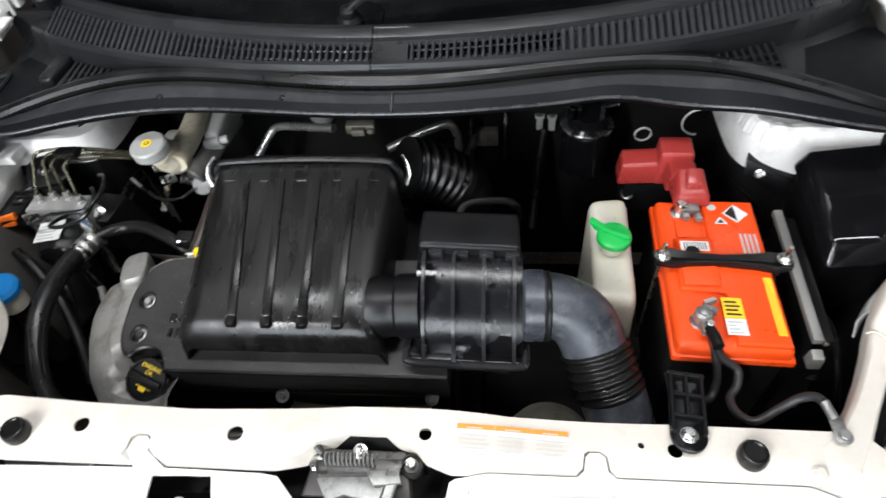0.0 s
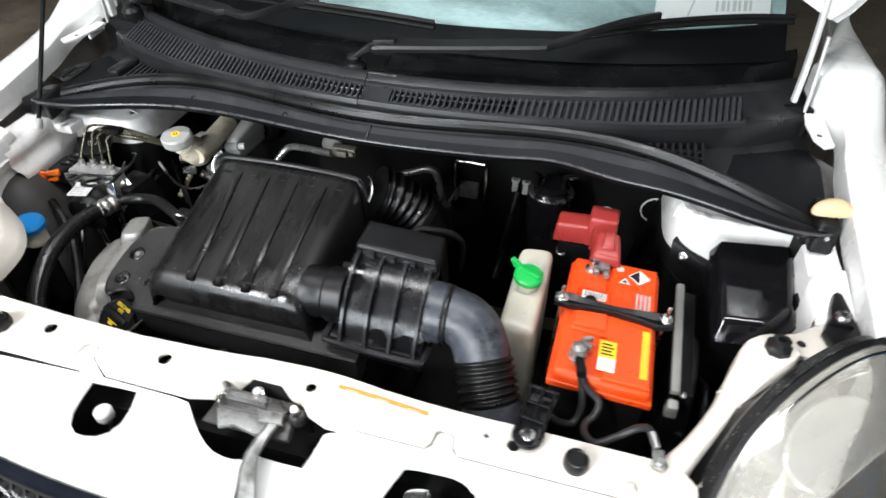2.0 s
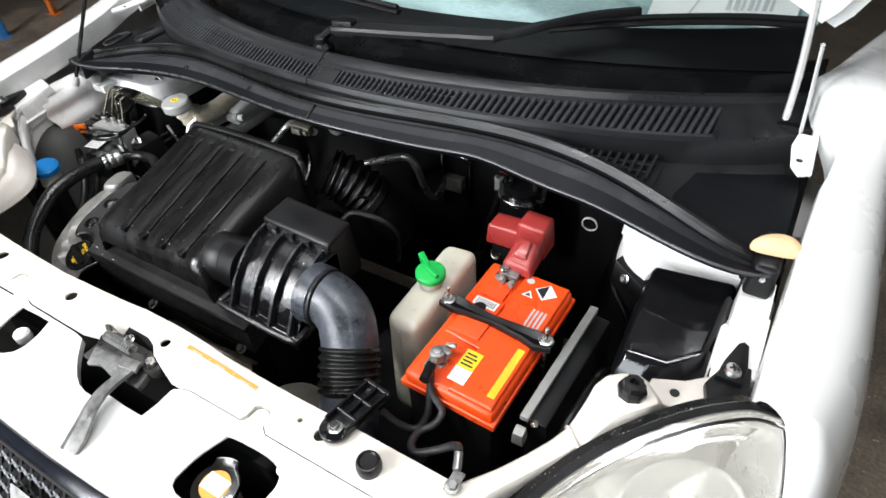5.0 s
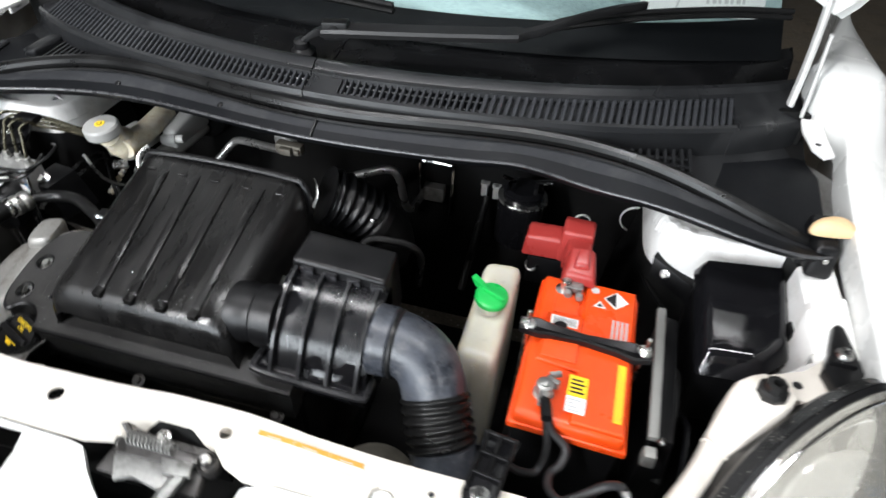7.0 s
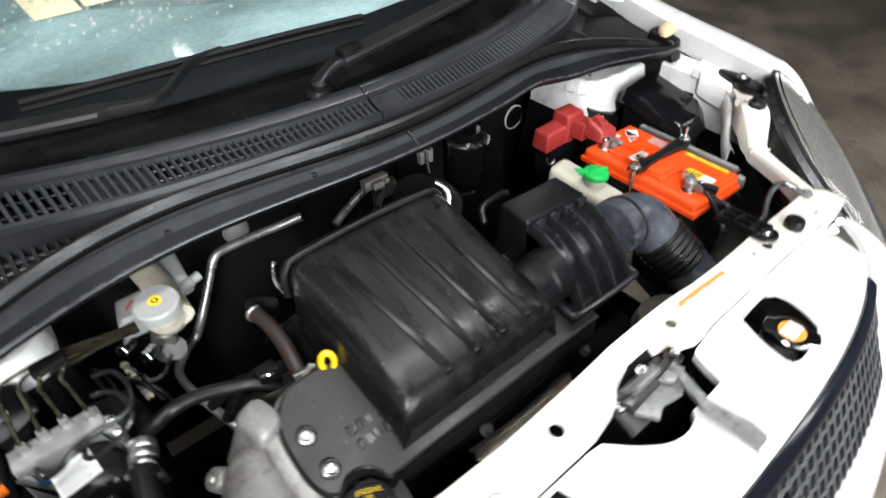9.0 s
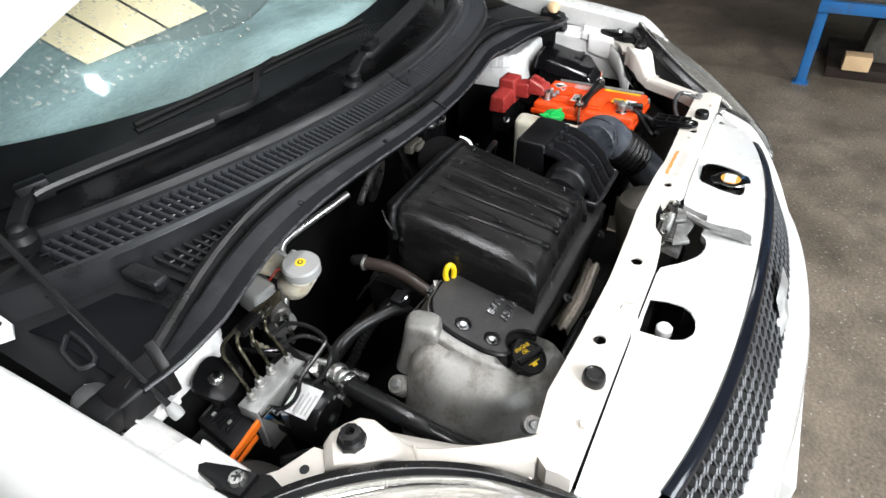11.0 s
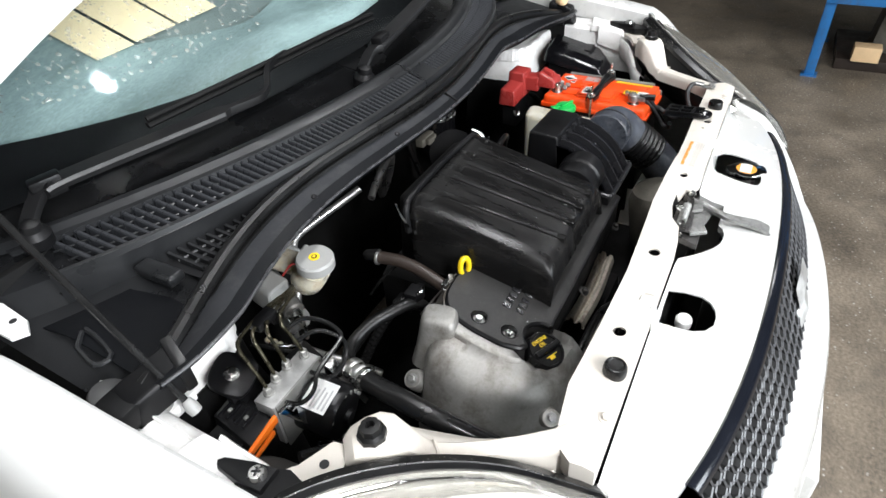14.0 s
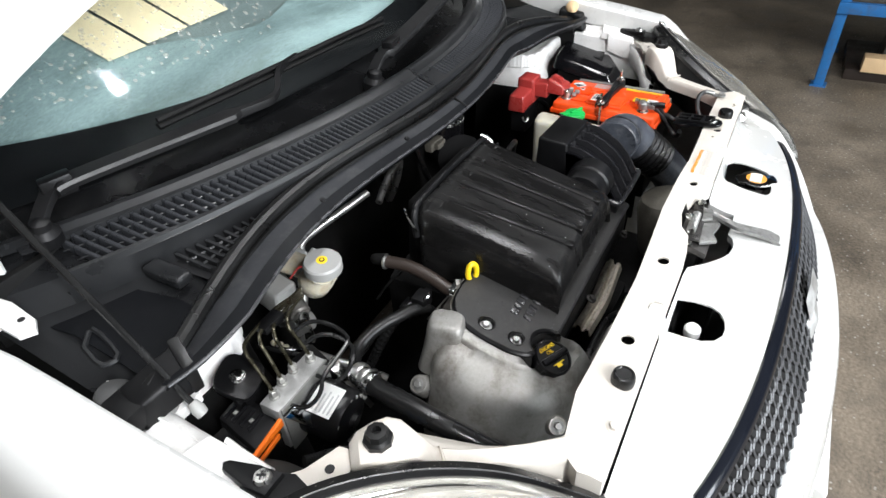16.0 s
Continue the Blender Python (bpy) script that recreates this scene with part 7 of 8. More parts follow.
def abs_unit():
    t = thing("brake_pump_unit", (-0.57, 0.38, 0.66), "zinc brake pump block with black motor and bent steel pipes", "pump")
    T = Matrix.Translation((-0.571, 0.402, 0.800)) @ pose(0, 0, 0, 0, 0, 1)

    def b(*a):
        return moved(box(*a), T)
    part("valve_block", b(-0.049, 0.050, -0.024, 0.009, -0.070, 0.008, 0.002), CAST_BRIGHT, t)
    part("block_face", b(-0.046, 0.050, -0.0275, -0.0245, -0.075, 0.009, 0.001), BARE, t)
    part("motor", moved(lathe((0.012, -0.026, -0.044), (0.05, -1, -0.12), [(0.040, 0), (0.040, 0.050), (0.037, 0.056), (0.030, 0.058), (0.012, 0.060), (0.010, 0.066), (0.001, 0.066)], 32), T), BLACK, t)
    for k in range(7):
        a = 0.3 + k * 0.38
        part("motor_rib", moved(lathe((0.015 + 0.034 * math.cos(a), -0.080, -0.050 + 0.034 * math.sin(a)), (0.05, -1, -0.12), [(0.003, 0), (0.003, 0.006)], 8), T), BARE, t)
    part("motor_label", moved(box(-0.024, 0.022, -0.020, 0.018, 0, 0.0008, 0), T @ pose(0.003, -0.056, -0.0070, 7, -8, 3)), LABEL, t)
    for k in range(5):
        part("label_bar", moved(box(-0.020, 0.012 - 0.005 * (k % 2), -0.016 + 0.006 * k, -0.0135 + 0.006 * k, 0.0008, 0.0012, 0), T @ pose(0.003, -0.056, -0.0070, 7, -8, 3)), GREY_INK, t)
    part("control_box", hexa([(-0.700, 0.393, 0.70), (-0.614, 0.388, 0.70), (-0.606, 0.440, 0.70), (-0.695, 0.448, 0.70), (-0.700, 0.393, 0.785), (-0.616, 0.388, 0.789), (-0.608, 0.440, 0.789), (-0.695, 0.448, 0.785)], 0.004), BLACK, t)
    plug = part("connector", hexa([(-0.672, 0.371, 0.772), (-0.628, 0.371, 0.776), (-0.620, 0.450, 0.776), (-0.660, 0.450, 0.772), (-0.670, 0.373, 0.798), (-0.630, 0.373, 0.804), (-0.623, 0.447, 0.806), (-0.658, 0.447, 0.802)], 0.003), BLACK, t, "black connector body")
    for y in (0.394, 0.408, 0.422, 0.436):
        part("connector_rib", box(-0.656, -0.630, y, y + 0.004, 0.799, 0.807, 0.001), WET, plug)
    for y in (0.400, 0.428):
        part("connector_clip", box(-0.646, -0.640, y, y + 0.005, 0.802, 0.806, 0.001), BARE, plug)
    part("orange_lock", moved(merge(hexa([(-0.664, 0.382, 0.766), (-0.612, 0.375, 0.782), (-0.612, 0.380, 0.782), (-0.664, 0.387, 0.766), (-0.664, 0.382, 0.774), (-0.612, 0.375, 0.795), (-0.612, 0.381, 0.795), (-0.664, 0.388, 0.774)], 0.002), hexa([(-0.664, 0.382, 0.752), (-0.622, 0.376, 0.768), (-0.622, 0.380, 0.768), (-0.664, 0.386, 0.752), (-0.664, 0.382, 0.757), (-0.622, 0.376, 0.776), (-0.622, 0.380, 0.776), (-0.664, 0.386, 0.757)], 0.001), box(-0.670, -0.660, 0.379, 0.387, 0.740, 0.776, 0.002)), Matrix.Translation((-0.016, -0.014, 0.020))), HOT_ORANGE, t, "orange connector lock")
    part("bracket", moved(hexa([(0.030, -0.085, -0.14), (0.042, -0.085, -0.14), (0.042, -0.080, -0.14), (0.030, -0.080, -0.14), (-0.050, -0.036, 0.006), (-0.030, -0.036, 0.006), (-0.030, -0.031, 0.006), (-0.050, -0.031, 0.006)], 0.001), T), CHROME, t)
    part("side_bracket", moved(hexa([(0.070, -0.070, -0.10), (0.080, -0.070, -0.10), (0.080, -0.065, -0.10), (0.070, -0.065, -0.10), (0.040, -0.036, 0.010), (0.060, -0.036, 0.010), (0.060, -0.031, 0.010), (0.040, -0.031, 0.010)], 0.001), T), CHROME, t)
    part("mount_plate", moved(prism(rounded([(-0.030, -0.030), (0.028, -0.030), (0.034, 0.0), (0.028, 0.030), (-0.026, 0.028), (-0.034, 0.0)], 0.22), -0.005, 0.004, 0.003, 2), pose(-0.608, 0.452, 0.826, 24, 0, 20)), BLACK, t, "black rubber-edged mounting plate")
    part("plate_leg", hexa([(-0.640, 0.41, 0.72), (-0.585, 0.41, 0.72), (-0.585, 0.43, 0.72), (-0.640, 0.43, 0.72), (-0.634, 0.432, 0.812), (-0.588, 0.442, 0.812), (-0.588, 0.452, 0.820), (-0.634, 0.444, 0.820)], 0.002), BLACK, t)
    part("plate_bolt", hexnut((-0.610, 0.450, 0.830), (0.05, -0.37, 0.93), 0.0062, 0.007, 0.0105), ZINC, t)
    for k, (nx, ny, bx, by) in enumerate(((-0.602, 0.399, -0.597, 0.433), (-0.580, 0.405, -0.576, 0.427), (-0.556, 0.406, -0.558, 0.419), (-0.530, 0.397, -0.535, 0.416))):
        a = V3((nx, ny, 0.806))
        c = a + V3((0, 0, 0.015))
        part("union_nut", rod(a, c, 0.0058, 6), BARE, t)
        part("union_collar", rod(a, a + V3((0, 0, 0.006)), 0.0075, 14), BARE, t)
        bend = V3((bx, by, 0.868))
        part("pipe", sweep([c - V3((0, 0, 0.003)), c.lerp(bend, 0.30), c.lerp(bend, 0.75), bend, bend + V3((0.010, 0.010, 0.007)), (-0.555 + 0.012 * k, 0.448 - 0.004 * k, 0.876 - 0.004 * k), (-0.515 + 0.010 * k, 0.458 - 0.002 * k, 0.868 - 0.005 * k), (-0.470 + 0.006 * k, 0.470, 0.850 - 0.005 * k), (-0.44, 0.485, 0.835 - 0.005 * k)], 0.0026, 8, 7), GOLD, t)
    loops = ([(-0.510, 0.440, 0.826), (-0.494, 0.430, 0.832), (-0.485, 0.416, 0.834), (-0.481, 0.390, 0.833), (-0.486, 0.364, 0.831), (-0.498, 0.354, 0.830), (-0.530, 0.351, 0.828), (-0.556, 0.350, 0.824), (-0.572, 0.344, 0.816), (-0.586, 0.344, 0.811), (-0.598, 0.352, 0.808), (-0.600, 0.378, 0.800)],
             [(-0.520, 0.420, 0.815), (-0.504, 0.405, 0.826), (-0.494, 0.390, 0.828), (-0.490, 0.368, 0.825), (-0.494, 0.350, 0.822), (-0.508, 0.338, 0.820), (-0.530, 0.331, 0.818), (-0.546, 0.333, 0.816), (-0.551, 0.345, 0.812), (-0.545, 0.376, 0.802)])
    for pts in loops:
        part("front_pipe", sweep(pts, 0.0032, 8, 8), PIPE, t)
    part("pipe_clip", b(0.012, 0.050, 0.030, 0.050, 0.066, 0.078, 0.003), BLACK, t)
    part("rear_bolt", hexnut((-0.523, 0.400, 0.775), (0.2, -0.5, 0.8), 0.009, 0.010, 0.015), ZINC, t)
    part("rear_plate", hexa([(-0.545, 0.39, 0.70), (-0.49, 0.385, 0.70), (-0.47, 0.45, 0.70), (-0.53, 0.455, 0.70), (-0.545, 0.388, 0.774), (-0.50, 0.384, 0.772), (-0.485, 0.44, 0.780), (-0.53, 0.445, 0.782)], 0.005), BLACK, t)


def hoses():
    t = thing("air_conditioning_hose", (-0.50, 0.2, 0.6), "thick black hose with crimped aluminium end and bent pipe", "hose")
    part("hose", sweep([(-0.38, 0.035, 0.60), (-0.45, 0.060, 0.665), (-0.497, 0.110, 0.725), (-0.517, 0.18, 0.765), (-0.519, 0.24, 0.780), (-0.513, 0.295, 0.780), (-0.508, 0.318, 0.778)], 0.0145, 16, 8), RUBBER, t)
    part("crimp", sweep([(-0.510, 0.308, 0.779), (-0.505, 0.325, 0.778), (-0.499, 0.346, 0.777)], lambda k: 0.0172 - 0.0018 * (0.5 + 0.5 * math.cos(2 * math.pi * 3 * k)) ** 4, 18, 20), ZINC, t)
    part("pipe", sweep([(-0.375, 0.40, 0.60), (-0.392, 0.44, 0.625), (-0.410, 0.50, 0.640), (-0.412, 0.548, 0.650), (-0.378, 0.585, 0.654), (-0.360, 0.592, 0.660), (-0.338, 0.598, 0.692), (-0.300, 0.622, 0.740), (-0.284, 0.633, 0.758), (-0.268, 0.632, 0.769), (-0.230, 0.612, 0.785), (-0.185, 0.590, 0.799), (-0.14, 0.570, 0.812)], 0.0075, 12, 8), ALUPIPE, t)
    c = thing("bypass_hose", (-0.43, 0.38, 0.74), "dull grey rubber hose behind the timing cover", "hose")
    part("hose", sweep([(-0.500, 0.343, 0.777), (-0.482, 0.362, 0.774), (-0.457, 0.3723, 0.773), (-0.432, 0.369, 0.778), (-0.409, 0.361, 0.781), (-0.383, 0.348, 0.782), (-0.356, 0.334, 0.780), (-0.335, 0.322, 0.765), (-0.325, 0.315, 0.735)], 0.0098, 14, 8), RUBBER, c)
    p = thing("breather_hose", (-0.30, 0.34, 0.74), "brown breather hose with a steel spring clip", "hose")
    part("hose", sweep([(-0.306, 0.276, 0.788), (-0.306, 0.30, 0.795), (-0.301, 0.340, 0.806), (-0.300, 0.380, 0.812), (-0.304, 0.420, 0.811)], 0.0105, 14, 8), BROWN, p)
    part("end_ring", lathe((-0.304, 0.416, 0.811), (-0.05, 1, -0.02), [(0.0115, 0), (0.0135, 0.001), (0.0135, 0.004), (0.0115, 0.005)], 20), ZINC, p, "thin steel ring clip")
    part("end_pipe", sweep([(-0.304, 0.415, 0.811), (-0.300, 0.440, 0.806), (-0.285, 0.455, 0.790), (-0.262, 0.455, 0.775)], 0.0095, 14, 6), DARK, p)
    part("spring_clip", merge(lathe((-0.306, 0.285, 0.7905), (0, 1, 0.15), [(0.0115, 0), (0.0128, 0.001), (0.0128, 0.009), (0.0115, 0.010)], 18), box(-0.317, -0.295, 0.284, 0.294, 0.801, 0.806, 0.001)), CHROME, p)
    part("stub", rod((-0.306, 0.262, 0.786), (-0.306, 0.285, 0.790), 0.0085), ZINC, p)
    c = thing("wiring_conduit", (-0.38, 0.38, 0.68), "black corrugated wiring conduit with a plug", "cable")
    part("conduit", sweep([(-0.335, 0.340, 0.774), (-0.342, 0.356, 0.764), (-0.356, 0.378, 0.735), (-0.375, 0.40, 0.69), (-0.39, 0.42, 0.64)], lambda k: 0.0085 + 0.0008 * math.sin(k * 140), 10, 24), RUBBER, c)
    part("plug", merge(box(-0.350, -0.322, 0.322, 0.345, 0.772, 0.796, 0.003), box(-0.328, -0.312, 0.328, 0.340, 0.776, 0.790, 0.002)), BLACK, c)
    part("plug_clip", sweep([(-0.346, 0.322, 0.797), (-0.338, 0.318, 0.801), (-0.328, 0.322, 0.797)], 0.0025, 6, 4), CHROME, c)
    th = thing("throttle_hose", (0.06, 0.45, 0.74), "black corrugated throttle hose behind the air filter", "hose")
    part("bellows", sweep([(0.006, 0.436, 0.840), (0.028, 0.447, 0.826), (0.050, 0.458, 0.806), (0.070, 0.468, 0.784)], lambda k: 0.045 + 0.0035 * math.cos(2 * math.pi * 6 * k), 32, 24), BLACK, th)
    part("band_clamp", sweep([(0.068, 0.467, 0.786), (0.078, 0.472, 0.775)], 0.0475, 32, 3), BLACK, th)
    part("inlet_cup", sweep([(0.076, 0.471, 0.777), (0.088, 0.480, 0.756), (0.093, 0.492, 0.735), (0.094, 0.505, 0.70)], 0.043, 24, 6), DARK, th)
    part("clamp_strap", sweep([(0.078, 0.445, 0.835), (0.092, 0.452, 0.80), (0.094, 0.458, 0.765)], 0.004, 6, 6, 0.4), ZINC, th)
    part("throttle_body", lathe((0.093, 0.508, 0.66), (0.05, 0, 1), [(0.030, 0), (0.030, 0.05), (0.034, 0.052), (0.034, 0.062)], 24), DARK, th)
    a = thing("heater_pipe", (0.10, 0.65, 0.66), "bent metal air conditioning pipes at the firewall", "pipe")
    part("pipe_a", sweep([(-0.06, 0.61, 0.73), (-0.021, 0.62, 0.745), (0.037, 0.625, 0.770), (0.060, 0.629, 0.768), (0.0685, 0.638, 0.740), (0.0695, 0.650, 0.704), (0.071, 0.675, 0.650), (0.080, 0.69, 0.640), (0.098, 0.70, 0.672), (0.112, 0.708, 0.69)], 0.008, 12, 8), ALUPIPE, a)
    part("pipe_b", sweep([(-0.22, 0.58, 0.89), (-0.17, 0.565, 0.90), (-0.08, 0.57, 0.90), (0.0, 0.59, 0.885)], 0.008, 12, 8), DARK, a)
    part("plate_frame", sweep([(0.09, 0.708, 0.62), (0.09, 0.708, 0.74), (0.10, 0.708, 0.75), (0.15, 0.708, 0.75), (0.158, 0.708, 0.74), (0.158, 0.708, 0.62)], 0.0035, 6, 4), CHROME, a)
    part("flange_block", box(0.10, 0.145, 0.69, 0.712, 0.665, 0.70, 0.004), CAST, a)
    for k, (x, z) in enumerate(((0.226, 0.715), (0.250, 0.712))):
        c = thing("harness_clip", (x, 0.69, z), "small pale wiring clip on the firewall", "clip", "firewall clips")
        part("clip_body", merge(box(x - 0.006, x + 0.006, 0.700, 0.714, z - 0.018, z + 0.012, 0.002), box(x - 0.009, x + 0.009, 0.704, 0.714, z + 0.006, z + 0.012, 0.001)), GREYCAP, c)
    single("harness", sweep([(0.235, 0.70, 0.70), (0.225, 0.66, 0.62), (0.215, 0.60, 0.52)], 0.008, 10, 6), RUBBER, "black wiring harness hanging on the firewall", "cable")
    for x, z, r, lab in ((0.431, 0.672, 0.017, "small white-edged rubber grommet"), (0.531, 0.700, 0.032, "large pale ring on the firewall")):
        single("grommet", lathe((x, 0.716, z), (0, -1, 0), [(r, 0), (r, 0.004), (r - 0.0025, 0.005), (r - 0.003, 0.0)], 30), LABEL, lab, "grommet", "grommets")
    single("firewall_plug", lathe((-0.210, 0.716, 0.734), (0, -1, 0.1), [(0.026, 0), (0.025, 0.006), (0.019, 0.013), (0.010, 0.017), (0.001, 0.018)], 24), GREYCAP, "grey domed rubber plug on the firewall", "plug")
    fc = single("fluid_canister", lathe((0.308, 0.645, 0.66), (0, 0, 1), [(0.045, 0), (0.045, 0.09), (0.038, 0.095), (0.038, 0.112), (0.030, 0.118), (0.001, 0.118)], 28), WET, "black round canister on the firewall", "canister")
    part("rim_ring", lathe((0.308, 0.645, 0.752), (0, 0, 1), [(0.0455, 0), (0.0475, 0.002), (0.0475, 0.005), (0.0455, 0.007)], 28), ZINC, fc)
    for dx, dy in ((-0.022, -0.012), (0.026, -0.006)):
        part("fitting", merge(rod((0.308 + dx, 0.645 + dy, 0.774), (0.308 + dx, 0.645 + dy, 0.800), 0.008, 6), rod((0.308 + dx, 0.645 + dy, 0.797), (0.308 + dx * 1.9, 0.640 + dy, 0.806), 0.005, 10)), CHROME, fc, "bright pipe fitting")
    single("wiring_plug", merge(box(-0.080, -0.036, 0.452, 0.468, 0.893, 0.909, 0.003), box(-0.070, -0.050, 0.443, 0.454, 0.896, 0.907, 0.002), box(-0.046, -0.038, 0.446, 0.454, 0.897, 0.905, 0.002)), RUSTY, "small brown and grey wiring plug below the flange", "connector")
    single("rear_loom", sweep([(0.085, 0.36, 0.80), (0.100, 0.38, 0.815), (0.135, 0.385, 0.818), (0.165, 0.39, 0.810), (0.178, 0.40, 0.78), (0.175, 0.40, 0.72)], 0.006, 10, 8), RUBBER, "black vacuum hose loop behind the intake box", "hose")
    for name, pts, r, m_, lab in (("vacuum_pipe", [(0.030, 0.60, 0.862), (0.060, 0.60, 0.862), (0.078, 0.612, 0.856), (0.088, 0.63, 0.838), (0.098, 0.64, 0.82)], 0.0035, ZINC, "thin bright vacuum pipe at the firewall"),
                                  ("sensor_lead", [(0.098, 0.40, 0.838), (0.100, 0.43, 0.815), (0.092, 0.46, 0.79), (0.085, 0.48, 0.76)], 0.0028, PIPE, "thin black sensor lead behind the intake box"),
                                  ("ground_lead", [(-0.292, 0.462, 0.70), (-0.285, 0.44, 0.735), (-0.275, 0.42, 0.76), (-0.262, 0.41, 0.77)], 0.003, PIPE, "thin black earth lead beside the air filter"),
                                  ("side_loom", [(-0.40, 0.44, 0.66), (-0.36, 0.41, 0.71), (-0.335, 0.375, 0.735), (-0.325, 0.34, 0.752)], 0.009, RUBBER, "taped black wiring loom beside the engine")):
        single(name, sweep(pts, r, 10, 8), m_, lab, "hose")
    k = thing("sensor_plug", (-0.333, 0.36, 0.74), "black sensor plug with a bright clip beside the engine", "connector")
    part("plug_body", merge(box(-0.350, -0.320, 0.352, 0.372, 0.742, 0.765, 0.003), box(-0.343, -0.327, 0.340, 0.354, 0.746, 0.761, 0.003)), BLACK, k)
    part("plug_clip", merge(box(-0.346, -0.336, 0.350, 0.358, 0.764, 0.768, 0.001), box(-0.332, -0.324, 0.356, 0.362, 0.764, 0.768, 0.001)), CHROME, k)
    for name, pts, r, m_, lab in (("lower_loom", [(-0.640, 0.33, 0.760), (-0.600, 0.305, 0.742), (-0.560, 0.27, 0.715), (-0.520, 0.22, 0.69), (-0.49, 0.16, 0.64)], 0.008, RUBBER, "black taped loom below the brake pump"),
                                  ("drain_hose", [(-0.60, 0.34, 0.725), (-0.57, 0.30, 0.70), (-0.55, 0.25, 0.66), (-0.53, 0.18, 0.60)], 0.006, WET, "thin glossy black hose below the brake pump"),
                                  ("mount_bar", [(-0.52, 0.31, 0.690), (-0.50, 0.27, 0.672), (-0.475, 0.22, 0.650)], 0.006, LEAD, "dull metal bar beside the engine mount")):
        single(name, sweep(pts, r, 10, 8), m_, lab, "hose" if name != "mount_bar" else "bar")
    for name, pts, r, m_, lab in (("unit_loom", [(0.585, 0.36, 0.70), (0.580, 0.31, 0.745), (0.574, 0.26, 0.752), (0.568, 0.21, 0.742), (0.560, 0.16, 0.71)], 0.007, RUBBER, "black taped loom beside the control unit"),
                                  ("lamp_lead", [(0.600, 0.28, 0.70), (0.594, 0.235, 0.738), (0.588, 0.20, 0.748), (0.585, 0.165, 0.735), (0.590, 0.13, 0.69)], 0.0045, WET, "thin glossy black lead behind the headlamp")):
        single(name, sweep(pts, r, 10, 8), m_, lab, "cable")
    b = thing("beaded_conduit", (-0.470, 0.51, 0.70), "pale twisted beaded conduit behind the brake pump", "cable")
    for k in span(0, 1, 6):
        at = V3((-0.474, 0.541, 0.722)).lerp(V3((-0.466, 0.478, 0.706)), k)
        part("bead", lathe(at, (-0.3, -0.9, -0.2 + 0.4 * (k > 0.5)), [(0.001, -0.005), (0.0052, -0.0035), (0.0064, 0.0), (0.0052, 0.0035), (0.001, 0.005)], 12), AMBER, b)
    part("core", rod((-0.476, 0.550, 0.722), (-0.465, 0.470, 0.703), 0.0028, 8), DARK, b)
    for k in range(2):
        d = V3((0.010 * k, -0.004 * k, -0.010 * k))
        single("brake_line", sweep([V3(p) + d for p in ((-0.508, 0.425, 0.745), (-0.506, 0.442, 0.764), (-0.510, 0.490, 0.762), (-0.512, 0.530, 0.754), (-0.504, 0.528, 0.744), (-0.482, 0.505, 0.730), (-0.463, 0.486, 0.720), (-0.452, 0.474, 0.690))], 0.0036, 8, 8), PIPE, "black bent brake line beside the strut tower", "pipe", "brake lines")
    s = thing("washer_filler", (-0.585, 0.225, 0.70), "washer filler neck with a bright blue flip cap", "washer cap")
    part("neck", rod((-0.5975, 0.2355, 0.742), (-0.596, 0.237, 0.778), 0.0215, 20), TANK, s, "milky filler neck")
    # lower pipe blackened for the shade below the neck
    part("pipe", rod((-0.602, 0.231, 0.60), (-0.5975, 0.2355, 0.744), 0.017, 18), DARK, s)
    cap = part("cap", lathe((-0.596, 0.237, 0.776), (0.1, -0.1, 1), [(0.024, 0), (0.0265, 0.003), (0.0265, 0.012), (0.022, 0.017), (0.001, 0.018)], 24), BLUE, s)
    part("tab", box(-0.629, -0.610, 0.222, 0.245, 0.781, 0.788, 0.003), BLUE, cap)


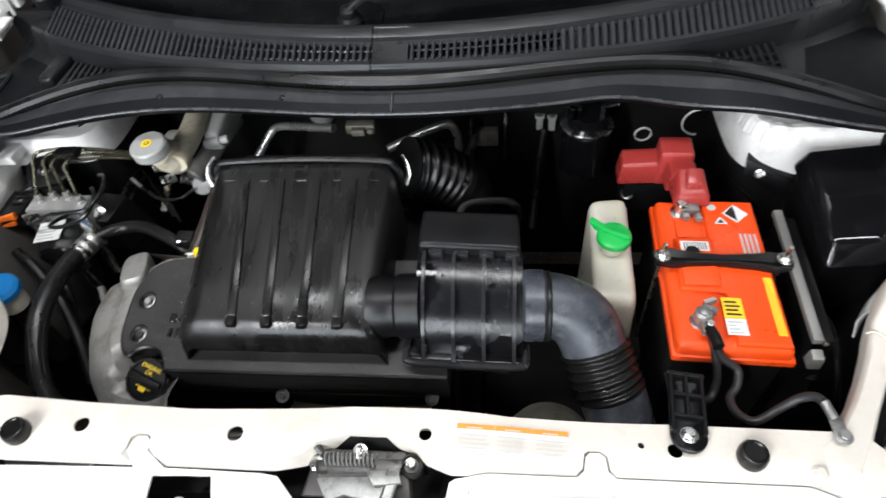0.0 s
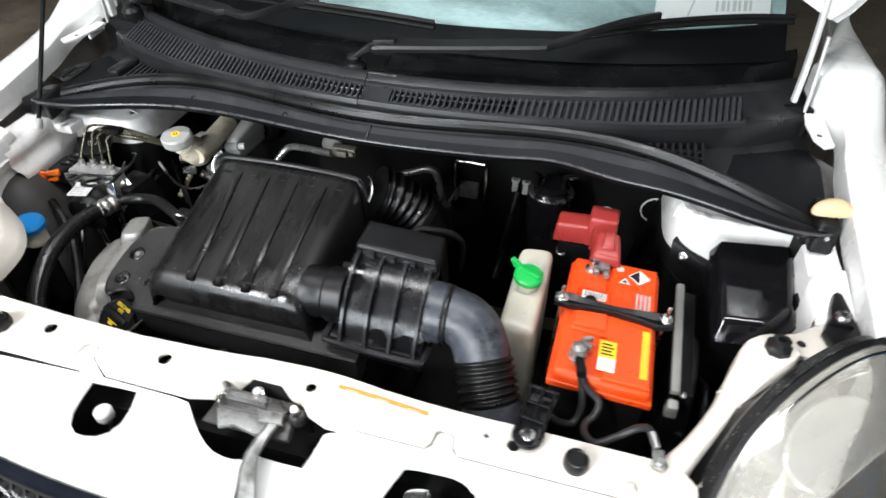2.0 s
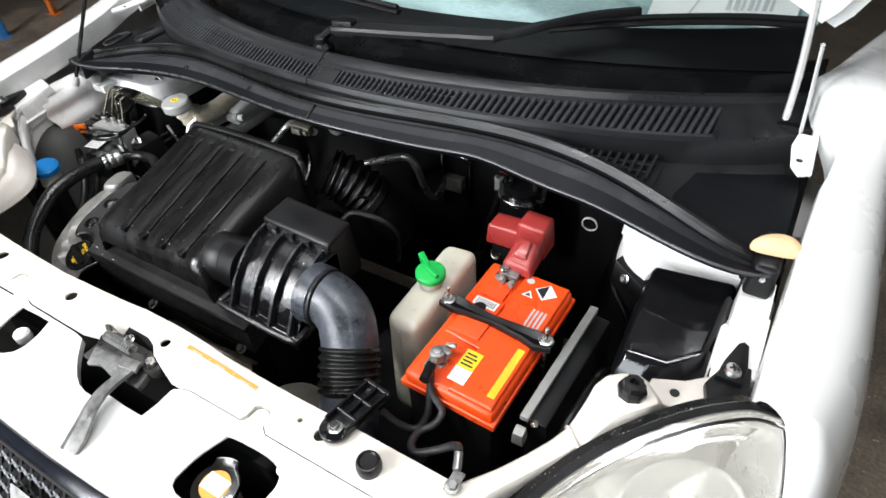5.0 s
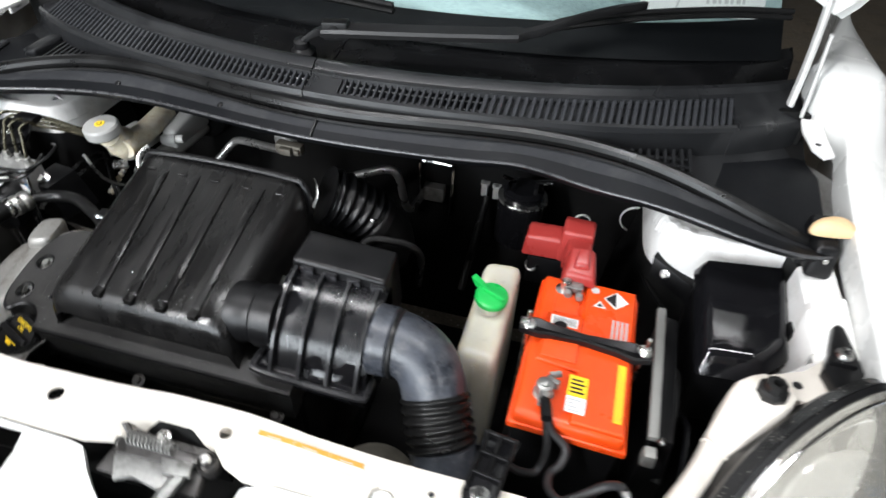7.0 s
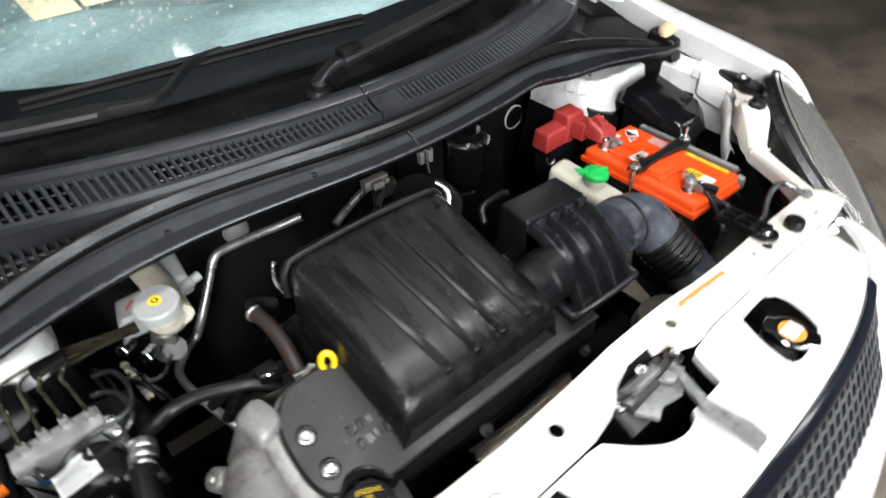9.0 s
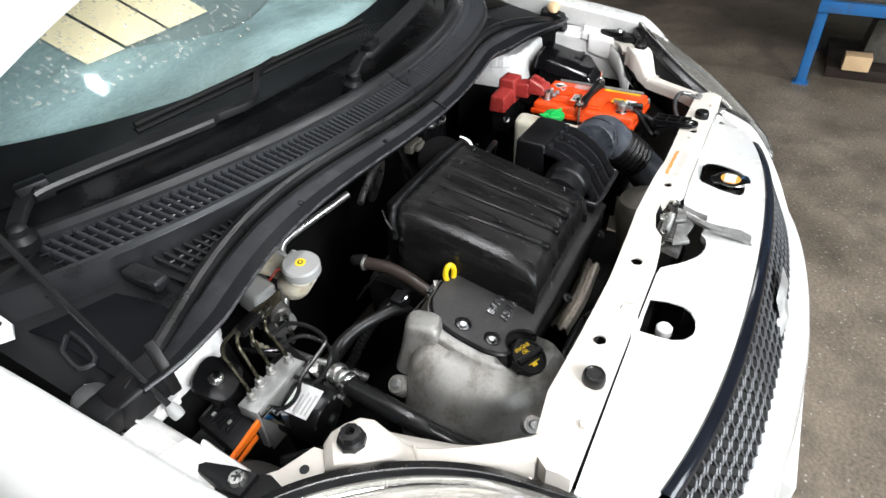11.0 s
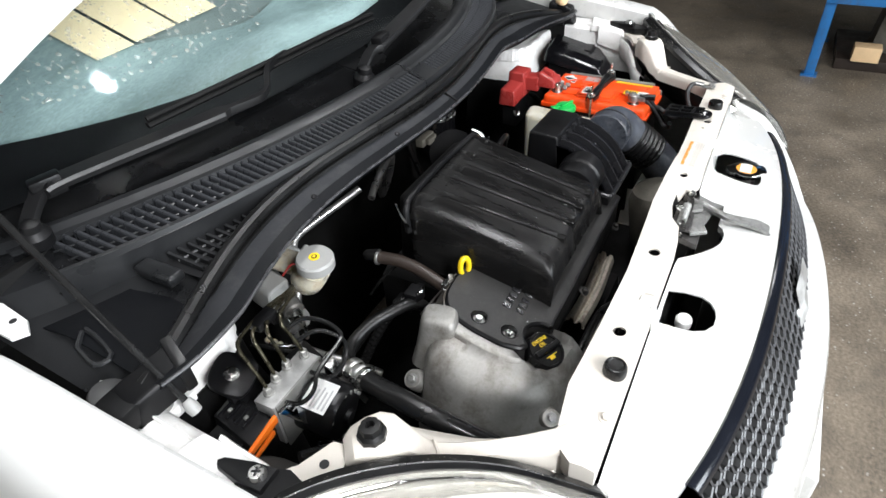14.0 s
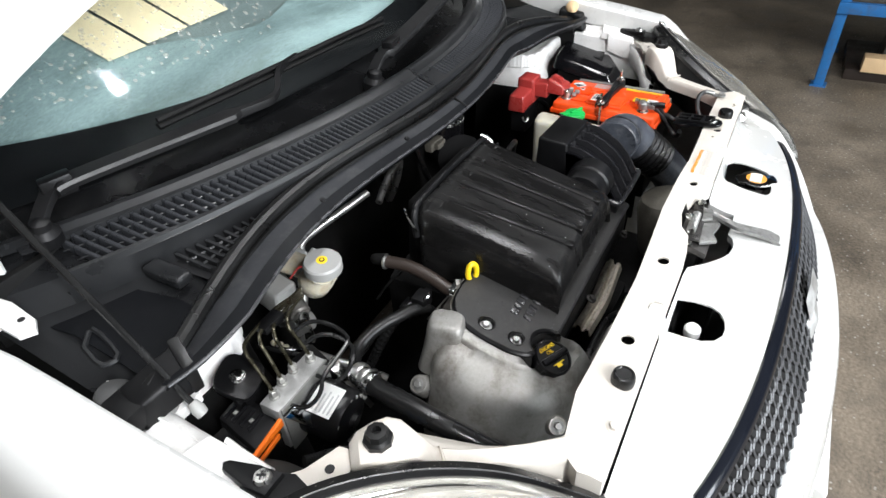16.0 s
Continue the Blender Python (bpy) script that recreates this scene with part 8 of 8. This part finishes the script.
def latch():
    t = thing("bonnet_latch", (0.0, -0.03, 0.74), "oily steel bonnet latch with coil spring and release lever", "latch")
    part("base_plate", hexa([(-0.065, -0.045, 0.795), (0.062, -0.045, 0.795), (0.055, 0.004, 0.800), (-0.055, 0.004, 0.800), (-0.060, -0.045, 0.802), (0.058, -0.045, 0.802), (0.050, 0.004, 0.812), (-0.050, 0.004, 0.812)], 0.003), GREASY, t)
    part("back_plate", hexa([(-0.07, -0.004, 0.76), (0.07, -0.004, 0.76), (0.07, 0.0, 0.76), (-0.07, 0.0, 0.76), (-0.045, 0.010, 0.834), (0.055, 0.010, 0.834), (0.055, 0.014, 0.834), (-0.045, 0.014, 0.834)], 0.001), DARK, t)
    for p in ((-0.050, -0.012, 0.808), (0.002, -0.003, 0.826)):
        part("bolt", hexnut(p, (0, -0.3, 1), 0.0055, 0.006, 0.008), ZINC, t)
    part("spring", sweep([(-0.036 + 0.056 * k / 96, -0.012 + 0.0065 * math.cos(k * math.pi / 4), 0.824 + 0.0065 * math.sin(k * math.pi / 4)) for k in range(97)], 0.0014, 6, 1, raw=True), LEAD, t)
    part("claw", prism([(-0.045, -0.030), (-0.02, -0.020), (0.02, -0.024), (0.038, -0.040), (0.020, -0.052), (-0.012, -0.046), (-0.030, -0.054)], 0.806, 0.814, 0.002), LEAD, t)
    part("pawl", prism([(0.010, -0.022), (0.045, -0.020), (0.050, -0.034), (0.02, -0.038)], 0.815, 0.822, 0.002), LEAD, t)
    rows = []
    for (x, y, z), w in (((0.040, -0.020, 0.820), 0.007), ((0.038, -0.036, 0.818), 0.007), ((0.032, -0.058, 0.814), 0.0075), ((0.029, -0.076, 0.810), 0.008), ((0.032, -0.095, 0.806), 0.009), ((0.040, -0.115, 0.800), 0.011), ((0.045, -0.130, 0.795), 0.013), ((0.047, -0.146, 0.788), 0.013)):
        rows.append([(x - w, y - 0.2 * w, z - 0.003), (x - w, y - 0.2 * w, z + 0.003), (x - w + 0.0025, y, z + 0.001), (x + w - 0.0025, y, z + 0.001), (x + w, y + 0.2 * w, z + 0.003), (x + w, y + 0.2 * w, z - 0.003)])
    part("release_lever", loft(rows, 0.002), LEAD, t, "bent bright steel release lever")
    part("rear_hook", sweep([(-0.060, -0.006, 0.806), (-0.062, 0.000, 0.820), (-0.052, 0.002, 0.827), (-0.042, -0.004, 0.820)], 0.004, 8, 6), GREASY, t)
    part("side_cup", lathe((0.058, -0.010, 0.800), (0, -0.2, 1), [(0.012, 0), (0.012, 0.018), (0.010, 0.021), (0.008, 0.016)], 20), GREASY, t, "dark oily pivot cup")
    part("cup_bolt", hexnut((0.058, -0.012, 0.820), (0, -0.3, 1), 0.006, 0.009), ZINC, t)
    part("arm_plate", hexa([(-0.045, -0.030, 0.812), (0.045, -0.026, 0.812), (0.055, -0.006, 0.814), (-0.05, -0.010, 0.814), (-0.043, -0.028, 0.818), (0.043, -0.024, 0.818), (0.053, -0.008, 0.820), (-0.048, -0.012, 0.820)], 0.003), GREASY, t)


def radiator_cap():
    t = thing("radiator_cap", (0.245, -0.085, 0.72), "bright metal radiator cap with an orange and white label", "radiator cap")
    part("neck", lathe((0.243, -0.088, 0.735), (0, 0, 1), [(0.02, 0), (0.02, 0.046)], 20), CAST, t)
    out = [((0.029 + (0.008 if abs(math.sin(a)) > 0.85 else 0)) * math.cos(a), (0.029 + (0.008 if abs(math.sin(a)) > 0.85 else 0)) * math.sin(a)) for a in span(0, 2 * math.pi - 0.2, 31)]
    part("cap", moved(prism(out, 0, 0.010, 0.003), pose(0.243, -0.088, 0.779, 0, 0, 20)), CHROME, t)
    part("orange_label", lathe((0.243, -0.088, 0.7893), (0, 0, 1), [(0.0185, 0), (0.0185, 0.0006)], 28), ORANGE_INK, t)
    part("white_label", box(0.2270, 0.2590, -0.0975, -0.0765, 0.7900, 0.7906, 0), LABEL, t)
    n = thing("adjuster_nut", (-0.204, -0.058, 0.74), "pale plastic nut on a stud inside the cover opening", "nut")
    part("stud", rod((-0.211, -0.0575, 0.70), (-0.211, -0.0575, 0.765), 0.005), ZINC, n)
    part("nut", lathe((-0.211, -0.0575, 0.763), (0, 0, 1), [(0.011, 0), (0.012, 0.002), (0.012, 0.014), (0.009, 0.018), (0.001, 0.018)], 16), LABEL, n)


def warning_label():
    t = thing("warning_label", (0.167, 0.012, 0.845), "white service label with an orange heading band", "label")

    def strip(x0, x1, y0, y1, lift):
        xs = span(x0, x1, 10)
        return loft([[(x, y0, support_z(x, y0) + lift) for x in xs], [(x, y1, support_z(x, y1) + lift) for x in xs]], 0.0002)
    part("paper", strip(0.107, 0.226, -0.012, 0.022, 0.0008), LABEL, t)
    part("border_line", strip(0.107, 0.2245, -0.0116, -0.0110, 0.0014), PALE_INK, t)
    part("border_line", strip(0.107, 0.2245, 0.0130, 0.0135, 0.0014), PALE_INK, t)
    part("border_line", strip(0.2245, 0.2251, -0.0110, 0.0212, 0.0014), PALE_INK, t)
    part("heading", strip(0.1075, 0.2255, 0.0160, 0.0215, 0.0012), ORANGE_INK, t)
    for k in range(3):
        a = 0.110 + 0.040 * k
        for j in range(5):
            part("text_bar", strip(a, a + 0.032 - 0.004 * (j % 2), -0.0098 + j * 0.0046, -0.0082 + j * 0.0046, 0.0012), PALE_INK, t)
        part("panel_line", strip(a - 0.0030, a - 0.0024, -0.0110, 0.0212, 0.0014), PALE_INK, t)
        part("heading_text", strip(a + 0.008, a + 0.024, 0.0168, 0.0180, 0.0016), PALE_INK, t)


workshop()
rack(2.83, -0.262, -94, (BLUESTEEL, BLUESTEEL), "blue steel storage rack holding old engine parts", "racks")
rack(-3.78, 1.63, 180, (BLUESTEEL, ORANGESTEEL), "blue storage rack with orange beams", "racks")
rack(-5.50, 1.97, 1, (ORANGESTEEL, ORANGESTEEL), "orange steel storage rack", "racks")
scrap("old_gearbox", merge(lathe((3.22, -0.62, 0.64), (-1, 0.3, 0.1), [(0.05, -0.2), (0.16, -0.12), (0.19, 0.0), (0.17, 0.05), (0.09, 0.08), (0.04, 0.12)], 28), rod((3.25, -0.62, 0.47), (3.25, -0.62, 0.66), 0.09, 16)), CAST, "dirty cast gearbox lying on the rack shelf")
scrap("old_brake_drum", lathe((3.20, -1.15, 0.47), (0, 0, 1), [(0.16, 0), (0.17, 0.02), (0.17, 0.12), (0.10, 0.14), (0.06, 0.18), (0.001, 0.18)], 28), RUSTY, "rusty brake drum on the rack shelf")
scrap("old_axle_block", box(3.10, 3.32, -0.75, -0.55, 0.06, 0.30, 0.03, 2, 0.02, 0.02), RUSTY, "oily cast metal block under the rack")
scrap("old_axle_hub", lathe((3.20, -1.05, 0.06), (0, 0, 1), [(0.14, 0), (0.15, 0.03), (0.15, 0.10), (0.07, 0.14), (0.06, 0.22), (0.001, 0.22)], 24), RUSTY, "rusty wheel hub under the rack")
scrap("wooden_block", box(2.95, 3.04, -0.60, -0.47, 0.06, 0.14, 0.004), FOAM, "pale sawn wooden block under the rack")
scrap("wooden_bearer", box(2.98, 3.5, -1.5, -0.40, 0.0, 0.06, 0.004), BROWN, "worn wooden board on the floor under the rack")
single("rubber_plug", lathe((-0.728, 0.506, 0.892), (0.1, -0.2, 1), [(0.021, 0), (0.0225, 0.003), (0.020, 0.007), (0.012, 0.010), (0.001, 0.011)], 24), SHADE_PLUG_GREY, "dull grey rubber plug on the seal end block", "plug")
car_body()
for s in (-1, 1):
    headlamp(s)
cowl()
windscreen()
bonnet()
prop_rod()
wipers()
for x, y in ((-0.399, 0.0), (0.408, 0.004)):
    bump_stop(x, y, 0.834)
engine()
oil_cap()
dipstick()
air_box()
resonator()
intake_hose()
battery()
positive_cover()
battery_side_unit()
coolant_tank()
fuse_box()
wire_bracket()
brake_master()
abs_unit()
hoses()
latch()
radiator_cap()
warning_label()
rnd = random.Random(11)
spots = []
for _ in range(170):
    x, y = rnd.uniform(-0.25, -0.005), 0.15 + 0.10 * rnd.random() ** 2
    spots.append(((x, y, 0.849 + (y - 0.145) * 0.238), (0, -0.23, 0.97)))
for k in range(4):
    for _ in range(34):
        x, y = -0.191 + k * 0.0453 + rnd.uniform(-0.0025, 0.0012), 0.152 + 0.07 * rnd.random() ** 1.5
        spots.append(((x, y, 0.849 + (y - 0.145) * 0.238), (0, -0.23, 0.97)))
drops("water_drops", spots, "water drops on the air filter housing", 3)
spots = [((x, y, 0.742 + 0.245 * y), (0, -0.235, 0.97)) for x, y in ((rnd.uniform(-0.36, -0.02), rnd.uniform(0.122, 0.134)) for _ in range(90))]
spots += [((x, y, 0.742 + 0.245 * y), (0, -0.235, 0.97)) for x, y in ((rnd.uniform(-0.32, -0.27), rnd.uniform(0.14, 0.24)) for _ in range(60))]
drops("water_drops", spots, "water drops on the cam cover", 4)
prof = [(0.238, 0.878), (0.218, 0.876), (0.195, 0.866), (0.172, 0.850), (0.155, 0.832), (0.143, 0.812)]
spots = []
for _ in range(170):
    x, f = rnd.uniform(0.052, 0.176), rnd.uniform(0, 4.99)
    (ya, za), (yb, zb) = prof[int(f)], prof[int(f) + 1]
    spots.append(((x, lerp(ya, yb, f % 1), lerp(za, zb, f % 1)), (0, zb - za, ya - yb)))
drops("water_drops", spots, "water drops on the intake box", 6)
single("foam_plug", loft([[(0.735 + 0.031 * math.cos(b) * math.cos(q), 0.470 + 0.005 * math.cos(q) + 0.017 * math.cos(b) * math.sin(q) - 0.22 * (0.031 * math.cos(b) * math.cos(q)) ** 2 / 0.031, 0.930 + 0.017 * math.sin(b)) for q in span(0, 2 * math.pi, 24)] for b in span(-0.2, math.pi / 2 - 0.02, 8)]), FOAM, "torn cream foam plug on the seal end", "plug")
end = thing("cowl_end_cap", (0.733, 0.45, 0.88), "smooth black plastic cap at the cowl end with a screw", "end cap")
part("cap_body", hexa([(0.712, 0.425, 0.872), (0.749, 0.425, 0.872), (0.749, 0.505, 0.885), (0.710, 0.505, 0.885), (0.716, 0.436, 0.918), (0.747, 0.436, 0.920), (0.747, 0.50, 0.934), (0.714, 0.50, 0.932)], 0.010, 4), BLACK, end)
part("cap_screw", hexnut((0.731, 0.4335, 0.902), (0, -0.95, 0.25), 0.0045, 0.005, 0.007), ZINC, end)
